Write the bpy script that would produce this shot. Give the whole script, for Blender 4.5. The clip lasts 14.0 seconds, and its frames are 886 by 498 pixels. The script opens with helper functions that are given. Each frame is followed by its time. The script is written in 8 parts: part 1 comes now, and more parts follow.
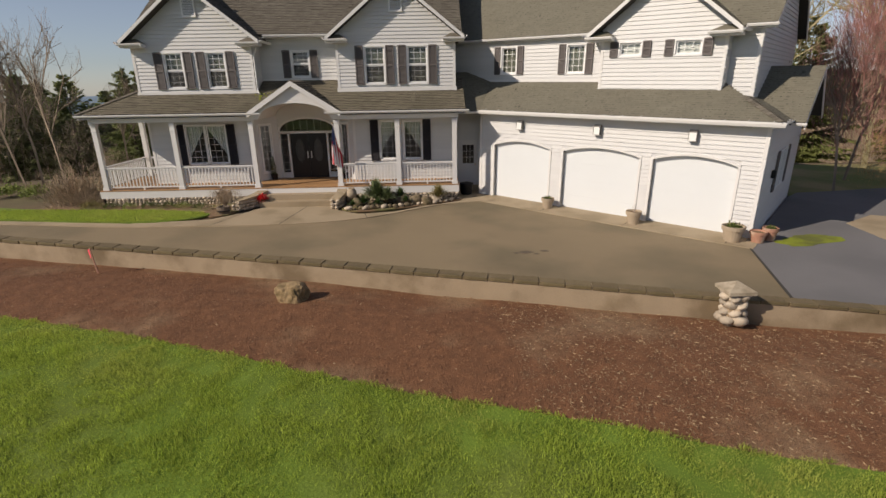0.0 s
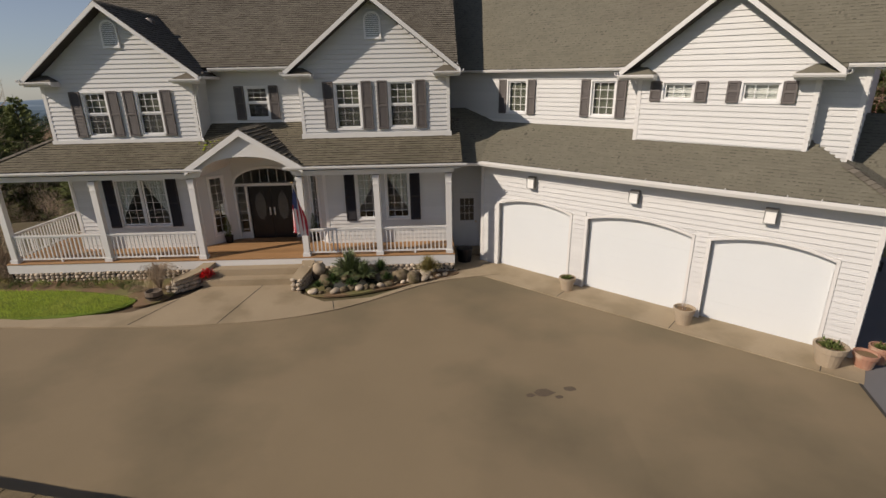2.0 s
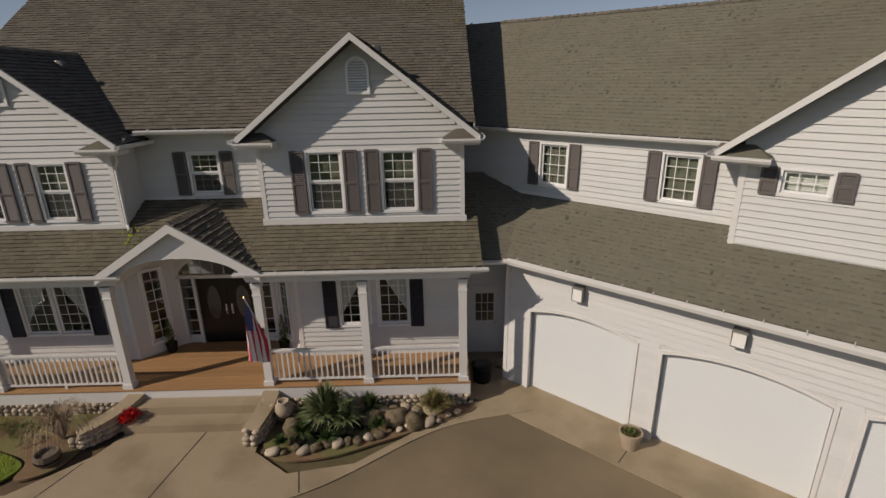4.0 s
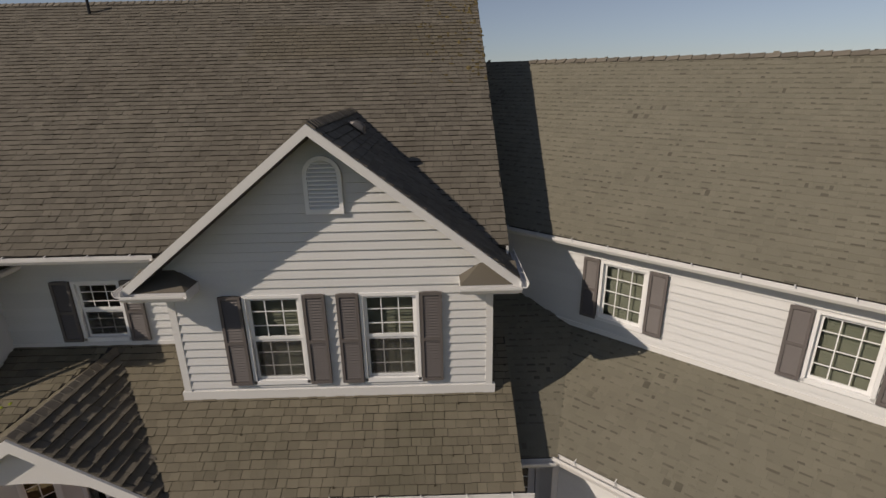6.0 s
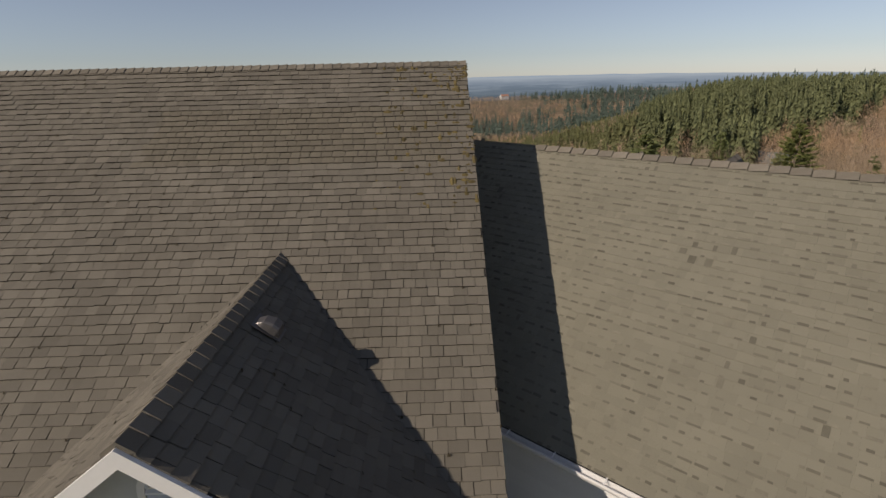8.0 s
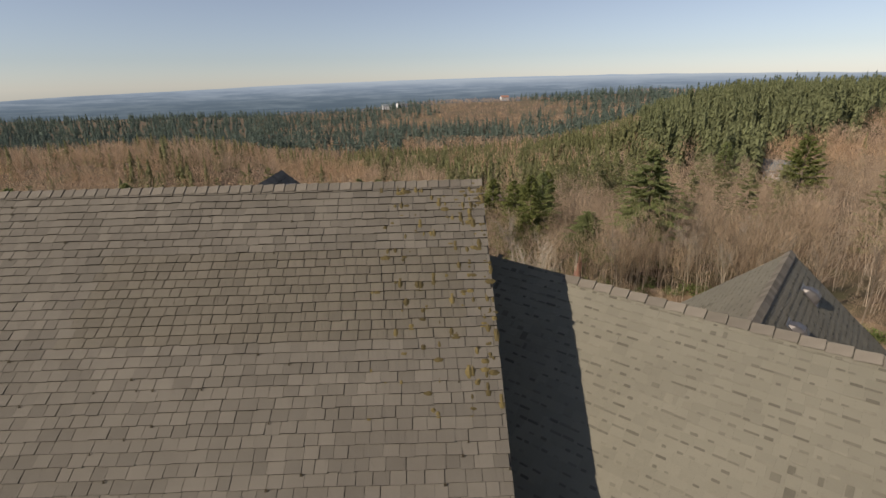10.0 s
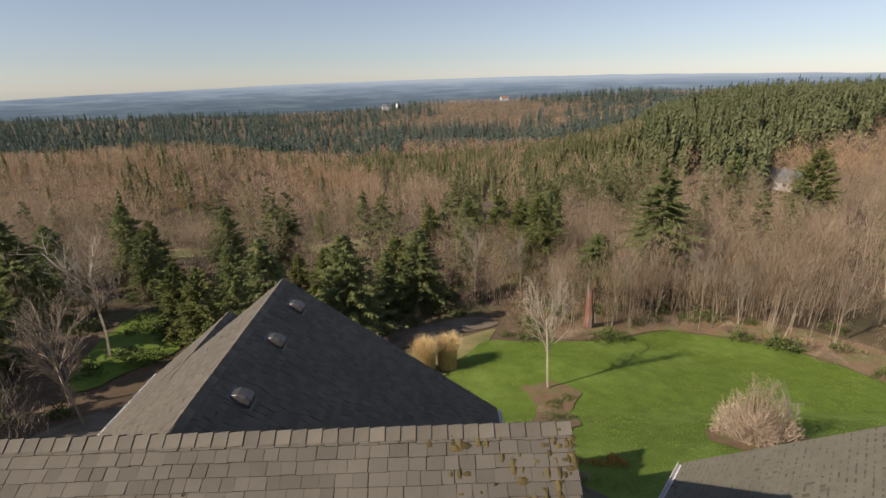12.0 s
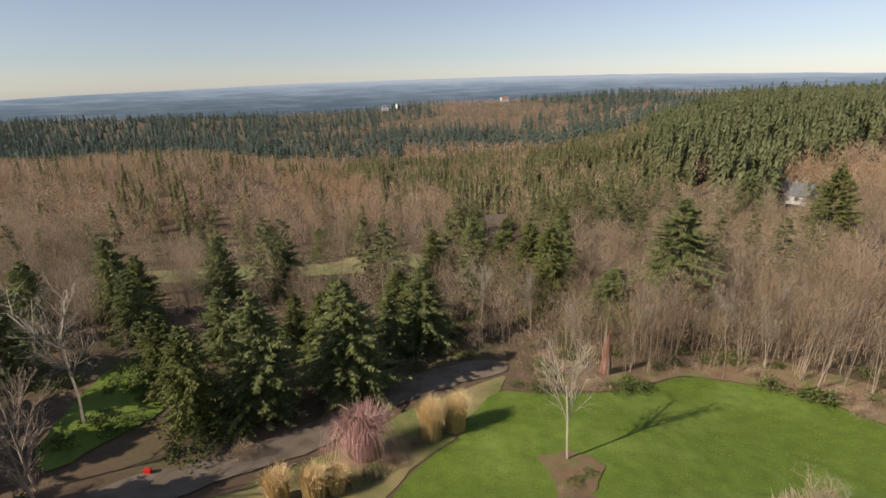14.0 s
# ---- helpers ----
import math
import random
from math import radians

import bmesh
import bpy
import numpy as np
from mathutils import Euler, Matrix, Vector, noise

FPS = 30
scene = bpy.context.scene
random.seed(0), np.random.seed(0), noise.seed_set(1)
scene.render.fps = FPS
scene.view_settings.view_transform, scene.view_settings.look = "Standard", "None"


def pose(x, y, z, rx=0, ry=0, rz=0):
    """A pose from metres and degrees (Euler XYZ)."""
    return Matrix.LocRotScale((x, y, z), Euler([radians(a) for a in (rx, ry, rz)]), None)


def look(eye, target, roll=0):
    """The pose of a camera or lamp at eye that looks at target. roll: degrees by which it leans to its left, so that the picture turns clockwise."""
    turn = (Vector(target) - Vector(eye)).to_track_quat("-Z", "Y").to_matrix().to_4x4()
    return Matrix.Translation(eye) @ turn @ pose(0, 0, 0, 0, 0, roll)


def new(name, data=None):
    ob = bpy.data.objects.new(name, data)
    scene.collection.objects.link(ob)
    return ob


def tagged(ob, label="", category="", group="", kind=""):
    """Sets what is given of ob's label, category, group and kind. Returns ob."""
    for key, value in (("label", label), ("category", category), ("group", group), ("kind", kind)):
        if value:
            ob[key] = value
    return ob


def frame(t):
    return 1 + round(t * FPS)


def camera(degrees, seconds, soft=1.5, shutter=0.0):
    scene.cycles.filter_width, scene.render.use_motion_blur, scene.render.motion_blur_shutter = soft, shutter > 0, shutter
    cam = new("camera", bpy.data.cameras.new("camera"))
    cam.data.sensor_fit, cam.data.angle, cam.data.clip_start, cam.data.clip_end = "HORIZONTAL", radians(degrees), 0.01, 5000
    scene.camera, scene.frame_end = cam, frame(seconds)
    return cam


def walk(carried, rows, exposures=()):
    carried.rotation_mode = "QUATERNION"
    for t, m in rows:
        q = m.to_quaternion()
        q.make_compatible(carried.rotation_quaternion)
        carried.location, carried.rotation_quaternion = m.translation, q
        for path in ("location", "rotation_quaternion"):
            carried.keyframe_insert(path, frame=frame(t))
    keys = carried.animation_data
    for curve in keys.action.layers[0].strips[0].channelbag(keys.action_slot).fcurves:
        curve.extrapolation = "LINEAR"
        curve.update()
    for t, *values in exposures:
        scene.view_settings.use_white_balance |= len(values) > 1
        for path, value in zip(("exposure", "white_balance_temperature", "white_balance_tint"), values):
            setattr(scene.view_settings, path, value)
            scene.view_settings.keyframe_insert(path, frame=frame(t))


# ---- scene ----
cam = camera(82.73, 14.0)
# seconds, eye x, y, z in metres, yaw, pitch, roll in degrees
PATH = [
    (0, -1.110, -22.692, 4.725, -1.15, -18.07, 0.96),
    (0.5, -0.946, -21.527, 5.120, -0.94, -18.19, 1.03),
    (1, -0.770, -20.261, 5.405, -0.76, -18.25, 1.13),
    (1.5, -0.650, -18.956, 5.814, -0.69, -18.30, 1.18),
    (2, -0.512, -17.616, 6.221, -0.58, -18.28, 1.27),
    (4.5, -0.741, -11.014, 8.143, -0.47, -17.93, 1.19),
    (5, -0.831, -9.716, 8.544, -0.47, -17.96, 1.19),
    (5.5, -0.882, -8.420, 8.949, -0.52, -18.11, 1.23),
    (6, -0.821, -7.170, 9.374, -0.53, -18.32, 1.22),
    (6.5, -0.663, -6.013, 9.817, -0.54, -18.51, 1.21),
    (7, -0.482, -4.972, 10.289, -0.57, -18.64, 1.22),
    (7.5, -0.409, -4.020, 10.722, -0.73, -18.61, 1.21),
    (8, -0.344, -3.225, 11.156, -0.75, -18.60, 1.30),
    (8.5, -0.280, -2.507, 11.584, -0.72, -18.55, 1.34),
    (9, -0.271, -1.887, 12.026, -0.71, -18.54, 1.38),
    (11.5, -0.932, 1.441, 14.519, -0.73, -18.58, 1.37),
    (12, -1.111, 2.433, 15.086, -0.78, -18.59, 1.32),
    (12.5, -1.295, 3.523, 15.716, -0.80, -18.59, 1.33),
    (13, -1.462, 4.744, 16.369, -0.82, -18.60, 1.33),
    (13.5, -1.596, 6.109, 17.103, -0.85, -18.65, 1.33),
    (14, -1.616, 7.509, 17.849, -0.83, -18.65, 1.28),
]
walk(cam, [(t, pose(x, y, z, 90, 0, yaw) @ pose(0, 0, 0, pitch, 0, 0) @ pose(0, 0, 0, 0, 0, -roll)) for t, x, y, z, yaw, pitch, roll in PATH],
     [(t, e, 6800, 14) for t, e in ((0, 0.13), (2, -0.05), (4.5, -0.45), (5, -0.45), (6, -0.27), (6.5, -0.17), (7.5, -0.02), (9, 0.25), (11.5, 0.45), (14, 0.5))])

# ---- light ----
SUN = Vector((-0.89 * math.cos(radians(34)), -0.456 * math.cos(radians(34)), math.sin(radians(34))))
world = bpy.data.worlds.new("sky")
scene.world = world
world.use_nodes = True
wn = world.node_tree
sky = wn.nodes.new("ShaderNodeTexSky")
sky.sky_type = "NISHITA"
sky.sun_disc = False
sky.sun_elevation = radians(34)
sky.sun_rotation = radians(243)
sky.altitude = 200
sky.air_density, sky.dust_density, sky.ozone_density = 0.95, 0.1, 4.5
wn.nodes["Background"].inputs[1].default_value = 0.071
hs = wn.nodes.new("ShaderNodeHueSaturation")
hs.inputs["Saturation"].default_value = 0.64
wn.links.new(sky.outputs[0], hs.inputs["Color"])
tint = wn.nodes.new("ShaderNodeMix")
tint.data_type, tint.blend_type = "RGBA", "MULTIPLY"
tint.inputs[0].default_value = 1.0
tint.inputs[7].default_value = (0.97, 0.99, 1.04, 1)
wn.links.new(hs.outputs[0], tint.inputs[6])
wn.links.new(tint.outputs[2], wn.nodes["Background"].inputs[0])
sun = new("sun", bpy.data.lights.new("sun", "SUN"))
sun.data.energy = 3.85
sun.data.angle = radians(0.5)
sun.data.color = (1.0, 0.91, 0.78)
sun.matrix_world = look(SUN * 100, (0, 0, 0))

# ---- materials ----
def material(name, colour, rough=0.7, metal=0.0, vary=0.12, scale=6.0, fine=60.0, bump=0.15, island=0.0, objvar=0.0, second=None, second_at=0.5, second_scale=1.2, spec=0.4, stretch=(1, 1, 1), bump_scale=None, generated=False, through_light=0.0):
    """Principled surface with two scales of variation, optional patches of a second colour and relief."""
    m = bpy.data.materials.new(name)
    m.use_nodes = True
    t = m.node_tree
    N, L = t.nodes, t.links
    p = N["Principled BSDF"]
    co = N.new("ShaderNodeTexCoord")
    mp = N.new("ShaderNodeMapping")
    mp.inputs["Scale"].default_value = stretch
    L.new(co.outputs["Object"], mp.inputs[0])

    def noise_tex(sc, detail=4.0):
        n = N.new("ShaderNodeTexNoise")
        n.inputs["Scale"].default_value = sc
        n.inputs["Detail"].default_value = detail
        L.new(mp.outputs[0], n.inputs["Vector"])
        return n.outputs["Fac"]

    def math_node(op, a, b):
        n = N.new("ShaderNodeMath")
        n.operation = op
        for i, v in enumerate((a, b)):
            if isinstance(v, (int, float)):
                n.inputs[i].default_value = v
            else:
                L.new(v, n.inputs[i])
        return n.outputs[0]

    col = None
    rgb = N.new("ShaderNodeRGB")
    rgb.outputs[0].default_value = (*colour, 1)
    col = rgb.outputs[0]
    if second:
        r = N.new("ShaderNodeValToRGB")
        r.color_ramp.elements[0].position = second_at - 0.07
        r.color_ramp.elements[1].position = second_at + 0.09
        L.new(noise_tex(second_scale, 6.0), r.inputs[0])
        mx = N.new("ShaderNodeMix")
        mx.data_type = "RGBA"
        L.new(r.outputs[0], mx.inputs[0])
        L.new(col, mx.inputs[6])
        mx.inputs[7].default_value = (*second, 1)
        col = mx.outputs[2]
    v = math_node("ADD", math_node("MULTIPLY", noise_tex(scale), vary * 2), 1 - vary)
    v = math_node("MULTIPLY", v, math_node("ADD", math_node("MULTIPLY", noise_tex(fine, 2.0), vary * 1.6), 1 - vary * 0.8))
    if island:
        g = N.new("ShaderNodeNewGeometry")
        v = math_node("MULTIPLY", v, math_node("ADD", math_node("MULTIPLY", g.outputs["Random Per Island"], island * 2), 1 - island))
    if objvar:
        o = N.new("ShaderNodeObjectInfo")
        v = math_node("MULTIPLY", v, math_node("ADD", math_node("MULTIPLY", o.outputs["Random"], objvar * 2), 1 - objvar))
    h = N.new("ShaderNodeHueSaturation")
    L.new(col, h.inputs["Color"])
    L.new(v, h.inputs["Value"])
    L.new(h.outputs[0], p.inputs["Base Color"])
    p.inputs["Roughness"].default_value = rough
    p.inputs["Metallic"].default_value = metal
    p.inputs["Specular IOR Level"].default_value = spec
    if bump:
        b = N.new("ShaderNodeBump")
        b.inputs["Strength"].default_value = bump
        b.inputs["Distance"].default_value = 0.02
        L.new(noise_tex(bump_scale or fine, 5.0), b.inputs["Height"])
        L.new(b.outputs[0], p.inputs["Normal"])
    if through_light:
        # thin leaves pass part of the light
        tl, mx2 = N.new("ShaderNodeBsdfTranslucent"), N.new("ShaderNodeMixShader")
        L.new(h.outputs[0], tl.inputs[0])
        mx2.inputs[0].default_value = through_light
        L.new(p.outputs[0], mx2.inputs[1])
        L.new(tl.outputs[0], mx2.inputs[2])
        L.new(mx2.outputs[0], N["Material Output"].inputs[0])
    return m


def glass_material(name):
    """Clear glass: see-through face on, more of a mirror at a slant, alike from both sides."""
    m = bpy.data.materials.new(name)
    m.use_nodes = True
    N, L = m.node_tree.nodes, m.node_tree.links
    N.remove(N["Principled BSDF"])
    mix, tr, gl, lw = N.new("ShaderNodeMixShader"), N.new("ShaderNodeBsdfTransparent"), N.new("ShaderNodeBsdfGlossy"), N.new("ShaderNodeLayerWeight")
    tr.inputs[0].default_value = (0.87, 0.89, 0.89, 1)
    gl.inputs["Roughness"].default_value = 0.02
    lw.inputs["Blend"].default_value = 0.5
    pw, ml = N.new("ShaderNodeMath"), N.new("ShaderNodeMath")
    pw.operation, ml.operation = "POWER", "MULTIPLY_ADD"
    pw.inputs[1].default_value = 5.0
    ml.inputs[1].default_value, ml.inputs[2].default_value = 0.92, 0.045
    L.new(lw.outputs["Facing"], pw.inputs[0])
    L.new(pw.outputs[0], ml.inputs[0])
    L.new(ml.outputs[0], mix.inputs[0])
    L.new(tr.outputs[0], mix.inputs[1])
    L.new(gl.outputs[0], mix.inputs[2])
    L.new(mix.outputs[0], N["Material Output"].inputs[0])
    return m


def screen_material(name):
    """Woven mesh too fine to show its wires: part dark, part see-through."""
    m = bpy.data.materials.new(name)
    m.use_nodes = True
    N, L = m.node_tree.nodes, m.node_tree.links
    N["Principled BSDF"].inputs["Base Color"].default_value = (0.05, 0.05, 0.05, 1)
    mix, tr = N.new("ShaderNodeMixShader"), N.new("ShaderNodeBsdfTransparent")
    mix.inputs[0].default_value = 0.38
    L.new(tr.outputs[0], mix.inputs[1])
    L.new(N["Principled BSDF"].outputs[0], mix.inputs[2])
    L.new(mix.outputs[0], N["Material Output"].inputs[0])
    return m


SCREEN = screen_material("insect_screen")
WHITE = material("white_siding", (0.618, 0.614, 0.603), 0.55, vary=0.05, scale=1.3, fine=30, bump=0.04, objvar=0.03)
WINWHITE = material("window_white", (0.80, 0.795, 0.785), 0.4, vary=0.02, scale=2, fine=40, bump=0.02)
TRIM = material("white_trim", (0.695, 0.682, 0.662), 0.45, vary=0.04, scale=2, fine=40, bump=0.03)
DOORWHITE = material("garage_white", (0.69, 0.715, 0.725), 0.45, vary=0.02, scale=1.5, fine=30, bump=0.02)
SHINGLE = material("asphalt_shingle", (0.150, 0.134, 0.108), 0.92, vary=0.18, scale=1.1, fine=160, bump=0.5, island=0.14, second=(0.138, 0.122, 0.098), second_at=0.6, second_scale=0.35, spec=0.2)
SHINGLE_G = material("asphalt_shingle_olive", (0.183, 0.170, 0.130), 0.92, vary=0.12, scale=1.1, fine=160, bump=0.5, island=0.06, second=(0.168, 0.152, 0.117), second_at=0.6, second_scale=0.3, spec=0.2)
CAP = material("ridge_cap", (0.17, 0.15, 0.12), 0.9, vary=0.2, scale=4, fine=120, bump=0.5, objvar=0.2, spec=0.2)
# black cut asphalt edges; their colour also paints the shade under each course
BUTT_SHADE = material("shingle_edge_shade", (0.032, 0.027, 0.022), 0.95, vary=0.2, scale=2, fine=60, bump=0, spec=0.1)
UNDERLAY = material("roof_underlay", (0.05, 0.045, 0.04), 0.95, vary=0.1, bump=0.1)
SHUTTER = material("shutter_grey", (0.128, 0.112, 0.106), 0.6, vary=0.08, scale=3, fine=40, bump=0.05)
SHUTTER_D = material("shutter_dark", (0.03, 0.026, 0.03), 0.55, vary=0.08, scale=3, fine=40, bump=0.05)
GLASS = glass_material("window_glass")
DARK = material("dark_interior", (0.02, 0.018, 0.016), 0.9, vary=0.1, bump=0)
CURTAIN = material("curtain", (0.82, 0.82, 0.76), 0.9, vary=0.1, scale=3, fine=90, bump=0.1)
BLIND = material("blind", (0.20, 0.205, 0.15), 0.8, vary=0.05, scale=3, fine=40, bump=0.05)
DOORBLACK = material("black_door", (0.012, 0.010, 0.010), 0.3, vary=0.1, scale=5, fine=60, bump=0.05)
BRASS = material("brass", (0.7, 0.5, 0.2), 0.3, 1.0, vary=0.05, bump=0)
FLOORWOOD = material("porch_wood", (0.36, 0.205, 0.095), 0.6, vary=0.15, scale=3, fine=60, bump=0.15, objvar=0.12, stretch=(0.3, 3, 3))
CONCRETE = material("concrete", (0.36, 0.285, 0.19), 0.9, vary=0.12, scale=0.9, fine=40, bump=0.25, second=(0.28, 0.22, 0.14), second_at=0.55, second_scale=0.8)
ASPHALT = material("asphalt", (0.255, 0.198, 0.125), 0.92, vary=0.12, scale=0.5, fine=90, bump=0.35, second=(0.18, 0.145, 0.092), second_at=0.52, second_scale=0.22, spec=0.25)
ASPHALT_B = material("asphalt_blue", (0.185, 0.180, 0.182), 0.92, vary=0.12, scale=0.6, fine=90, bump=0.35, second=(0.15, 0.147, 0.15), second_at=0.52, second_scale=0.3, spec=0.25)
WALLCON = material("wall_concrete", (0.36, 0.275, 0.18), 0.92, vary=0.18, scale=1.6, fine=50, bump=0.3, second=(0.2, 0.145, 0.085), second_at=0.55, second_scale=0.9)
CAPSTONE = material("cap_block", (0.17, 0.128, 0.07), 0.95, vary=0.25, scale=3, fine=50, bump=0.6, objvar=0.16, second=(0.13, 0.10, 0.05), second_at=0.53, second_scale=2.2)
MULCH = material("bark_mulch", (0.190, 0.086, 0.040), 0.95, vary=0.5, scale=5, fine=55, bump=0.9, second=(0.275, 0.17, 0.095), second_at=0.56, second_scale=0.5)
CHIP = material("bark_chip", (0.205, 0.102, 0.052), 0.95, vary=0.3, scale=9, fine=70, bump=0.3, island=0.5)
LAWN = material("lawn", (0.145, 0.22, 0.03), 0.9, vary=0.3, scale=2.6, fine=34, bump=0.7, second=(0.15, 0.19, 0.036), second_at=0.54, second_scale=0.35, spec=0.2)
BLADE = material("grass_blade", (0.40, 0.485, 0.082), 0.8, through_light=0.5, vary=0.2, scale=0.7, fine=3, bump=0, island=0.3, second=(0.45, 0.49, 0.11), second_at=0.57, second_scale=0.4, spec=0.25)
TUFT = material("lawn_tuft", (0.20, 0.29, 0.05), 0.8, through_light=0.4, vary=0.2, scale=0.7, fine=3, bump=0, island=0.3, second=(0.25, 0.30, 0.07), second_at=0.57, second_scale=0.4, spec=0.2)
STONE = material("river_stone", (0.33, 0.275, 0.21), 0.8, vary=0.2, scale=4, fine=40, bump=0.3, objvar=0.35, island=0.3)
ROCK = material("rock", (0.20, 0.155, 0.10), 0.9, vary=0.3, scale=5, fine=40, bump=0.6, second=(0.10, 0.08, 0.04), second_at=0.5, second_scale=3)
TERRA = material("terracotta", (0.42, 0.22, 0.15), 0.8, vary=0.12, scale=4, fine=40, bump=0.15, second=(0.5, 0.36, 0.26), second_at=0.55, second_scale=4)
CLAYTAN = material("tan_clay", (0.40, 0.32, 0.23), 0.85, vary=0.12, scale=4, fine=40, bump=0.2)
LEAF = material("leaf", (0.06, 0.10, 0.025), 0.6, vary=0.2, scale=2, fine=20, bump=0, island=0.35)
RED = material("red_petal", (0.62, 0.012, 0.012), 0.5, vary=0.1, bump=0, island=0.2)
BLACKMETAL = material("black_metal", (0.02, 0.02, 0.022), 0.45, 0.6, vary=0.08, bump=0.02)
GALV = material("vent_metal", (0.15, 0.14, 0.135), 0.42, 0.6, vary=0.15, scale=9, fine=60, bump=0.05)
FROST = material("lamp_glass", (0.8, 0.79, 0.76), 0.35, vary=0.03, bump=0)
BARK = material("bark", (0.16, 0.125, 0.095), 0.95, vary=0.25, scale=5, fine=30, bump=0.5, stretch=(1, 1, 0.3))
BARKPALE = material("pale_bark", (0.33, 0.285, 0.225), 0.95, vary=0.25, scale=5, fine=30, bump=0.4, stretch=(1, 1, 0.3), island=0.15)
GLASS_DARK = material("dark_glass", (0.03, 0.028, 0.025), 0.08, vary=0.1, bump=0, spec=0.6)
FROST_DARK = material("oval_glass", (0.07, 0.07, 0.07), 0.12, vary=0.2, scale=8, bump=0.05, spec=0.7)
SHINGLE_ONE = material("asphalt_shingle_single", (0.149, 0.131, 0.100), 0.92, vary=0.16, scale=1.1, fine=160, bump=0.5, objvar=0.11, spec=0.2)
FORESTFLOOR = material("forest_floor", (0.135, 0.092, 0.055), 0.95, vary=0.35, scale=0.15, fine=4, bump=0.5, second=(0.10, 0.095, 0.04), second_at=0.55, second_scale=0.06)
NEEDLE_D = material("needles_dark", (0.170, 0.184, 0.087), 0.75, through_light=0.3, vary=0.3, scale=0.1, fine=3, bump=0, island=0.28, spec=0.25)
NEEDLE = material("needles", (0.250, 0.280, 0.115), 0.75, through_light=0.42, vary=0.3, scale=0.35, fine=3, bump=0, island=0.28, spec=0.25)
NEEDLE_M = material("needles_olive", (0.214, 0.217, 0.099), 0.75, through_light=0.42, vary=0.3, scale=0.1, fine=3, bump=0, island=0.3, spec=0.25)
NEEDLE_Y = material("needles_yellow_green", (0.185, 0.205, 0.065), 0.75, through_light=0.35, vary=0.3, scale=0.35, fine=3, bump=0, island=0.45, spec=0.25)
TWIG = material("twigs", (0.44, 0.325, 0.225), 0.95, vary=0.5, scale=0.14, fine=0.6, bump=0, island=0.38, through_light=0.3, second=(0.46, 0.315, 0.195), second_at=0.5, second_scale=0.03, spec=0.1)
TWIG_N = material("near_twigs", (0.40, 0.305, 0.215), 0.95, vary=0.35, scale=0.06, fine=0.8, bump=0, island=0.4, through_light=0.3, second=(0.36, 0.27, 0.18), second_at=0.5, second_scale=0.08, spec=0.1)
STEM = material("stems", (0.42, 0.355, 0.28), 0.95, vary=0.3, scale=0.3, fine=5, bump=0, island=0.35, spec=0.1)
# distance haze is painted into this paler, bluer needle colour
FARCON_HAZE = material("far_conifers_hazed", (0.125, 0.16, 0.130), 0.9, through_light=0.3, vary=0.35, scale=0.02, fine=0.3, bump=0, island=0.2, spec=0.1)
REDTWIG = material("red_twigs", (0.36, 0.18, 0.155), 0.9, vary=0.25, scale=0.4, fine=5, bump=0, island=0.4, spec=0.15)
PINKTWIG = material("weeping_twigs", (0.46, 0.27, 0.24), 0.9, vary=0.2, scale=0.6, fine=5, bump=0, island=0.35, spec=0.15)
STRAW = material("straw", (0.66, 0.49, 0.25), 0.85, vary=0.2, scale=1.5, fine=8, bump=0, island=0.35, spec=0.2)
SHRUB = material("shrub_twigs", (0.37, 0.285, 0.20), 0.9, vary=0.25, scale=0.8, fine=6, bump=0, island=0.35, spec=0.15)
SHRUBLEAF = material("shrub_leaf", (0.10, 0.125, 0.035), 0.75, vary=0.25, scale=0.8, fine=6, bump=0, island=0.4, spec=0.25)
ORANGE = material("orange_shrub", (0.48, 0.16, 0.03), 0.85, vary=0.2, scale=2, fine=9, bump=0, island=0.35)
DRYGRASS = material("dry_grass", (0.29, 0.235, 0.11), 0.95, vary=0.3, scale=0.4, fine=12, bump=0.6, second=(0.16, 0.18, 0.05), second_at=0.5, second_scale=0.25)
BACKLAWN = material("back_lawn", (0.125, 0.185, 0.028), 0.9, vary=0.4, scale=0.9, fine=7, bump=0.6, second=(0.165, 0.235, 0.045), second_at=0.55, second_scale=0.16, spec=0.2)
GRAVEL = material("gravel", (0.20, 0.162, 0.12), 0.95, vary=0.25, scale=0.7, fine=40, bump=0.6, second=(0.15, 0.115, 0.075), second_at=0.55, second_scale=0.5)
BEDSOIL = material("bed_soil", (0.20, 0.128, 0.072), 0.95, vary=0.3, scale=1.5, fine=30, bump=0.7, second=(0.17, 0.155, 0.06), second_at=0.52, second_scale=0.9)
FARROOF = material("far_roof", (0.16, 0.19, 0.20), 0.7, vary=0.1, scale=1, fine=9, bump=0.1)
SNAG = material("splintered_wood", (0.24, 0.12, 0.085), 0.9, vary=0.3, scale=3, fine=30, bump=0.4, second=(0.22, 0.18, 0.14), second_at=0.5, second_scale=1.5, stretch=(1, 1, 0.2))
ROOFRED = material("far_red_roof", (0.32, 0.17, 0.12), 0.8, vary=0.1, bump=0)


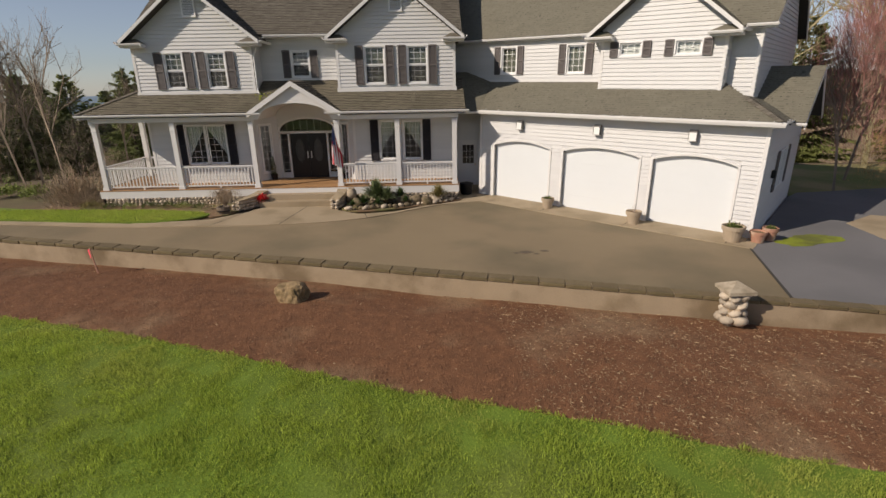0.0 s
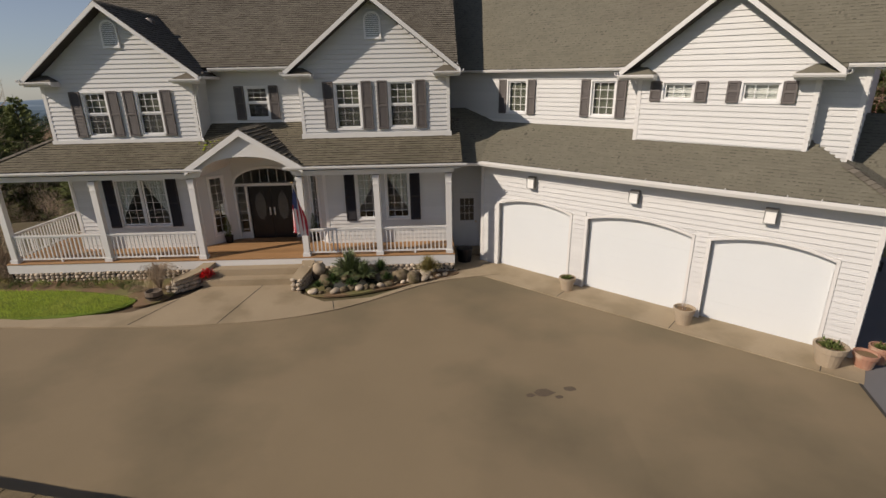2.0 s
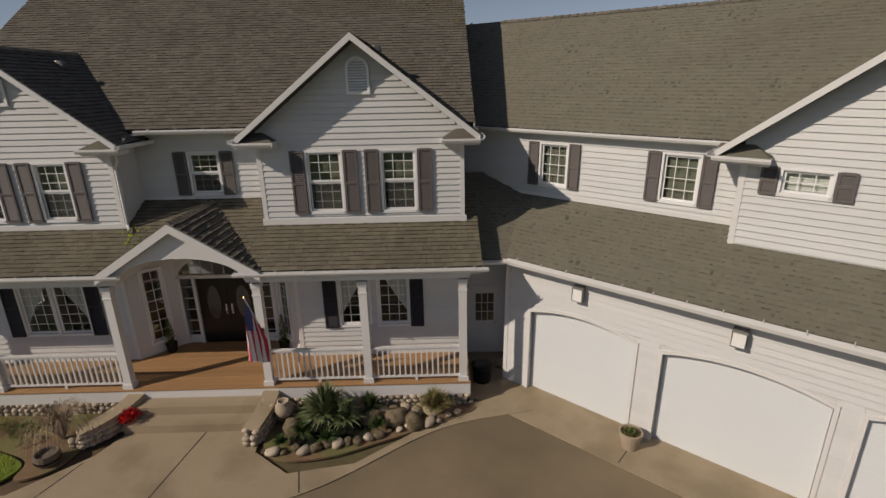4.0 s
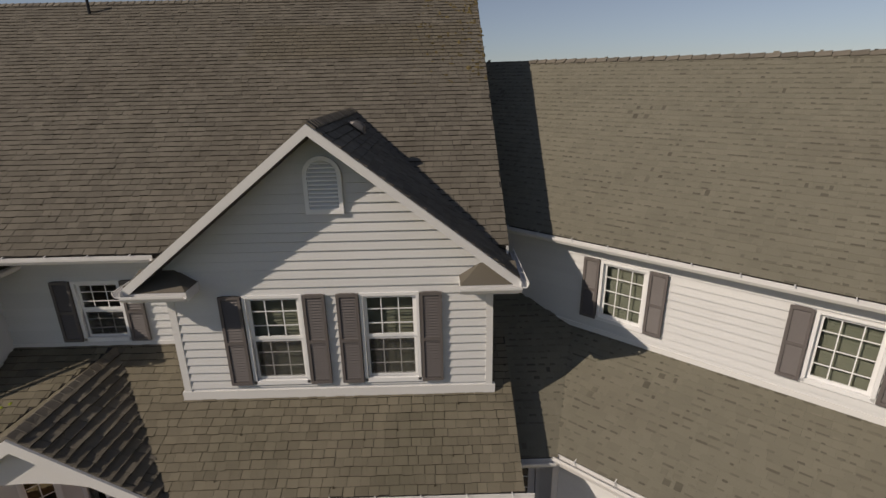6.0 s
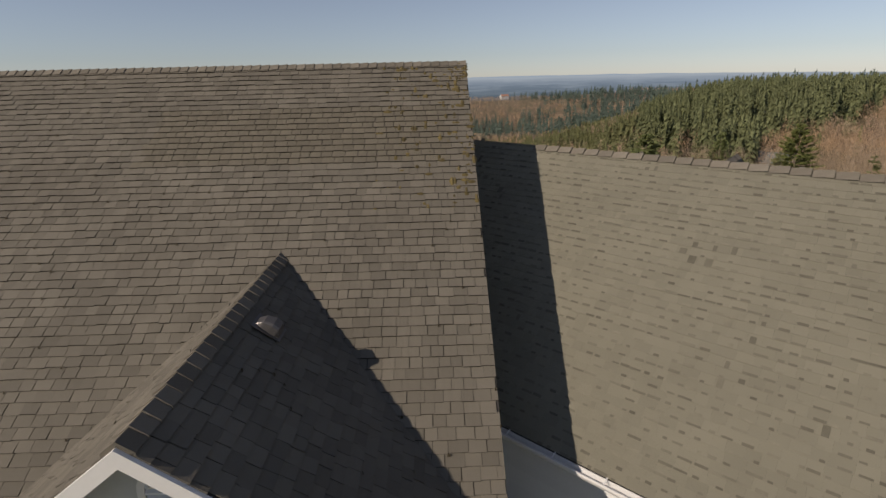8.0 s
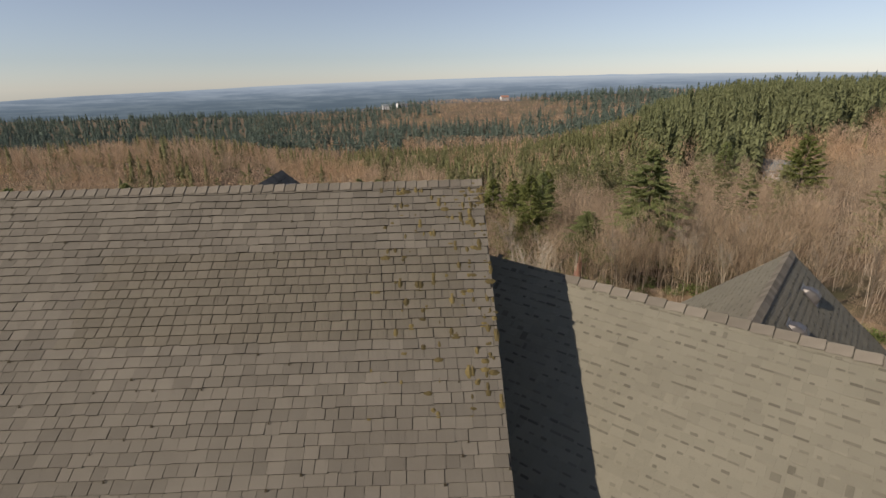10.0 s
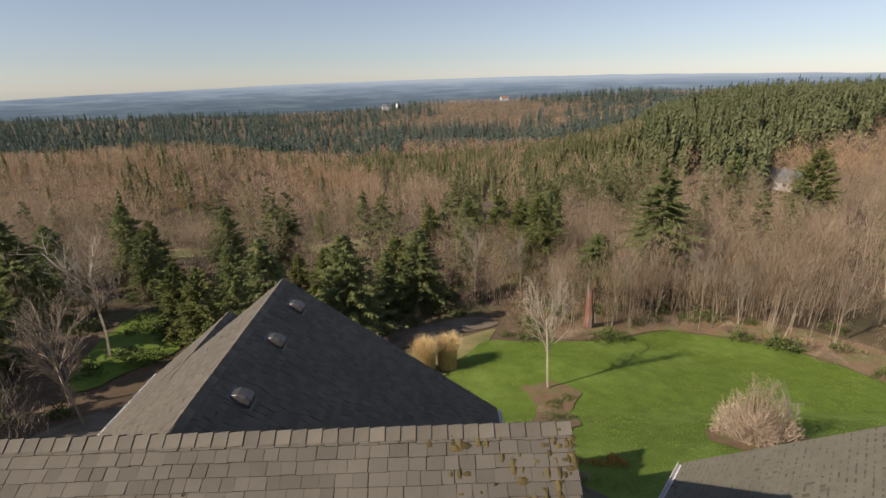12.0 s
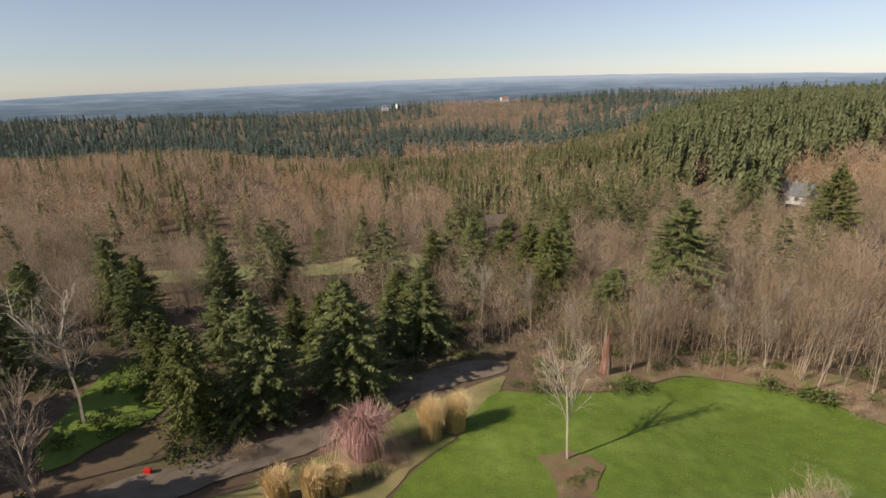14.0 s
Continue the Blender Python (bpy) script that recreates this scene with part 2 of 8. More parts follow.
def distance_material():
    """Plain glowing backdrop: fields, dark woods and pale hills, the haze painted into their colours."""
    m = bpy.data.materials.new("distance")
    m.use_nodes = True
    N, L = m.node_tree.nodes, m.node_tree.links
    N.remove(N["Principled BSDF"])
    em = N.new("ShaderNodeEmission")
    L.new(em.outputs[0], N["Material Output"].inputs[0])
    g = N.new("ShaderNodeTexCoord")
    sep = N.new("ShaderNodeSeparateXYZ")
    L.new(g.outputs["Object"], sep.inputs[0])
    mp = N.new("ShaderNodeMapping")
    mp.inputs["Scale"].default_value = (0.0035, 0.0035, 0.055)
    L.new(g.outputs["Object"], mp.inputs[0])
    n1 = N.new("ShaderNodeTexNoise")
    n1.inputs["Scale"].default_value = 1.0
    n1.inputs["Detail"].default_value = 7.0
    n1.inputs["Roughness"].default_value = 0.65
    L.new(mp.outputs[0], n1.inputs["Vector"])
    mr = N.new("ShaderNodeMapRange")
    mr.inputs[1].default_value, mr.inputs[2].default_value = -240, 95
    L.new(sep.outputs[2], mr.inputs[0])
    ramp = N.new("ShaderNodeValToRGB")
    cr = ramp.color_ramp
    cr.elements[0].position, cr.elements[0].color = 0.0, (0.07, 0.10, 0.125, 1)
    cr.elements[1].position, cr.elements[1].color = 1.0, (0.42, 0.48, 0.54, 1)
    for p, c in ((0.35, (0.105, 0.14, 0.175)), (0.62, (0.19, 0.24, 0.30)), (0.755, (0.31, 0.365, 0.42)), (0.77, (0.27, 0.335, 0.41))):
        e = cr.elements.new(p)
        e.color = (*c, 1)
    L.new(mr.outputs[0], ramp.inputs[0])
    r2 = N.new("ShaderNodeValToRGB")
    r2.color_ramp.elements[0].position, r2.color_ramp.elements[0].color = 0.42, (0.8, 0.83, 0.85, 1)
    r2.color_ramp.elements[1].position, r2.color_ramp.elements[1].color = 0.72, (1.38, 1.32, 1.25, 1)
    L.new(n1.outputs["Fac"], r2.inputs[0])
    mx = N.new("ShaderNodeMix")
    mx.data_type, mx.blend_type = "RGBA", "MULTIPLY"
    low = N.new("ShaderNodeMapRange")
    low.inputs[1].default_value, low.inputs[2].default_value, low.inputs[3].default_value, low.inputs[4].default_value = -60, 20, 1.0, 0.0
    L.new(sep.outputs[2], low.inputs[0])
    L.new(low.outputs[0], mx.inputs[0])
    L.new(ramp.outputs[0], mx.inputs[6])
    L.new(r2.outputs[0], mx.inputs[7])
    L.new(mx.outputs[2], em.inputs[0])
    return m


DISTANCE = distance_material()
YUCCA = material("yucca_leaf", (0.15, 0.185, 0.08), 0.5, vary=0.2, scale=2, fine=20, bump=0, island=0.35, spec=0.4)
FLAGRED = material("flag_red", (0.50, 0.045, 0.06), 0.8, vary=0.1, scale=5, fine=60, bump=0.1)
FLAGWHITE = material("flag_white", (0.78, 0.75, 0.73), 0.8, vary=0.08, scale=5, fine=60, bump=0.1)
FLAGBLUE = material("flag_blue", (0.055, 0.075, 0.21), 0.8, vary=0.1, scale=5, fine=60, bump=0.1)
MOSS = material("moss", (0.22, 0.26, 0.02), 0.95, vary=0.3, scale=1.5, fine=30, bump=0.6, second=(0.13, 0.14, 0.03), second_at=0.55, second_scale=1.2)
STRAWBIT = material("straw_bits", (0.42, 0.31, 0.18), 0.9, vary=0.2, bump=0, island=0.4)
PINKRIBBON = material("pink_ribbon", (0.9, 0.08, 0.12), 0.6, vary=0.05, bump=0)
WATER = material("pond_water", (0.02, 0.025, 0.015), 0.08, vary=0.2, scale=3, bump=0.05, spec=0.6)
STAIN = material("oil_stain", (0.12, 0.09, 0.062), 0.85, vary=0.3, scale=3, fine=30, bump=0.2)
HEDGELEAF = material("hedge_leaf", (0.20, 0.24, 0.05), 0.7, vary=0.2, scale=2, fine=20, bump=0, island=0.4)
STRAWGREEN = material("sedge", (0.26, 0.22, 0.085), 0.8, vary=0.2, scale=3, fine=20, bump=0, island=0.4, spec=0.25)
CAPPALE = material("pale_cap", (0.42, 0.35, 0.26), 0.9, vary=0.2, scale=4, fine=40, bump=0.4, second=(0.28, 0.23, 0.16), second_at=0.55, second_scale=5)
ROCKTAN = material("tan_rock", (0.30, 0.21, 0.11), 0.95, vary=0.35, scale=5, fine=30, bump=0.8, second=(0.16, 0.11, 0.05), second_at=0.52, second_scale=6)
BARKDULL = material("dull_bark", (0.27, 0.215, 0.16), 0.95, vary=0.25, scale=2, fine=20, bump=0, island=0.3)
WILLOW = material("willow_twigs", (0.42, 0.36, 0.20), 0.9, vary=0.2, scale=1, fine=10, bump=0, island=0.3)
DRYTWIG = material("dry_twigs", (0.36, 0.24, 0.10), 0.95, vary=0.3, scale=0.3, fine=5, bump=0, island=0.4)
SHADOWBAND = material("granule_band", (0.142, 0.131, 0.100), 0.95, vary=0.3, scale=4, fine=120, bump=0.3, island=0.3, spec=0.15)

MEADOW = material("meadow_grass", (0.24, 0.27, 0.09), 0.95, vary=0.25, scale=0.1, fine=3, bump=0.4, second=(0.33, 0.28, 0.13), second_at=0.55, second_scale=0.05)
DEBRIS = material("roof_debris", (0.045, 0.035, 0.02), 0.95, vary=0.3, bump=0.3)
FINETWIG = material("fine_twigs", (0.46, 0.36, 0.27), 0.9, vary=0.2, scale=0.8, fine=6, bump=0, island=0.35, spec=0.15)
HOOD = material("lamp_hood", (0.22, 0.215, 0.205), 0.5, 0.3, vary=0.1, bump=0.03)
LITTER = material("leaf_litter", (0.25, 0.17, 0.10), 0.95, vary=0.35, scale=0.8, fine=9, bump=0.7, second=(0.20, 0.19, 0.075), second_at=0.57, second_scale=0.35)
CANRED = material("red_plastic", (0.6, 0.03, 0.02), 0.45, vary=0.08, bump=0.02)
ROOFMOSS = material("roof_moss", (0.105, 0.08, 0.03), 0.95, vary=0.35, scale=9, fine=60, bump=0.5, island=0.4)
SHINGLE_P = material("asphalt_shingle_porch", (0.168, 0.148, 0.108), 0.92, vary=0.16, scale=1.1, fine=160, bump=0.5, island=0.13, second=(0.145, 0.130, 0.093), second_at=0.58, second_scale=0.5, spec=0.2)
SILVER = material("satin_silver", (0.6, 0.59, 0.57), 0.3, 1.0, vary=0.05, bump=0)

# ---- building helpers ----
class Shape:
    """Collects faces of one mesh."""

    def __init__(self):
        self.v, self.f = [], []

    def poly(self, pts, faces):
        n = len(self.v)
        self.v.extend(tuple(p) for p in pts)
        self.f.extend(tuple(i + n for i in f) for f in faces)
        return self

    def weld(self):
        """Joins the pieces of one body: equal corners become one, faces between two pieces go."""
        at_, new_v, idx = {}, [], []
        for p in self.v:
            k = tuple(round(c, 5) for c in p)
            if k not in at_:
                at_[k] = len(new_v)
                new_v.append(p)
            idx.append(at_[k])
        F = [tuple(idx[i] for i in f) for f in self.f]
        count = {}
        for f in F:
            count[frozenset(f)] = count.get(frozenset(f), 0) + 1
        self.v, self.f = new_v, [f for f in F if count[frozenset(f)] == 1]
        return self

    def box(self, x0, y0, z0, x1, y1, z1, m=None):
        p = [Vector(q) for q in ((x0, y0, z0), (x1, y0, z0), (x1, y1, z0), (x0, y1, z0), (x0, y0, z1), (x1, y0, z1), (x1, y1, z1), (x0, y1, z1))]
        if m is not None:
            p = [m @ q for q in p]
        return self.poly(p, ((0, 3, 2, 1), (4, 5, 6, 7), (0, 1, 5, 4), (1, 2, 6, 5), (2, 3, 7, 6), (3, 0, 4, 7)))

    def prism(self, pts, d):
        """A flat outline pushed along d."""
        n = len(pts)
        a = [Vector(p) for p in pts]
        b = [p + Vector(d) for p in a]
        return self.poly(a + b, [tuple(range(n)), tuple(range(2 * n - 1, n - 1, -1))] + [(i, i + n, (i + 1) % n + n, (i + 1) % n) for i in range(n)])

    def tube(self, pts, radii, sides=6):
        pts = [Vector(p) for p in pts]
        rings = []
        for i, p in enumerate(pts):
            d = (pts[min(i + 1, len(pts) - 1)] - pts[max(i - 1, 0)]).normalized()
            a = d.orthogonal().normalized()
            b = d.cross(a)
            r = radii[i] if isinstance(radii, (list, tuple)) else radii
            rings.append([p + (a * math.cos(k * 2 * math.pi / sides) + b * math.sin(k * 2 * math.pi / sides)) * r for k in range(sides)])
        n = len(pts)
        f = [(i * sides + k, i * sides + (k + 1) % sides, (i + 1) * sides + (k + 1) % sides, (i + 1) * sides + k) for i in range(n - 1) for k in range(sides)]
        f += [tuple(range(sides - 1, -1, -1)), tuple((n - 1) * sides + k for k in range(sides))]
        return self.poly([q for r in rings for q in r], f)

    def lathe(self, profile, sides=16, centre=(0, 0, 0)):
        c = Vector(centre)
        p = [c + Vector((r * math.cos(k * 2 * math.pi / sides), r * math.sin(k * 2 * math.pi / sides), z)) for r, z in profile for k in range(sides)]
        n = len(profile)
        f = [(i * sides + k, i * sides + (k + 1) % sides, (i + 1) * sides + (k + 1) % sides, (i + 1) * sides + k) for i in range(n - 1) for k in range(sides)]
        f += [tuple(range(sides - 1, -1, -1)), tuple((n - 1) * sides + k for k in range(sides))]
        return self.poly(p, f)


def put(name, shape, mat, parent=None, matrix=None, smooth=False):
    me = bpy.data.meshes.new(name)
    me.from_pydata([tuple(p) for p in shape.v], [], shape.f)
    me.materials.append(mat)
    if smooth:
        me.shade_smooth()
    ob = new(name, me)
    if parent is not None:
        ob.parent = parent
    if matrix is not None:
        ob.matrix_basis = matrix
    return ob


def part(name, shape, mat, parent, label="", smooth=False, matrix=None):
    ob = put(name, shape, mat, parent, matrix, smooth)
    if label:
        tagged(ob, label)
    return ob


def empty(name, label, category, at=(0, 0, 0), group="", kind=""):
    ob = new(name)
    ob.empty_display_size = 0.1
    ob.location = at
    return tagged(ob, label, category, group, kind)


def frame_at(x, y, z, along):
    """Local frame of a wall face: x along the wall, y into the wall, z up."""
    a = Vector((along[0], along[1], 0)).normalized()
    into = Vector((-a.y, a.x, 0))
    return Matrix(((a.x, into.x, 0, x), (a.y, into.y, 0, y), (0, 0, 1, z), (0, 0, 0, 1)))


rng = random.Random(7)

# ---- the house ----
house = empty("house", "large white clapboard house with shingle roofs and angled garage wing", "house")
I4 = Matrix.Identity(4)
FALL = 0.016
GM = frame_at(0, 0, 0, (0.7524, -0.6587)) @ Matrix.Rotation(math.atan(FALL), 4, "Y")   # garage wing: x along its front, falling gently; y into it


def court(x, y):
    """How far the paved court sinks towards the far end of the garage."""
    u = 0.7524 * x - 0.6587 * y
    return -FALL * max(0.0, min(13.0, u)) * max(0.0, min(1.0, x / 3.0))

EXPO = 0.145
all_boards = []


def wall(name, M, s0, s1, z0, z1, openings=(), peak=None, boards=True, thick=0.2, mat=None, label="", margin=0.0):
    """A wall of some thickness with real openings and lapped boards; face at local y = 0, outside at y < 0."""
    S = Shape()
    ss = sorted({s0, s1, *[v for o in openings for v in (o[0], o[0] + o[2]) if s0 < v < s1]})
    zz = sorted({z0, z1, *[v for o in openings for v in (o[1], o[1] + o[3]) if z0 < v < z1]})
    for a, b in zip(ss, ss[1:]):
        for c, d in zip(zz, zz[1:]):
            if not any(o[0] - 1e-6 < (a + b) / 2 < o[0] + o[2] and o[1] < (c + d) / 2 < o[1] + o[3] for o in openings):
                S.box(a, 0, c, b, thick, d)
    if peak:
        S.prism([(s0, 0, z1), (s1, 0, z1), (peak[0], 0, peak[1])], (0, thick, 0))
    ob = part(name, S.weld(), mat or WHITE, house, label, matrix=M)
    if boards:
        n = int(((peak[1] if peak else z1) - z0) / EXPO) + 1
        for k in range(n):
            b0 = z0 + k * EXPO
            b1 = min(b0 + EXPO - 0.010, peak[1] if peak else z1)
            mid = (b0 + b1) / 2
            lo, hi = s0, s1
            if mid > z1:
                if not peak:
                    continue
                f = (mid - z1) / (peak[1] - z1)
                lo, hi = s0 + (peak[0] - s0) * f, s1 + (peak[0] - s1) * f
            if hi - lo < 0.15:
                continue
            cuts = sorted((o[0] - margin, o[0] + o[2] + margin) for o in openings if o[1] - 0.02 < mid < o[1] + o[3] + 0.02)
            runs, at = [], lo
            for a, b in cuts:
                if a > at:
                    runs.append((at, min(a, hi)))
                at = max(at, b)
            if at < hi:
                runs.append((at, hi))
            for a, b in runs:
                if b - a > 0.02:
                    all_boards.append((ob, a, b, b0, b1))
    return ob


def lay_boards():
    for ob, a, b, z0, z1 in all_boards:
        S = Shape()
        S.poly([(a, -0.001, z0), (b, -0.001, z0), (b, -0.034, z0), (a, -0.034, z0), (a, -0.009, z1), (b, -0.009, z1), (b, -0.001, z1), (a, -0.001, z1)],
               ((0, 1, 2, 3), (3, 2, 5, 4), (4, 5, 6, 7), (0, 3, 4, 7), (1, 6, 5, 2)))
        part("board", S, WHITE, ob)


def corner_board(M, s, z0, z1, w=0.11):
    part("corner_board", Shape().box(s - w / 2, -0.035, z0, s + w / 2, 0.02, z1), TRIM, house, matrix=M)


def window(M, s, z, w, h, style="double", cover=None):
    """Window with casing, sash, panes and glazing bars; s, z: lower left corner of the opening."""
    S = Shape()
    c = 0.05
    for a in ((s - c, z - c, s, z + h + c), (s + w, z - c, s + w + c, z + h + c), (s, z + h, s + w, z + h + c), (s - c - 0.012, z - c - 0.02, s + w + c + 0.012, z)):
        S.box(a[0], -0.055, a[1], a[2], 0.05, a[3])
    win = part("window", S, WINWHITE, house, "white framed window with glazing bars", matrix=M)
    T = Shape()
    halves = ((z, z + h / 2, 0.02), (z + h / 2, z + h, 0.0)) if style == "double" else ((z, z + h, 0.008),)
    for a, b, y in halves:
        e = 0.052
        bar = 0.002
        T.box(s, y, a, s + e, y + 0.03, b).box(s + w - e, y, a, s + w, y + 0.03, b).box(s + e, y, a, s + w - e, y + 0.03, a + e).box(s + e, y, b - e, s + w - e, y + 0.03, b)
        cols = max(2, round(w / 0.28)) if style != "plain" else 1
        rows = 3 if style == "double" else max(2, round(h / 0.3))
        for i in range(1, cols):
            q = s + w * i / cols
            T.box(q - 0.008, y + bar, a + e, q + 0.008, y + bar + 0.009, b - e)
        for i in range(1, rows):
            q = a + (b - a) * i / rows
            T.box(s + e, y + bar + 0.001, q - 0.008, s + w - e, y + bar + 0.008, q + 0.008)
        pane = part("pane", Shape().box(s + 0.01, y + 0.013, a + 0.01, s + w - 0.01, y + 0.017, b - 0.01), GLASS, win)
        pane.visible_shadow = False
    part("sash", T, WINWHITE, win)
    if style == "double":
        scr = part("insect_screen", Shape().box(s + 0.046, 0.014, z + 0.046, s + w - 0.046, 0.018, z + h / 2 - 0.04), SCREEN, win, "fine dark insect screen over the lower sash")
        scr.visible_shadow = False
    if cover in ("blind", "pale"):
        B = Shape()
        n = int(h / 0.05)
        for i in range(n):
            q = z + h * i / n
            B.poly([(s + 0.02, 0.11, q), (s + w - 0.02, 0.11, q), (s + w - 0.02, 0.14, q + 0.052), (s + 0.02, 0.14, q + 0.052)], [(0, 1, 2, 3)])
        part("blind", B, BLIND if cover == "blind" else CURTAIN, win)
    if cover == "half":
        B = Shape()
        n = int(h * 0.5 / 0.05)
        for i in range(n):
            q = z + h * 0.5 + h * 0.5 * i / n
            B.poly([(s + 0.02, 0.11, q), (s + w - 0.02, 0.11, q), (s + w - 0.02, 0.14, q + 0.052), (s + 0.02, 0.14, q + 0.052)], [(0, 1, 2, 3)])
        part("blind", B, BLIND, win)
    if cover in ("swag_left", "swag_right"):
        B = Shape()
        n = 14
        for i in range(n):
            f0, f1 = i / n, (i + 1) / n
            d0, d1 = ((f0, f1) if cover == "swag_left" else (1 - f0, 1 - f1))
            low0, low1 = z + h * (0.15 + 0.8 * d0), z + h * (0.15 + 0.8 * d1)
            y0, y1 = 0.065 + 0.02 * (i % 2), 0.065 + 0.02 * ((i + 1) % 2)
            B.poly([(s + w * f0, y0, low0), (s + w * f1, y1, low1), (s + w * f1, y1, z + h), (s + w * f0, y0, z + h)], [(0, 1, 2, 3)])
        part("curtain", B, CURTAIN, win, "white gathered curtain")
    return win


def shutter(M, s, z, w, h, mat):
    S = Shape()
    y0, y1 = -0.085, -0.038
    e = 0.045
    S.box(s, y0, z, s + e, y1, z + h).box(s + w - e, y0, z, s + w, y1, z + h)
    for q in (z, z + h * 0.47, z + h - e):
        S.box(s + e, y0, q, s + w - e, y1, q + e * 1.2)
    n = int(h / 0.05)
    for i in range(n):
        q = z + 0.03 + (h - 0.08) * i / n
        S.poly([(s + e, y0 + 0.008, q), (s + w - e, y0 + 0.008, q), (s + w - e, y1 - 0.005, q + 0.05), (s + e, y1 - 0.005, q + 0.05)], [(0, 1, 2, 3)])
    part("shutter", S, mat, house, "louvred window shutter", matrix=M)


def shuttered(M, s, z, w, h, mat, sw=0.36, cover=None, style="double", gap=0.065):
    window(M, s, z, w, h, style, cover)
    shutter(M, s - gap - sw, z - 0.055, sw, h + 0.1, mat)
    shutter(M, s + w + gap, z - 0.055, sw, h + 0.1, mat)


def clip_row(pts2, t):
    xs = []
    n = len(pts2)
    for i in range(n):
        (x0, y0), (x1, y1) = pts2[i], pts2[(i + 1) % n]
        if (y0 - t) * (y1 - t) < 0:
            xs.append(x0 + (x1 - x0) * (t - y0) / (y1 - y0))
    return (min(xs), max(xs)) if len(xs) >= 2 else None


singles = []


def roof(name, pts, mat=None, expo=0.14, tab=0.18, lift=1.0, pick=None, thick=0.12, label="", shingled=True):
    """A sloped roof slab whose first two corners are its eave, with overlapping shingle tabs. pick: stretch (s0, s1, t0, t1) whose tabs are single pieces."""
    mat = mat or SHINGLE
    P = [Vector(p) for p in pts]
    sx = (P[1] - P[0]).normalized()
    up = P[2] - P[1]
    ty = (up - sx * up.dot(sx)).normalized()
    nz = sx.cross(ty)
    if nz.z < 0:
        nz = -nz
    ob = part(name, Shape().prism([p - nz * 0.004 for p in P], -nz * thick), UNDERLAY, house, label or "weathered grey-brown asphalt shingle roof slope")
    if not shingled:
        return ob
    p2 = [((p - P[0]).dot(sx), (p - P[0]).dot(ty)) for p in P]
    top = max(b for a, b in p2)
    S, D = Shape(), Shape()
    laminate = mat is SHINGLE_G
    R = random.Random(len(singles) + int(top * 1000))
    row = 0
    while row * expo < top - 0.02:
        t0 = row * expo
        span = clip_row(p2, min(t0 + expo / 2, top - 0.005))
        if span:
            s = span[0] - R.random() * tab
            while s < span[1]:
                w = tab * R.uniform(0.75, 1.25)
                a, b = max(s, span[0]), min(s + w - (0.001 if laminate else R.choice((0.003, 0.005, 0.006, 0.010))), span[1])
                s += w
                if b - a < 0.03:
                    continue
                th = R.uniform(0.006, 0.009) if laminate else R.uniform(0.014, 0.027) * lift
                dz = R.uniform(-0.002, 0.002) if laminate else R.uniform(-0.007, 0.007)
                t1 = min(t0 + expo * 1.1, top + 0.02)
                if pick and pick[0] < a < pick[1] and pick[2] < t0 < pick[3]:
                    singles.append((ob, mat, P[0] + sx * ((a + b) / 2) + ty * (t0 + dz), sx.copy(), ty.copy(), nz.copy(), b - a))
                    continue
                c = [P[0] + sx * x + ty * (y + dz) + nz * h for x, y, h in ((a, t0, -0.002), (b, t0, -0.002), (b, t0, th), (a, t0, th), (a, t1, 0.003), (b, t1, 0.003))]
                S.poly(c, ((0, 1, 2, 3), (3, 2, 5, 4), (0, 3, 4), (1, 5, 2)))
                if not laminate and R.random() < 0.035:
                    q, l = b - 0.01, R.uniform(0.02, 0.045)
                    D.poly([P[0] + sx * x + ty * (y + dz) + nz * h for x, y, h in ((q, t0 - 0.03, 0.012), (q + l, t0 - 0.026, 0.012), (q + l * 0.8, t0 - 0.005, 0.03), (q + l * 0.2, t0 + 0.004, 0.034))], [(0, 1, 2, 3)])
                if laminate and R.random() < 0.9:
                    l = min(b - a, R.choice((0.05, 0.07, 0.09, 0.12, 0.16)))
                    q = a + R.random() * (b - a - l)
                    hgt = R.uniform(0.025, 0.042)
                    if noise.noise(Vector((a * 0.9, t0 * 1.6, 3.0))) > 0.3 and R.random() < 0.45:
                        hgt = expo * R.choice((0.45, 0.7, 0.95))
                        l = min(b - a, R.choice((0.05, 0.07, 0.1)))
                    D.poly([P[0] + sx * x + ty * (y + dz) + nz * 0.004 + nz * th for x, y in ((q, t0 + 0.001), (q + l, t0 + 0.001), (q + l, t0 + hgt), (q, t0 + hgt))], [(0, 1, 2, 3)])
        row += 1
    if D.f:
        tagged(part("granule_band" if laminate else "debris", D, SHADOWBAND if laminate else DEBRIS, ob), "dark granule bands of the laminated shingles" if laminate else "dark bits of moss and debris at the shingle joints", kind="stuff")
    tabs = tagged(part("shingles", S, mat, ob), "overlapping asphalt shingle tabs", kind="stuff")
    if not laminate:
        tabs.data.materials.append(BUTT_SHADE)
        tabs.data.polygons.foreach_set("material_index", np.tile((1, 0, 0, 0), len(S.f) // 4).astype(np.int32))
    return ob


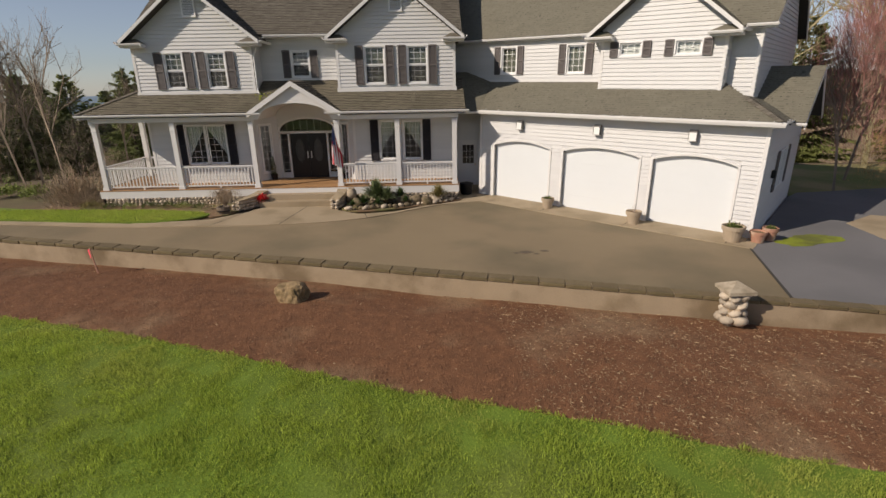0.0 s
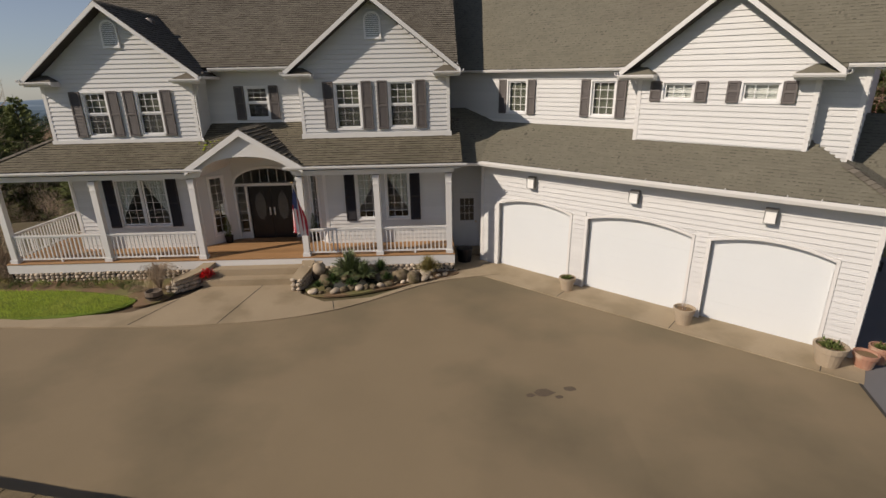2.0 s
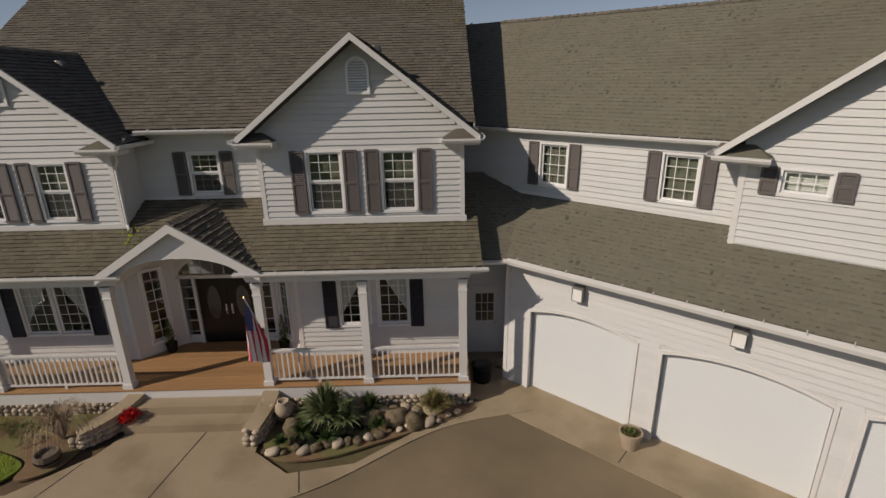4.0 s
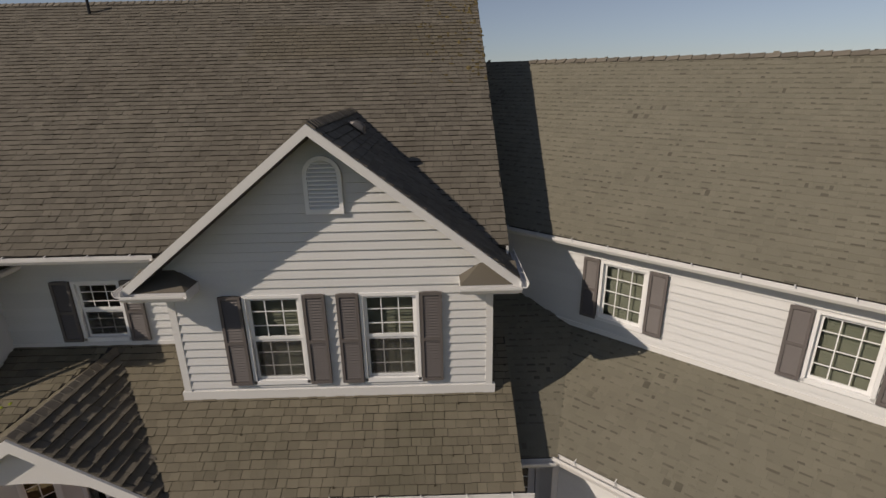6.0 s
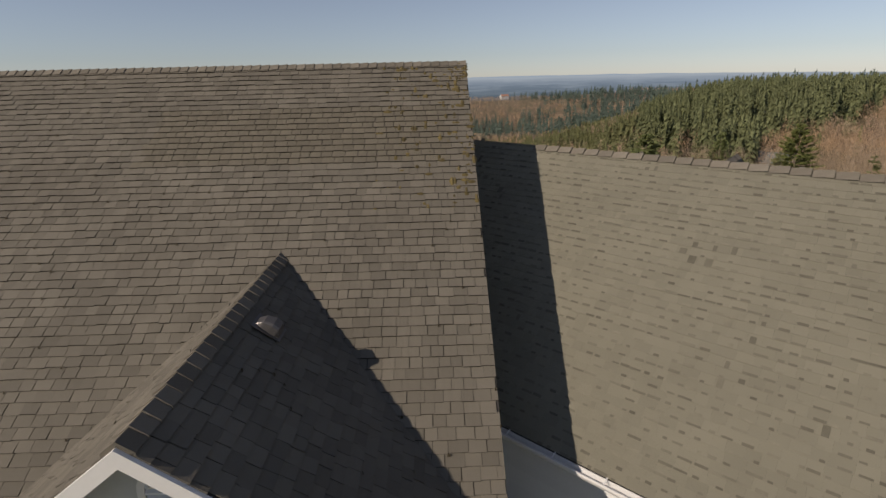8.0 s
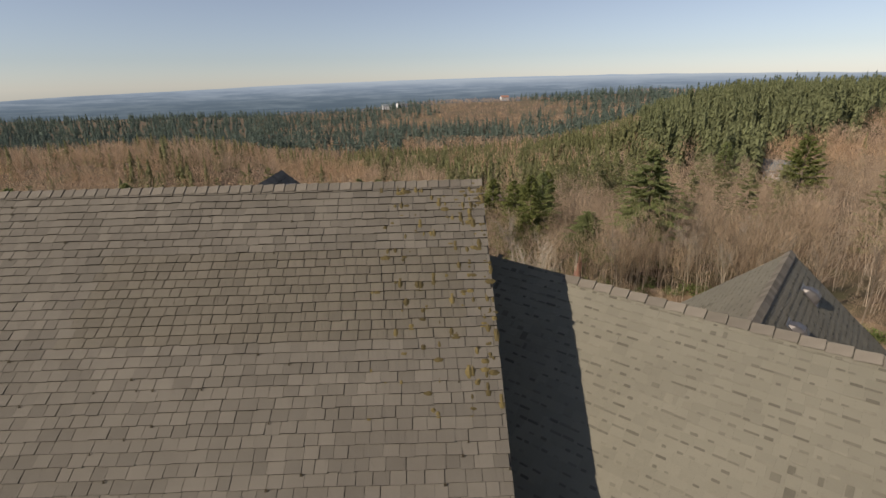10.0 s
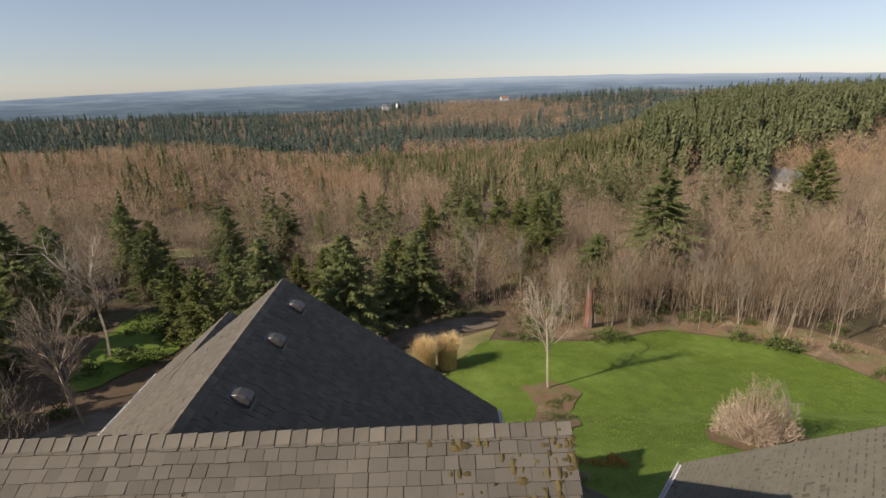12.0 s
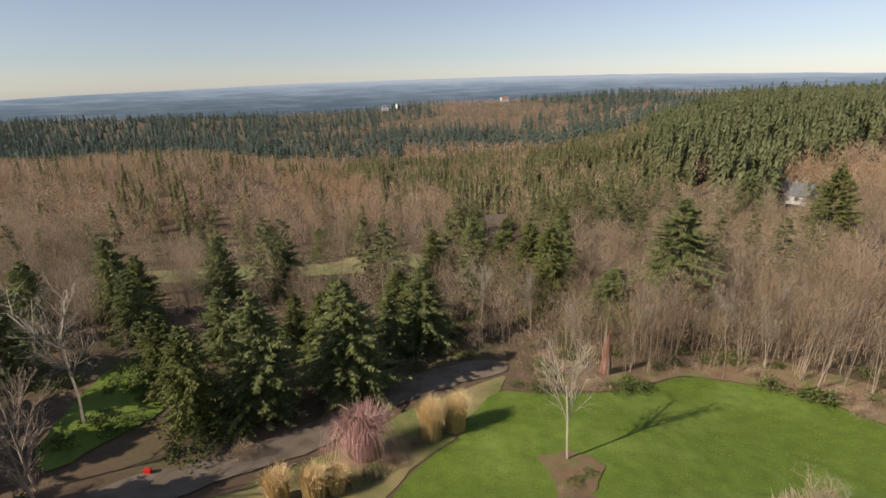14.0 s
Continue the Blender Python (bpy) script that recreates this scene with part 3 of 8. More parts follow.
def lay_singles():
    M = {}
    for ob, mat, c, sx, ty, nz, w in singles:
        if mat.name not in M:
            me = bpy.data.meshes.new("shingle")
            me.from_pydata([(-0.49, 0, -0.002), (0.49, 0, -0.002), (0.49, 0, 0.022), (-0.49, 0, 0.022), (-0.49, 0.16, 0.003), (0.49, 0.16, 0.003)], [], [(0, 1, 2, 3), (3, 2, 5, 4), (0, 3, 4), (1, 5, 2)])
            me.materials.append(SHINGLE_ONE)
            me.materials.append(BUTT_SHADE)
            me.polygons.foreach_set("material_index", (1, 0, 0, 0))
            M[mat.name] = me
        o = new("shingle", M[mat.name])
        o.parent = ob
        o.matrix_basis = Matrix((sx * w, ty, nz)).transposed().to_4x4()
        o.matrix_basis.translation = c
        o.location = c


def ridge_caps(a, b, parent, step=0.17, w=0.15, slope=0.72):
    """A row of bent cap pieces from a to b along a ridge or hip."""
    a, b = Vector(a), Vector(b)
    d = (b - a)
    n = int(d.length / step)
    d.normalize()
    side = d.cross(Vector((0, 0, 1))).normalized()
    upv = side.cross(d)
    me = bpy.data.meshes.new("ridge_cap")
    k = w / math.sqrt(1 + slope * slope)
    v = []
    for y, lift in ((0, 0.03), (0.26, 0.008)):
        for x in (-1, 0, 1):
            v.append((x * k, y, lift - abs(x) * k * slope))
    for x in (-1, 0, 1):
        v.append((x * k, 0, -abs(x) * k * slope - 0.004))
    me.from_pydata(v, [], [(0, 1, 4, 3), (1, 2, 5, 4), (0, 6, 7, 1), (1, 7, 8, 2)])
    me.materials.append(CAP)
    R = random.Random(n)
    for i in range(n):
        o = new("ridge_cap", me)
        o.parent = parent
        yaw = R.uniform(-0.03, 0.03)
        m = Matrix((side, d, upv)).transposed().to_4x4() @ Matrix.Rotation(yaw, 4, "Z")
        m.translation = a + d * (i * step) + Vector((0, 0, 0.014))
        o.matrix_basis = m


def gutter(a, b, out, w=0.12, h=0.09):
    """An open gutter from a to b (its inner upper edge); out: unit vector away from the house."""
    a, b, o = Vector(a), Vector(b), Vector(out)
    z = Vector((0, 0, 1))
    prof = [(0, 0), (0, -h), (w * 0.75, -h), (w, -h * 0.4), (w, 0.0), (w - 0.012, 0.0), (w - 0.012, -h * 0.4), (w * 0.7, -h + 0.012), (0.012, -h + 0.012), (0.012, 0)]
    S = Shape()
    S.prism([a + o * x + z * y for x, y in prof], b - a)
    g = part("gutter", S, TRIM, house, "white metal rain gutter")
    n = int((b - a).length / 0.62)
    d = (b - a).normalized() * 0.008
    for k in range(n if n > 1 else 0):
        c = a.lerp(b, (k + 0.5) / n)
        H = Shape()
        H.prism([c - d - o * 0.05 + z * 0.038, c - d + o * (w - 0.02) + z * 0.008, c - d + o * (w - 0.02) + z * 0.001, c - d - o * 0.05 + z * 0.03], d * 2)
        part("gutter_hanger", H, TRIM, g)


def downpipe(pts, r=0.035):
    part("downpipe", Shape().tube(pts, r, 6), TRIM, house, "white rain downpipe")


def rake(a, b, M=None, h=0.2, d=0.04):
    """A sloping fascia board; a, b: its upper edge."""
    a, b = Vector(a), Vector(b)
    S = Shape()
    S.prism([a, b, b - Vector((0, 0, h)), a - Vector((0, 0, h))], (0, d, 0))
    part("rake_board", S, TRIM, house, matrix=M)


def soffit(pts, matrix=None, d=0.03):
    part("soffit", Shape().prism(pts, (0, 0, d)), TRIM, house, matrix=matrix)


def gable_front(M, sc, half, y, zeave, zpeak, back, mat, wall_half, ret=0.62, deep=None):
    """Roof of a cross gable: two slopes, rake boards, eave returns. y: front edge; back: where the ridge dies into the roof behind."""
    def W(s, yy, z):
        return M @ Vector((s, yy, z))
    e = 0.06
    backl = deep if deep is not None else back
    r1 = roof("roof", [W(sc - half, backl, zeave), W(sc - half, y, zeave), W(sc, y, zpeak), W(sc, back, zpeak)], mat)
    r2 = roof("roof", [W(sc + half, y, zeave), W(sc + half, backl, zeave), W(sc, back, zpeak), W(sc, y, zpeak)], mat)
    ridge_caps(W(sc, y, zpeak), W(sc, back, zpeak), r1, slope=(zpeak - zeave) / half)
    for sg in (-1, 1):
        rake((sc + sg * (half + 0.0), y - 0.035, zeave + 0.0), (sc, y - 0.035, zpeak + 0.0), M, 0.15, 0.035)
        soff = [(sc + sg * half, y, zeave - 0.13), (sc, y, zpeak - 0.13), (sc, 0.0, zpeak - 0.13), (sc + sg * half, 0.0, zeave - 0.13)]
        part("soffit", Shape().prism(soff, (0, 0, -0.02)), TRIM, house, matrix=M)
        s_in, s_out = sc + sg * (wall_half - ret + 0.1), sc + sg * half
        a, b = min(s_in, s_out), max(s_in, s_out)
        # boxed eave return with a small shingled cap
        part("eave_return", Shape().box(a, y + 0.02, zeave - 0.24, b, 0.02, zeave - 0.09), TRIM, house, matrix=M)
        part("return_cap", Shape().poly([(a, y, zeave - 0.085), (b, y, zeave - 0.085), (b - (0.26 if sg > 0 else -0.0) * 0, 0, zeave + 0.12), (a, 0, zeave - 0.085), (b, 0, zeave - 0.085), ((a + 0.34 if sg > 0 else a), 0, zeave + 0.12), ((b if sg > 0 else b - 0.34), 0, zeave + 0.12)], [(0, 1, 6, 5), (0, 5, 3), (1, 4, 6)]), mat, house, matrix=M)
        c0, c1 = W(a - 0.02, y, zeave - 0.09), W(b + 0.02, y, zeave - 0.09)
        gutter(c0, c1, M.to_3x3() @ Vector((0, -1, 0)))
        g0, g1 = W(sc + sg * half, y - 0.1, zeave - 0.02), W(sc + sg * half, min(backl, 1.0 if M is I4 else 3.0), zeave - 0.02)
        gutter(g0, g1, M.to_3x3() @ Vector((sg, 0, 0)))
    return r1, r2


def gable_vent(M, s, z):
    """Round-headed louvred vent."""
    w, h = 0.275, 0.56
    arc = [(s + w * math.cos(a), z + h + w * math.sin(a)) for a in [math.pi * i / 12 for i in range(13)]]
    inner = [(s + (w - 0.06) * math.cos(a), z + h + (w - 0.06) * math.sin(a)) for a in [math.pi * i / 12 for i in range(13)]]
    out = [(s + w, z)] + arc + [(s - w, z)]
    inn = [(s + w - 0.06, z + 0.07)] + inner + [(s - w + 0.06, z + 0.07)]
    n = len(out)
    S = Shape()
    v = [(x, -0.05, zz) for x, zz in out] + [(x, -0.05, zz) for x, zz in inn] + [(x, 0.0, zz) for x, zz in out] + [(x, 0.0, zz) for x, zz in inn]
    f = []
    for i in range(n):
        j = (i + 1) % n
        f += [(i, j, n + j, n + i), (i, 2 * n + i, 2 * n + j, j), (n + i, n + j, 3 * n + j, 3 * n + i)]
    S.poly(v, f)
    vent = part("gable_vent", S, WINWHITE, house, "white round-headed louvred gable vent", matrix=M)
    part("backing", Shape().prism([(x, -0.003, zz) for x, zz in inn], (0, -0.004, 0)), UNDERLAY, vent)
    for i in range(12):
        q = z + 0.075 + i * 0.06
        k = w - 0.06
        if q > z + h:
            k = math.sqrt(max(0.001, (w - 0.06) ** 2 - (q - z - h) ** 2))
        part("slat", Shape().poly([(s - k, -0.046, q), (s + k, -0.046, q), (s + k, -0.008, q + 0.034), (s - k, -0.008, q + 0.034), (s - k, -0.045, q - 0.018), (s + k, -0.045, q - 0.018)], [(0, 1, 2, 3), (0, 4, 5, 1)]), WINWHITE, vent)


# main block ---------------------------------------------------------------
XL, XR = -13.45, 0.0          # side walls
RZ, RY, MS = 11.455, 7.05, 0.70  # main ridge and its slope
BY = 12.2                      # rear wall


def mz(y):
    return RZ - MS * abs(RY - y)


FL = 0.68                      # porch floor
Y1 = 0.2                       # ground-floor wall behind the porch
at = Matrix.Translation
# upper gable walls
WR = [(-3.81, 4.835, 0.815, 1.45), (-2.01, 4.835, 0.815, 1.45)]
WL = [(-12.155, 4.775, 0.74, 1.365), (-10.395, 4.775, 0.74, 1.365)]
wall("wall", I4, -5.0, 0.0, 4.42, 6.79, WR, (-2.5, 8.77), margin=0.06, label="white lapped siding gable wall")
wall("wall", I4, -13.45, -8.5, 4.42, 6.73, WL, (-10.89, 8.68), margin=0.06, label="white lapped siding gable wall")
wall("wall", at((0, 1.0, 0)), -8.5, -5.0, 4.9, 6.9, [(-7.12, 5.17, 0.74, 1.04)], margin=0.06, label="white lapped siding wall")
for w in WR:
    shuttered(I4, *w, SHUTTER, 0.34, cover="blind")
for i, w in enumerate(WL):
    shuttered(I4, *w, SHUTTER, 0.35, cover="half" if i == 0 else "blind")
shuttered(at((0, 1.0, 0)), -7.12, 5.17, 0.74, 1.04, SHUTTER, 0.33)
for s in (-4.96, -0.05, -13.4, -8.55):
    corner_board(I4, s, 4.42, 6.5)
part("skirt_board", Shape().box(-5.05, -0.045, 4.36, 0.05, 0.02, 4.66), TRIM, house)
part("skirt_board", Shape().box(-13.5, -0.045, 4.36, -8.45, 0.02, 4.62), TRIM, house)
part("skirt_board", Shape().box(-8.5, 0.96, 4.98, -5.0, 1.02, 5.08), TRIM, house)
gable_vent(at((0, -0.028, 0)), -2.45, 7.60)
gable_vent(at((0, -0.028, 0)), -10.83, 7.50)
# gable sides back to the recess
wall("wall", frame_at(-8.5, 0.2, 0, (0, 1)), 0.0, 1.0, 4.4, 6.6, label="white siding return wall")
wall("wall", frame_at(-5.0, 1.2, 0, (0, -1)), 0.0, 1.0, 4.4, 6.6, label="white siding return wall")
# side and rear walls
wall("wall", frame_at(0.0, 0.0, 0, (0, 1)), 0.2, BY, -0.3, 6.6, peak=(RY, 11.2), boards=False, label="white siding end wall")
wall("wall", frame_at(XL, BY, 0, (0, -1)), 0.0, BY - 0.2, -0.3, 6.6, [(9.6, 1.5, 0.9, 1.5)], peak=(BY - RY, 11.1), label="white lapped siding end wall", margin=0.06)
window(frame_at(XL, BY, 0, (0, -1)), 9.6, 1.5, 0.9, 1.5)
wall("wall", frame_at(0.0, BY, 0, (-1, 0)), 0.0, 13.45, -3.0, 6.8, boards=False, label="white siding rear wall")
# ground floor front behind the porch
LW = [(-11.875, 1.54, 0.82, 1.65), (-10.965, 1.54, 0.82, 1.65)]
RW = [(-3.365, 1.595, 0.8, 1.65), (-2.315, 1.595, 0.8, 1.65)]
F1 = at((0, Y1, 0))
wall("wall", F1, -13.45, -9.0, FL, 4.5, [(-11.875, 1.54, 1.73, 1.65)], margin=0.06, label="white lapped siding wall behind the porch")
wall("wall", F1, -4.55, 0.0, FL, 4.5, RW, margin=0.06, label="white lapped siding wall behind the porch")
window(F1, *LW[0], style="grid", cover="swag_left")
window(F1, *LW[1], style="grid", cover="swag_right")
window(F1, *RW[0], style="grid", cover="swag_left")
window(F1, *RW[1], style="grid", cover="swag_right")
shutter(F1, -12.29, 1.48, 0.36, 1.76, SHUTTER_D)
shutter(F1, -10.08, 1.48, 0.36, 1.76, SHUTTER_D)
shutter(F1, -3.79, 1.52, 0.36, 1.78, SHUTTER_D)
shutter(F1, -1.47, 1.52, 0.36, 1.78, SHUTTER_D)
for s in (-13.4, -9.05, -4.5, -0.05):
    corner_board(F1, s, FL, 4.3)
# entry alcove: angled side walls with tall windows, and the double door
AL = frame_at(-9.0, Y1, 0, (0.9, 0.9))
wall("wall", AL, 0.0, 1.27, FL, 4.7, [(0.38, 1.05, 0.5, 2.1)], boards=False, label="white angled entry wall")
window(AL, 0.38, 1.05, 0.5, 2.1, style="grid")
AR = frame_at(-5.45, 1.1, 0, (0.9, -0.9))
wall("wall", AR, 0.0, 1.27, FL, 4.7, [(0.38, 1.05, 0.5, 2.1)], boards=False, label="white angled entry wall")
window(AR, 0.38, 1.05, 0.5, 2.1, style="grid")
DW = at((0, 1.1, 0))
DX0, DX1 = -8.03, -5.5         # opening with side lights
wall("wall", DW, -8.1, -5.45, FL, 4.7, [(DX0, FL, DX1 - DX0, 2.8)], boards=False, label="white entry wall")
S = Shape()
for a, b in ((DX0 - 0.09, DX0), (DX0 + 0.34, DX0 + 0.42), (DX1 - 0.42, DX1 - 0.34), (DX1, DX1 + 0.09)):
    S.box(a, -0.05, FL, b, 0.08, FL + 2.09)
S.box(DX0 - 0.09, -0.05, FL + 2.03, DX1 + 0.09, 0.08, FL + 2.13)
door_frame = part("door_frame", S, TRIM, house, "white door casing with arched transom", matrix=DW)
cx, hw = (DX0 + DX1) / 2, (DX1 - DX0) / 2
arch = [(cx + hw * math.cos(math.pi * i / 20), FL + 2.13 + 0.55 * math.sin(math.pi * i / 20)) for i in range(21)]
archo = [(cx + (hw + 0.1) * math.cos(math.pi * i / 20), FL + 2.13 + 0.65 * math.sin(math.pi * i / 20)) for i in range(21)]
S = Shape()
for i in range(20):
    q = [arch[i], arch[i + 1], archo[i + 1], archo[i]]
    S.prism([(x, -0.05, z) for x, z in q], (0, 0.1, 0))
part("arch_casing", S, TRIM, door_frame)
S = Shape()
for i in range(20):
    (xa, za), (xb, zb) = arch[i], arch[i + 1]
    S.prism([(xa, -0.002, za), (xb, -0.002, zb), (xb, -0.002, FL + 2.8), (xa, -0.002, FL + 2.8)], (0, 0.15, 0))
part("spandrel", S, WHITE, door_frame)
pane = part("transom_pane", Shape().prism([(x, 0.03, z) for x, z in arch], (0, 0.004, 0)), GLASS, door_frame)
pane.visible_shadow = False
for i in range(1, 8):
    x = DX0 + (DX1 - DX0) * i / 8
    part("transom_bar", Shape().box(x - 0.009, 0.015, FL + 2.13, x + 0.009, 0.03, FL + 2.13 + 0.55 * math.sqrt(max(0.02, 1 - ((x - cx) / hw) ** 2))), TRIM, door_frame)
for a in (DX0, DX1 - 0.34):
    sl = part("side_light", Shape().box(a, 0.03, FL, a + 0.34, 0.036, FL + 2.03), GLASS, door_frame)
    sl.visible_shadow = False
    for i in range(1, 6):
        part("glazing_bar", Shape().box(a, 0.015, FL + 0.35 * i, a + 0.34, 0.03, FL + 0.35 * i + 0.018), TRIM, door_frame)
    part("kick_panel", Shape().box(a, 0.0, FL, a + 0.34, 0.06, FL + 0.25), TRIM, door_frame)
d0, d1 = DX0 + 0.42, DX1 - 0.42
for k in (0, 1):
    a = d0 + k * (d1 - d0) / 2
    b = a + (d1 - d0) / 2 - 0.006
    leaf = part("door_leaf", Shape().box(a, 0.04, FL, b, 0.085, FL + 2.03), DOORBLACK, house, "black panelled front door leaf with oval glass", matrix=DW)
    mx = (a + b) / 2
    ov = [(mx + 0.2 * math.cos(2 * math.pi * i / 24), FL + 1.25 + 0.52 * math.sin(2 * math.pi * i / 24)) for i in range(24)]
    ov2 = [(mx + 0.23 * math.cos(2 * math.pi * i / 24), FL + 1.25 + 0.56 * math.sin(2 * math.pi * i / 24)) for i in range(24)]
    part("oval_glass", Shape().prism([(x, 0.035, z) for x, z in ov], (0, 0.004, 0)), FROST_DARK, leaf)
    R_ = Shape()
    for i in range(24):
        j = (i + 1) % 24
        R_.prism([(x, 0.028, z) for x, z in (ov[i], ov[j], ov2[j], ov2[i])], (0, 0.015, 0))
    part("oval_moulding", R_, DOORBLACK, leaf)
    hx = b - 0.08 if k == 0 else a + 0.08
    part("door_handle", Shape().box(hx - 0.025, 0.02, FL + 0.9, hx + 0.025, 0.04, FL + 1.2).tube([(hx, 0.0, FL + 0.95), (hx, -0.03, FL + 1.02), (hx, 0.0, FL + 1.12)], 0.012), SILVER, leaf, "satin silver door handle")

# main roof
front = roof("roof", [(XL - 0.35, 0.5, mz(0.5)), (0.31, 0.5, mz(0.5)), (0.31, RY, RZ), (XL - 0.35, RY, RZ)], SHINGLE, pick=(8.6, 13.6, 5.2, 6.6))
rear = roof("roof", [(0.31, 12.6, 6.65), (XL - 0.35, 12.6, 6.65), (XL - 0.35, RY, RZ), (0.31, RY, RZ)], SHINGLE)
ridge_caps((0.31, RY, RZ), (XL - 0.35, RY, RZ), front, slope=MS)
for x in (0.27, XL - 0.35):
    for yy, ze in ((0.5, mz(0.5)), (12.6, 6.65)):
        part("rake_board", Shape().prism([(x, yy, ze - 0.01), (x, RY, RZ - 0.01), (x, RY, RZ - 0.2), (x, yy, ze - 0.2)], (0.035, 0, 0)), TRIM, house)
gutter((-8.1, 0.5, mz(0.5) - 0.02), (-5.4, 0.5, mz(0.5) - 0.02), (0, -1, 0))
soffit([(-8.5, 0.5, mz(0.5) - 0.14), (-5.0, 0.5, mz(0.5) - 0.14), (-5.0, 1.0, mz(0.5) - 0.14), (-8.5, 1.0, mz(0.5) - 0.14)])
gutter((1.75, 12.6, 6.63), (XL - 0.35, 12.6, 6.63), (0, 1, 0))
gable_front(I4, -2.5, 2.84, -0.45, 6.67, 8.9, 3.6, SHINGLE, 2.5)
gable_front(I4, -10.87, 2.82, -0.45, 6.6, 8.82, 3.4, SHINGLE, 2.45)
downpipe([(-8.1, -0.5, 6.45), (-8.3, -0.1, 6.2), (-8.42, -0.06, 6.0), (-8.42, -0.06, 4.6), (-8.3, -0.25, 4.5)])
# rear wing roof with its roof vents
RW0 = -4.85
rwr = roof("roof", [(0.45, 14.4, 6.3), (0.45, 8.6, 6.3), (RW0, 8.0, 10.57), (RW0, 14.4 - 0.5, 10.57)], SHINGLE)
rwl = roof("roof", [(-10.2, 8.6, 6.3), (-10.2, 14.5, 6.3), (RW0, 13.9, 10.57), (RW0, 8.0, 10.57)], SHINGLE)
roof("roof", [(-10.2, 14.5, 6.3), (-10.2, 16.8, 6.3), (-7.6, 16.8, 8.4), (-7.6, 14.2, 8.4)], SHINGLE)
roof("roof", [(-5.0, 16.8, 6.3), (-5.0, 13.0, 6.3), (-7.6, 13.0, 8.4), (-7.6, 16.8, 8.4)], SHINGLE)
ridge_caps((RW0, 13.9, 10.57), (RW0, 8.4, 10.57), rwl, slope=0.84)
ridge_caps((-7.6, 16.8, 8.4), (-7.6, 14.3, 8.4), rwl, slope=0.84)
gutter((-10.2, 8.6, 6.28), (-10.2, 16.8, 6.28), (-1, 0, 0))
gutter((0.45, 14.4, 6.28), (0.45, 13.6, 6.28), (1, 0, 0))
wall("wall", frame_at(0.1, 13.9, 0, (-1, 0)), 0.0, 9.9, -3.5, 6.3, peak=(4.95, 10.5), boards=False, label="white siding rear gable wall")
wall("wall", frame_at(-5.4, 16.4, 0, (-1, 0)), 0.0, 4.4, -4.0, 6.3, peak=(2.2, 8.15), boards=False, label="white siding rear gable wall")
wall("wall", frame_at(-9.8, 16.4, 0, (0, -1)), 0.0, 3.3, -4.0, 6.3, boards=False, label="white siding rear side wall")
wall("wall", frame_at(-5.4, 13.1, 0, (0, 1)), 0.0, 3.3, -4.0, 6.3, boards=False, label="white siding rear side wall")


def roof_vent(c, normal, down, k=0.75):
    """Low slant-backed roof vent."""
    n, d = Vector(normal).normalized(), Vector(down).normalized()
    s = n.cross(d)
    m = Matrix((s, d, n)).transposed().to_4x4()
    m = m @ Matrix.Scale(k, 4)
    m.translation = Vector(c)
    S = Shape()
    pts = []
    for y, w, h in ((-0.26, 0.13, 0.03), (-0.16, 0.17, 0.15), (0.02, 0.19, 0.21), (0.16, 0.19, 0.19), (0.25, 0.17, 0.05)):
        pts += [(-w, y, 0.0), (-w * 0.92, y, h * 0.8), (-w * 0.7, y, h), (w * 0.7, y, h), (w * 0.92, y, h * 0.8), (w, y, 0.0)]
    f = [(i * 6 + k, i * 6 + k + 1, (i + 1) * 6 + k + 1, (i + 1) * 6 + k) for i in range(4) for k in range(5)] + [(0, 1, 2, 3, 4, 5), (29, 28, 27, 26, 25, 24)]
    S.poly(pts, f)
    v = part("roof_vent", S, GALV, house, "dark metal roof vent", matrix=m)
    part("flange", Shape().box(-0.25, -0.32, 0.0, 0.25, 0.3, 0.012), GALV, v)


rn = Vector((4.42, 0, 5.3)).normalized()
for y in (13.05, 11.45, 9.55):
    roof_vent(Vector((-4.38, y, 10.57 - 0.47 * 0.834)) + rn * 0.02, rn, Vector((5.3, 0, -4.42)))
roof_vent(Vector((-7.2, 15.2, 8.4 - 0.4 * 0.81)) + rn * 0.02, rn, Vector((5.3, 0, -4.42)))
gn = Vector((2.3, 0, 2.92)).normalized()
roof_vent(Vector((-2.17, 1.65, 8.92 - 0.33 * 0.788)) + gn * 0.02, gn, Vector((2.92, 0, -2.3)), 0.55)
roof_vent(Vector((-10.39, 1.75, 8.83 - 0.48 * 0.787)) + gn * 0.02, gn, Vector((2.92, 0, -2.3)), 0.55)
part("roof_pipe", Shape().tube([(-9.3, 6.6, 11.1), (-9.3, 6.6, 11.62)], 0.035, 8), BLACKMETAL, house, "short dark roof pipe")

# moss clumps along the weathered verge
RM = random.Random(31)
S = Shape()
for k in range(190):
    y = RY - 0.05 - 3.0 * RM.random() ** 1.5
    x = 0.3 - 1.6 * RM.random() ** 2.0
    r = RM.uniform(0.014, 0.042)
    long = RM.choice((1.0, 1.0, 2.2))
    wide = 2.0 if long == 1.0 and RM.random() < 0.5 else 1.0
    c = Vector((x, y, mz(y) + 0.014))
    ring = [c + Vector((wide * r * RM.uniform(0.7, 1.3) * math.cos(a * 1.047), long * r * math.sin(a * 1.047), MS * long * r * math.sin(a * 1.047))) for a in range(6)]
    S.poly(ring + [c + Vector((0, 0, r * 0.7))], [(a, (a + 1) % 6, 6) for a in range(6)])
tagged(part("moss_clump", S, ROOFMOSS, front), "brown-green moss clumps along the roof verge", kind="stuff")

# porch ------------------------------------------------------------------
PE, PZ, PS = -1.45, 3.79, 0.5


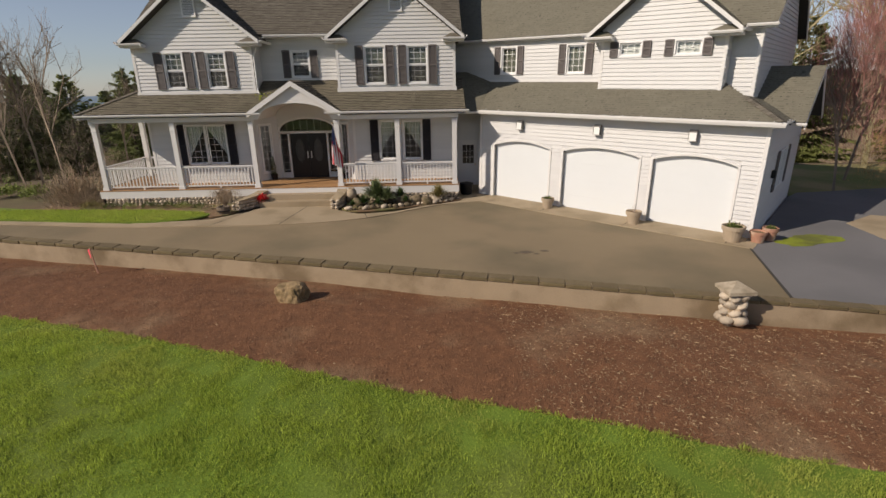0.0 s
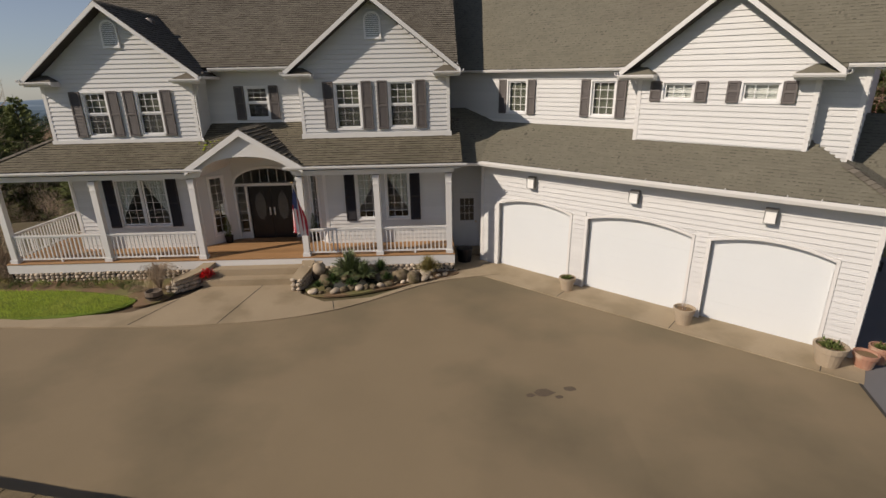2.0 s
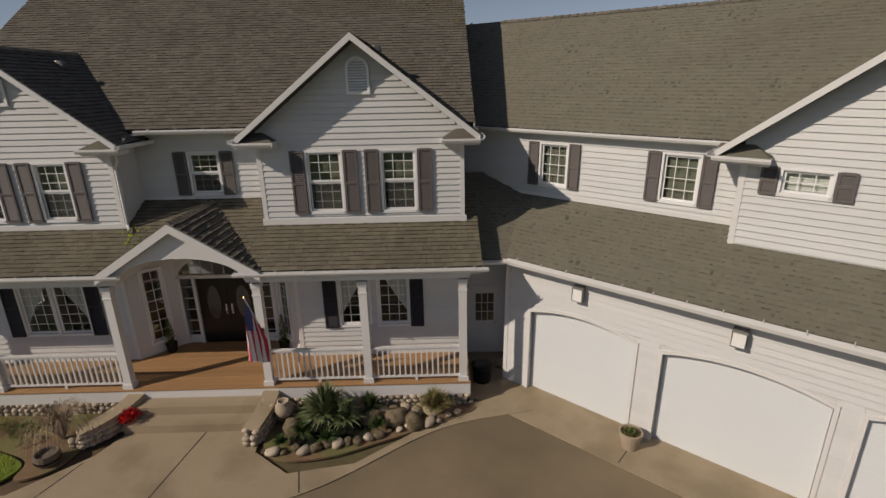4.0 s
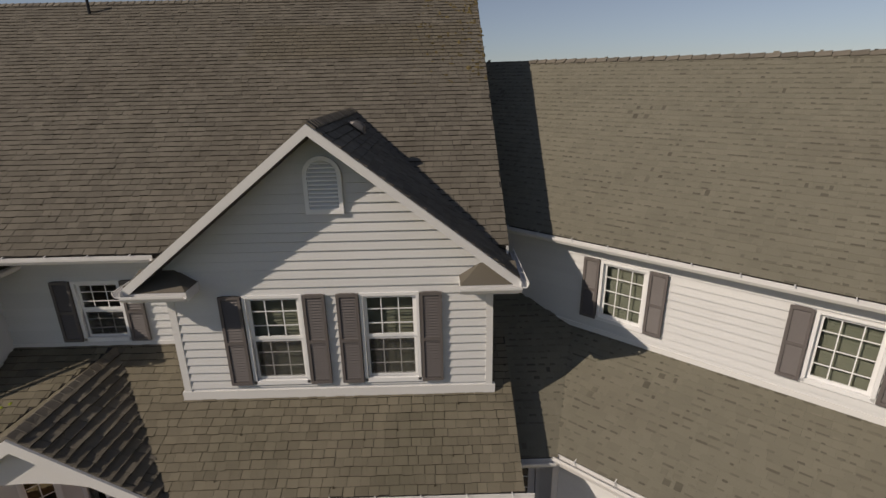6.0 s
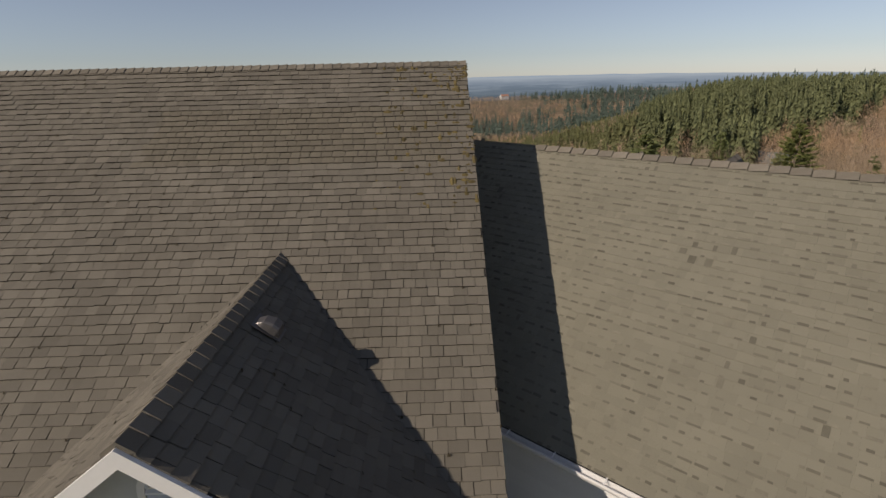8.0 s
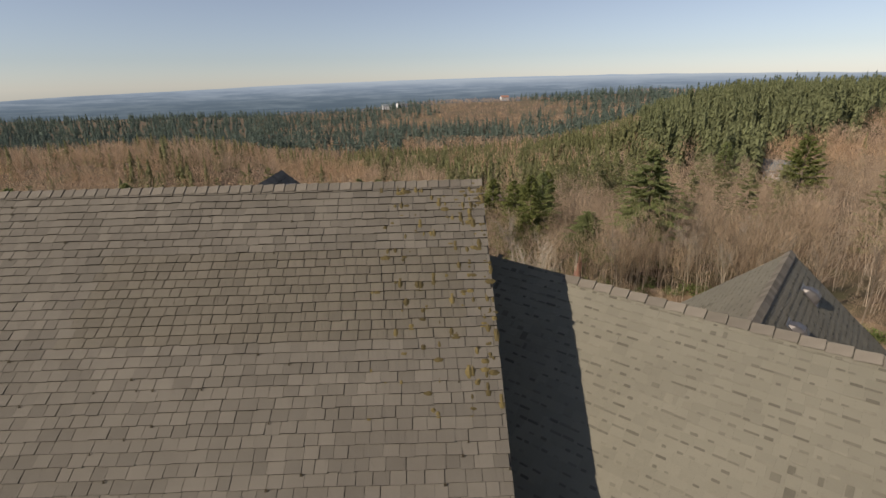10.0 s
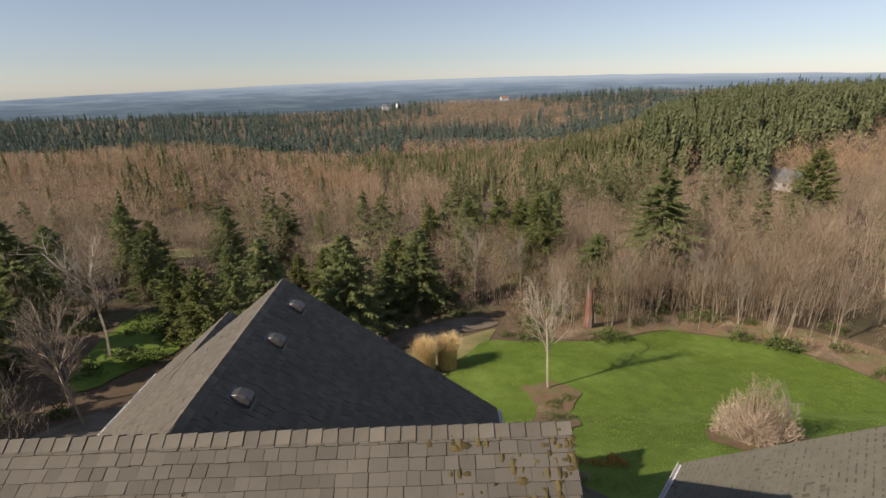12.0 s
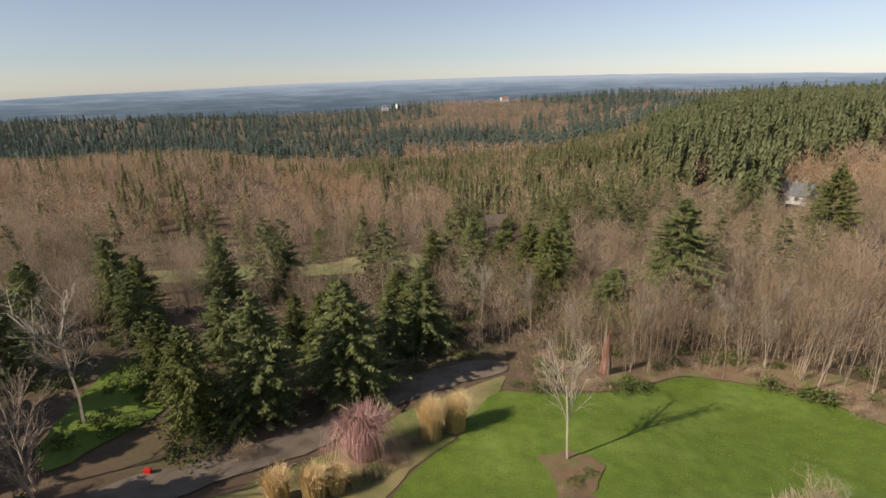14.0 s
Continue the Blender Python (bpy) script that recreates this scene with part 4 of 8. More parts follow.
def pz(y):
    return PZ + PS * (y - PE)


PXL = -15.38
roof("roof", [(PXL, PE, PZ), (-8.56, PE, PZ), (-6.73, 0.9, pz(0.9)), (-6.73, 1.05, pz(1.05)), (PXL + 2.6, 1.05, pz(1.05))], SHINGLE_P)
roof("roof", [(-4.9, PE, PZ), (0.33, PE, PZ), (0.33, 1.05, pz(1.05)), (-6.73, 1.05, pz(1.05)), (-6.73, 0.9, pz(0.9))], SHINGLE_P)
pl = roof("roof", [(PXL, 3.6, PZ), (PXL, PE, PZ), (PXL + 2.15, PE + 2.15, PZ + PS * 2.15), (PXL + 2.15, 3.6, PZ + PS * 2.15)], SHINGLE_P)
ridge_caps((PXL, PE, PZ + 0.01), (PXL + 2.1, PE + 2.1, PZ + PS * 2.1 + 0.01), pl, slope=0.3)
gutter((PXL, PE, PZ - 0.02), (-7.98, PE, PZ - 0.02), (0, -1, 0))
gutter((-5.4, PE, PZ - 0.02), (0.47, PE, PZ - 0.02), (0, -1, 0))
gutter((PXL, 3.6, PZ - 0.02), (PXL, PE, PZ - 0.02), (-1, 0, 0))
part("porch_beam", Shape().box(PXL + 0.4, -1.28, 3.45, -8.4, -1.1, 3.61), TRIM, house)
part("porch_beam", Shape().box(-5.1, -1.28, 3.45, 0.05, -1.1, 3.61), TRIM, house)
part("porch_beam", Shape().box(-15.1, -1.2, 3.4, -14.92, 3.4, 3.66), TRIM, house)
part("porch_ceiling", Shape().box(PXL + 0.02, PE + 0.02, 3.6, -8.5, Y1, 3.63), TRIM, house)
part("porch_ceiling", Shape().box(-5.0, PE + 0.02, 3.6, 0.3, Y1, 3.63), TRIM, house)
part("porch_ceiling", Shape().box(PXL + 0.02, Y1, 3.6, XL, 3.5, 3.63), TRIM, house)


def post(x, y):
    S = Shape()
    S.box(x - 0.095, y - 0.095, FL, x + 0.095, y + 0.095, 3.42)
    S.box(x - 0.125, y - 0.125, FL, x + 0.125, y + 0.125, FL + 0.12)
    S.box(x - 0.115, y - 0.115, 3.3, x + 0.115, y + 0.115, 3.42)
    S.box(x - 0.11, y - 0.11, 3.1, x + 0.11, y + 0.11, 3.14)
    part("porch_post", S, TRIM, house, "square white porch post")


POSTS = [-14.9, -11.72, -8.52, -5.0, -2.5, -0.12]
for x in POSTS:
    post(x, -1.18)
post(-14.9, 2.35)


def railing(a, b):
    a, b = Vector(a), Vector(b)
    d = (b - a).normalized()
    M = frame_at(a.x, a.y, 0, (d.x, d.y))
    n = (b - a).length
    r = part("railing", Shape().box(0, -0.045, FL + 0.9, n, 0.045, FL + 0.95).box(0, -0.025, FL + 0.86, n, 0.025, FL + 0.9), TRIM, house, "white porch railing with square balusters", matrix=M)
    part("bottom_rail", Shape().box(0, -0.025, FL + 0.09, n, 0.025, FL + 0.14), TRIM, r)
    k = int(n / 0.135)
    me = None
    for i in range(1, k):
        x = n * i / k
        if me is None:
            o = part("baluster", Shape().box(-0.019, -0.019, FL + 0.12, 0.019, 0.019, FL + 0.88), TRIM, r)
            me = o.data
        else:
            o = new("baluster", me)
            o.parent = r
        o.location = (x, 0, 0)
    part("foot_block", Shape().box(n / 2 - 0.03, -0.03, FL, n / 2 + 0.03, 0.03, FL + 0.09), TRIM, r)


railing((-14.9, -1.18, 0), (-11.8, -1.18, 0))
railing((-11.63, -1.18, 0), (-8.6, -1.18, 0))
railing((-4.9, -1.18, 0), (-2.58, -1.18, 0))
railing((-2.4, -1.18, 0), (-0.2, -1.18, 0))
railing((-15.0, 2.25, 0), (-15.0, -1.1, 0))
railing((-13.5, 2.35, 0), (-14.9, 2.35, 0))
# porch floor boards and rim
PF = [(-15.12, -1.3, 0.05, 1.15)]
pf = part("porch_floor", Shape().box(-15.1, -1.3, 0.3, 0.02, 1.1, FL - 0.03).box(-15.1, 1.1, 0.3, XL, 3.4, FL - 0.03), UNDERLAY, house, "brown wooden porch floor")
board_me = None
for i in range(17):
    y = -1.36 + i * 0.145
    o = part("floor_board", Shape().box(-15.15, y, FL - 0.03, 0.06, y + 0.14, FL), FLOORWOOD, pf)
for i in range(16):
    y = 1.105 + i * 0.145
    part("floor_board", Shape().box(-15.15, y, FL - 0.03, XL, y + 0.14, FL), FLOORWOOD, pf)
part("rim_board", Shape().box(-15.15, -1.345, 0.34, -8.55, -1.3, FL - 0.035), TRIM, house)
part("rim_board", Shape().box(-5.0, -1.345, 0.34, 0.05, -1.3, FL - 0.035), TRIM, house)
part("rim_board", Shape().box(-8.55, -1.345, 0.34, -5.0, -1.3, FL - 0.035), TRIM, house)
part("rim_board", Shape().box(-15.19, -1.3, 0.34, -15.15, 3.4, FL - 0.035), TRIM, house)
# entry pediment with an arched soffit
EX, EH, EY, EPZ, EEZ = -6.65, 1.88, -1.5, 4.97, 3.78
e1 = roof("roof", [(EX - EH, 0.9, EEZ), (EX - EH, EY, EEZ), (EX, EY, EPZ), (EX, 0.9, EPZ)], SHINGLE_P, expo=0.15)
roof("roof", [(EX + EH, EY, EEZ), (EX + EH, 0.9, EEZ), (EX, 0.9, EPZ), (EX, EY, EPZ)], SHINGLE, expo=0.16, lift=2.4)
ridge_caps((EX, EY, EPZ), (EX, 0.9, EPZ), e1, slope=0.62)
for sg in (-1, 1):
    rake((EX + sg * EH, EY - 0.04, EEZ), (EX, EY - 0.04, EPZ), None, 0.2, 0.04)
S = Shape()
k = 16
aw = 1.5
for i in range(k):
    x0, x1 = EX - aw + 2 * aw * i / k, EX - aw + 2 * aw * (i + 1) / k
    lo0, lo1 = [3.5 + 0.62 * math.sqrt(max(0, 1 - ((x - EX) / aw) ** 2)) for x in (x0, x1)]
    up0, up1 = [EPZ - 0.1 - abs(x - EX) * (EPZ - EEZ) / EH for x in (x0, x1)]
    S.prism([(x0, EY + 0.12, lo0), (x1, EY + 0.12, lo1), (x1, EY + 0.12, up1), (x0, EY + 0.12, up0)], (0, 2.45, 0))
S.prism([(EX - EH + 0.1, EY + 0.12, 3.5), (EX - aw, EY + 0.12, 3.5), (EX - aw, EY + 0.12, 3.92), (EX - EH + 0.1, EY + 0.12, 3.72)], (0, 2.45, 0))
S.prism([(EX + aw, EY + 0.12, 3.5), (EX + EH - 0.1, EY + 0.12, 3.5), (EX + EH - 0.1, EY + 0.12, 3.72), (EX + aw, EY + 0.12, 3.92)], (0, 2.45, 0))
part("entry_vault", S.weld(), TRIM, house, "white arched porch entry vault")

S = Shape()
for k in range(16):
    x, y, r = -8.2 + RM.uniform(-0.35, 0.3), -0.36 + RM.uniform(-0.3, 0.35), RM.uniform(0.02, 0.06)
    c = Vector((x, y, pz(y) + 0.02))
    S.poly([c + Vector((r * math.cos(a * 1.047), r * math.sin(a * 1.047), PS * r * math.sin(a * 1.047))) for a in range(6)] + [c + Vector((0, 0, r * 0.6))], [(a, (a + 1) % 6, 6) for a in range(6)])
tagged(part("moss_patch", S, MOSS, e1), "yellow-green moss beside the entry gable", kind="stuff")

# breezeway between house and garage ---------------------------------------
BW = at((0, 1.0, 0))
wall("wall", BW, 0.0, 2.1, 0.0, 4.3, [(0.22, 0.2, 0.8, 2.0)], boards=False, label="white wall beside the garage")
sd = part("side_door", Shape().box(0.22, 0.05, 0.2, 1.02, 0.09, 2.2), TRIM, house, "white side door with a divided glass light", matrix=BW)
part("door_casing", Shape().box(0.14, -0.03, 0.2, 0.22, 0.05, 2.28).box(1.02, -0.03, 0.2, 1.1, 0.05, 2.28).box(0.22, -0.03, 2.2, 1.02, 0.05, 2.28), TRIM, sd)
part("pane", Shape().box(0.36, 0.04, 1.2, 0.88, 0.049, 2.05), GLASS_DARK, sd)
part("glazing_bars", Shape().box(0.53, 0.032, 1.2, 0.545, 0.04, 2.05).box(0.7, 0.032, 1.2, 0.715, 0.04, 2.05).box(0.36, 0.032, 1.48, 0.88, 0.04, 1.495).box(0.36, 0.032, 1.76, 0.88, 0.04, 1.775), TRIM, sd)
part("door_handle", Shape().lathe([(0.0, -0.03), (0.03, -0.02), (0.03, 0.02), (0.0, 0.03)], 8, (0.95, 0.02, 1.15)), BRASS, sd)
part("side_step", Shape().box(0.05, 0.55, -0.05, 1.3, 1.0, 0.18), CONCRETE, house, "concrete door step")
roof("roof", [(0.0, -0.62, 3.66), (0.95, -0.62, 3.66), (4.2, 2.6, 3.66 + 0.5 * 3.22), (0.0, 2.6, 3.66 + 0.5 * 3.22)], SHINGLE_G)
gutter((0.34, -0.62, 3.64), (0.95, -0.62, 3.64), (0, -1, 0))

# garage wing ----------------------------------------------------------------
DOORS = [(1.62, 2.66), (4.88, 2.98), (8.34, 2.66)]
GW = GM @ at((0, 0.64, 0))
wall("wall", GW, 0.84, 11.72, -0.15, 3.7, [(s, -0.15, w, 2.6) for s, w in DOORS], label="white lapped siding garage wall", margin=0.08)
corner_board(GW, 0.89, -0.15, 3.58)
corner_board(GW, 11.67, -0.15, 3.58)
for s, w in DOORS:
    c, hwid, spring = s + w / 2, w / 2, 2.25
    arc = [(c - hwid + w * i / 16, spring + 0.22 * (1 - ((i - 8) / 8.0) ** 2)) for i in range(17)]
    S = Shape()
    for i in range(16):
        (xa, za), (xb, zb) = arc[i], arc[i + 1]
        S.prism([(xa, -0.012, za + 0.07), (xb, -0.012, zb + 0.07), (xb, -0.012, 2.56), (xa, -0.012, 2.56)], (0, 0.15, 0))
    sp = part("arch_panel", S, WHITE, house, "white arched panel over a garage door", matrix=GW)
    S = Shape()
    for i in range(16):
        (xa, za), (xb, zb) = arc[i], arc[i + 1]
        S.prism([(xa, -0.05, za), (xb, -0.05, zb), (xb, -0.05, zb + 0.08), (xa, -0.05, za + 0.08)], (0, 0.2, 0))
    S.box(s - 0.08, -0.05, -0.12, s, 0.15, spring + 0.08).box(s + w, -0.05, -0.12, s + w + 0.08, 0.15, spring + 0.08)
    part("door_casing", S, TRIM, sp)
    gd = part("garage_door", Shape().box(s, 0.16, -0.14, s + w, 0.2, 2.5), DOORWHITE, house, "white sectional garage door under an arch", matrix=GW)
    for i in range(4):
        z0 = -0.14 + i * 0.65
        part("door_panel", Shape().box(s + 0.01, 0.135, z0, s + w - 0.01, 0.16, z0 + 0.6488), DOORWHITE, gd)


def wall_lamp(u):
    S = Shape().box(u - 0.11, -0.085, 2.97, u + 0.11, -0.036, 3.31)
    lamp = part("wall_lamp", S, BLACKMETAL, house, "boxy frosted wall lamp over a garage door", matrix=GW)
    part("lamp_glass", Shape().prism([(u - 0.115, -0.21, 2.98), (u + 0.115, -0.21, 2.98), (u + 0.115, -0.19, 3.27), (u - 0.115, -0.19, 3.27)], (0, 0.13, 0)), FROST, lamp)
    part("lamp_cap", Shape().prism([(u - 0.135, -0.215, 3.27), (u - 0.135, -0.05, 3.27), (u - 0.135, -0.05, 3.34), (u - 0.135, -0.19, 3.29)], (0.27, 0, 0)), HOOD, lamp)
    for e in (-0.13, 0.117):
        part("lamp_side", Shape().box(u + e, -0.213, 2.98, u + e + 0.013, -0.05, 3.272), HOOD, lamp)
    part("lamp_base", Shape().box(u - 0.13, -0.218, 2.963, u + 0.13, -0.05, 2.98), HOOD, lamp)


for u in (2.9, 6.23, 9.55):
    wall_lamp(u)


def gw(u, m, z):
    return GM @ Vector((u, m, z))


GS = 0.507
SZ = 3.71


def sz(m):
    return SZ + GS * (m - 0.24)


roof("roof", [gw(0.4, 0.24, SZ), gw(12.0, 0.24, SZ), gw(9.77, 2.47, sz(2.47)), gw(-2.5, 2.47, sz(2.47))], SHINGLE_G)
sk = roof("roof", [gw(12.0, 0.24, SZ), gw(12.0, 4.6, SZ), gw(10.7, 4.6, SZ + GS * 1.3), gw(10.7, 1.54, SZ + GS * 1.3)], SHINGLE_G)
ridge_caps(gw(12.0, 0.24, SZ + 0.01), gw(10.7, 1.54, SZ + GS * 1.3 + 0.01), sk, slope=0.3)
gdir = GM.to_3x3()
gutter(gw(1.05, 0.24, SZ - 0.01), gw(12.1, 0.24, SZ - 0.01), gdir @ Vector((0, -1, 0)), h=0.14)
gutter(gw(12.0, 0.12, SZ - 0.01), gw(12.0, 1.9, SZ - 0.01), gdir @ Vector((1, 0, 0)))
part("garage_soffit", Shape().box(0.9, 0.26, 3.52, 11.95, 0.7, 3.55), TRIM, house, matrix=GM)
UW = GM @ at((0, 2.43, 0))
GWIN = [(0.665, 5.18, 0.76, 1.06), (3.855, 5.18, 0.76, 1.05)]
wall("wall", UW, -2.6, 5.5, 4.7, 6.6, GWIN, margin=0.06, label="white lapped siding upper garage wall")
wall("wall", UW, 9.85, 10.75, 4.1, 6.6, label="white lapped siding upper garage wall")
for w in GWIN:
    shuttered(UW, *w, SHUTTER, 0.3, cover="blind", style="grid")
part("skirt_board", Shape().box(-2.0, -0.04, 4.82, 5.5, 0.02, 4.92), TRIM, house, matrix=UW)
corner_board(UW, 10.7, 4.2, 6.5)
GG = GM @ at((0, 1.93, 0))
GGW = [(6.23, 5.745, 0.78, 0.44), (8.215, 5.745, 0.83, 0.44)]
wall("wall", GG, 5.5, 9.85, 4.45, 6.71, GGW, (7.67, 8.4), margin=0.06, label="white lapped siding garage gable wall")
for w in GGW:
    shuttered(GG, *w, SHUTTER, 0.3, cover="pale", style="grid")
for s in (5.55, 9.8):
    corner_board(GG, s, 4.45, 6.4)
part("skirt_board", Shape().box(5.45, -0.04, 4.42, 9.9, 0.02, 4.5), TRIM, house, matrix=GG)
wall("wall", GM @ frame_at(9.85, 1.93, 0, (0, 1)), 0.0, 0.6, 4.4, 6.5, label="white siding return wall")
wall("wall", GM @ frame_at(5.5, 2.53, 0, (0, -1)), 0.0, 0.6, 4.4, 6.5, label="white siding return wall")
GE, GZ, GSL, GRM = 2.2, 6.64, 0.76, 6.36
GRZ = GZ + GSL * (GRM - GE)
gfront = roof("roof", [gw(-5.2, GE, GZ), gw(11.1, GE, GZ), gw(11.1, GRM, GRZ), gw(-5.2, GRM, GRZ)], SHINGLE_G)
roof("roof", [gw(11.1, 2 * GRM - GE, GZ), gw(-3.4, 2 * GRM - GE, GZ), gw(-3.4, GRM, GRZ), gw(11.1, GRM, GRZ)], SHINGLE_G)
ridge_caps(gw(11.1, GRM, GRZ), gw(-3.6, GRM, GRZ), gfront, step=0.27, slope=GSL)
gutter(gw(-1.6, GE, GZ - 0.02), gw(5.2, GE, GZ - 0.02), gdir @ Vector((0, -1, 0)))
gutter(gw(10.1, GE, GZ - 0.02), gw(11.15, GE, GZ - 0.02), gdir @ Vector((0, -1, 0)))
part("garage_soffit", Shape().box(-1.4, GE + 0.02, GZ - 0.16, 11.05, 2.45, GZ - 0.13), TRIM, house, matrix=GM)
gable_front(GM @ at((0, 1.93, 0)), 7.67, 2.62, -0.43, 6.5, 8.55, 2.5, SHINGLE_G, 2.17)
for m_ in (GE, 2 * GRM - GE):
    part("rake_board", Shape().prism([(11.07, m_, GZ - 0.01), (11.07, GRM, GRZ - 0.01), (11.07, GRM, GRZ - 0.2), (11.07, m_, GZ - 0.2)], (0.035, 0, 0)), TRIM, house, matrix=GM)
SWF = GM @ frame_at(10.75, 2.43, 0, (0, 1))
wall("wall", SWF, 0.0, 7.8, 3.9, 6.5, peak=(3.92, 9.5), label="white lapped siding garage end wall")
# low side part with its own gable roof
SIDE = GM @ frame_at(11.72, 0.68, 0, (0, 1))
wall("wall", SIDE, 0.0, 8.2, -0.15, 3.55, [(2.6, 1.2, 0.9, 1.3), (3.7, 1.2, 0.9, 1.3)], label="white lapped siding garage side wall", margin=0.06)
window(SIDE, 2.6, 1.2, 0.9, 1.3, style="grid")
window(SIDE, 3.7, 1.2, 0.9, 1.3, style="grid")
shutter(SIDE, 2.15, 1.15, 0.36, 1.4, SHUTTER)
shutter(SIDE, 4.7, 1.15, 0.36, 1.4, SHUTTER)
part("wall_lamp", Shape().box(1.5, -0.16, 1.75, 1.68, -0.03, 2.0), BLACKMETAL, house, "black box wall lamp", matrix=SIDE)
LRM, LRZ = 4.9, 5.35
roof("roof", [gw(10.7, 1.9, 3.62), gw(12.42, 1.9, 3.62), gw(12.42, LRM, LRZ), gw(10.7, LRM, LRZ)], SHINGLE_G)
roof("roof", [gw(12.42, 7.9, 3.62), gw(10.7, 7.9, 3.62), gw(10.7, LRM, LRZ), gw(12.42, LRM, LRZ)], SHINGLE_G)
for m_ in (1.9, 7.9):
    part("rake_board", Shape().prism([(12.39, m_, 3.61), (12.39, LRM, LRZ - 0.01), (12.39, LRM, LRZ - 0.22), (12.39, m_, 3.4)], (0.035, 0, 0)), TRIM, house, matrix=GM)
gutter(gw(12.05, 1.9, 3.6), gw(12.46, 1.9, 3.6), gdir @ Vector((0, -1, 0)))
part("gable_infill", Shape().prism([(11.74, 2.2, 3.5), (11.74, 7.6, 3.5), (11.74, LRM, LRZ - 0.15)], (0.1, 0, 0)), WHITE, house, matrix=GM)
# garage rear wing
GRW = -0.94
g1 = roof("roof", [gw(GRW - 3.75, 5.6, 5.62), gw(GRW - 3.75, 12.9, 5.62), gw(GRW, 12.4, 9.1), gw(GRW, 5.6, 9.1)], SHINGLE_G)
roof("roof", [gw(GRW + 3.75, 12.9, 5.62), gw(GRW + 3.75, 5.6, 5.62), gw(GRW, 5.6, 9.1), gw(GRW, 12.4, 9.1)], SHINGLE_G)
ridge_caps(gw(GRW, 12.4, 9.1), gw(GRW, 6.9, 9.1), g1, slope=0.9)
gutter(gw(GRW - 3.75, 12.9, 5.6), gw(GRW - 3.75, 9.0, 5.6), gdir @ Vector((-1, 0, 0)))
wall("wall", GM @ frame_at(GRW + 3.4, 12.2, 0, (-1, 0)), 0.0, 6.8, -3.0, 5.6, peak=(3.4, 8.9), boards=False, label="white siding rear gable wall")
wall("wall", GM @ frame_at(10.75, 10.2, 0, (-1, 0)), 0.0, 14.0, -3.0, 6.5, boards=False, label="white siding rear garage wall")
wall("wall", GM @ frame_at(GRW - 3.4, 12.2, 0, (0, -1)), 0.0, 5.0, -3.0, 5.6, boards=False, label="white siding side wall")
gn2 = (GM.to_3x3() @ Vector((3.48, 0, 3.75))).normalized()
gd2 = GM.to_3x3() @ Vector((3.75, 0, -3.48))
for m_ in (11.2, 9.2):
    roof_vent(gw(GRW + 0.55, m_, 9.1 - 0.55 * 0.928) + gn2 * 0.02, gn2, gd2)

# ---- ground ----
def smooth(a, b, v):
    """Soft step from a to b, either way round."""
    t = max(0.0, min(1.0, (v - a) / (b - a)))
    return t * t * (3 - 2 * t)


PROFILE = [(-4000, -2.0), (-60, -1.0), (-17, -0.3), (-16, -0.06), (8, -0.06), (14, -1.8), (22, -3.8), (28, -6.2), (34, -8.7), (45, -10.0), (60, -12.0), (100, -17.0), (150, -24.0), (300, -38.0), (600, -55.0), (1500, -72.0), (1900, -120.0), (4300, -420.0), (6000, -500.0)]


def profile(y):
    for (a, za), (b, zb) in zip(PROFILE, PROFILE[1:]):
        if y <= b:
            f = (y - a) / (b - a)
            return za + (zb - za) * f
    return PROFILE[-1][1]


def land(x, y):
    """Height of the ground."""
    z = profile(y)
    far = smooth(18, 45, y)
    z += far * (3.6 * smooth(-8, -30, x) * (1 - smooth(60, 110, y)) - 1.6 * smooth(8, 30, x) * (1 - smooth(50, 90, y)))
    if y > 60:
        # the wooded hill that climbs on one side
        z += smooth(60, 240, y) * smooth(0.12, 0.62, x / y) * (0.105 * min(y, 330))
        z += smooth(130, 210, y) * smooth(-0.1, -0.5, x / y) * 11.0 * (1 - smooth(230, 420, y))
        z += smooth(500, 1300, y) * (1 - smooth(1300, 2200, y)) * smooth(-0.22, 0.05, x / y) * (1 - smooth(0.3, 0.6, x / y)) * 26
        z += 2.5 * noise.noise(Vector((x * 0.012, y * 0.012, 0.3))) * smooth(80, 200, y)
    if x > 0 and y < 12:
        z += 1.15 * court(x, y) * smooth(12, 6, y) - 0.03 * smooth(1, 5, x) * smooth(12, 6, y)
    if x < -16 and y < 18:
        z += -0.12 * smooth(-16, -40, x) * 8
    return z


def axis(near, far, step, grow):
    out, v, s = [0.0], 0.0, step
    while v < far:
        if v > near:
            s *= grow
        v += s
        out.append(v)
    return out


ax = axis(40, 4600, 2.0, 1.13)
xs = sorted({-a for a in ax} | set(ax))
ys = sorted({-a for a in axis(30, 4600, 2.5, 1.35)} | set(axis(70, 4600, 2.0, 1.1)))
S = Shape()
S.v = [(x, y, land(x, y)) for y in ys for x in xs]
nx = len(xs)
S.f = [(j * nx + i, j * nx + i + 1, (j + 1) * nx + i + 1, (j + 1) * nx + i) for j in range(len(ys) - 1) for i in range(nx - 1)]
ground = put("ground", S, FORESTFLOOR, smooth=True)
tagged(ground, "hillside ground of brown undergrowth and leaf litter", "ground", kind="structure")


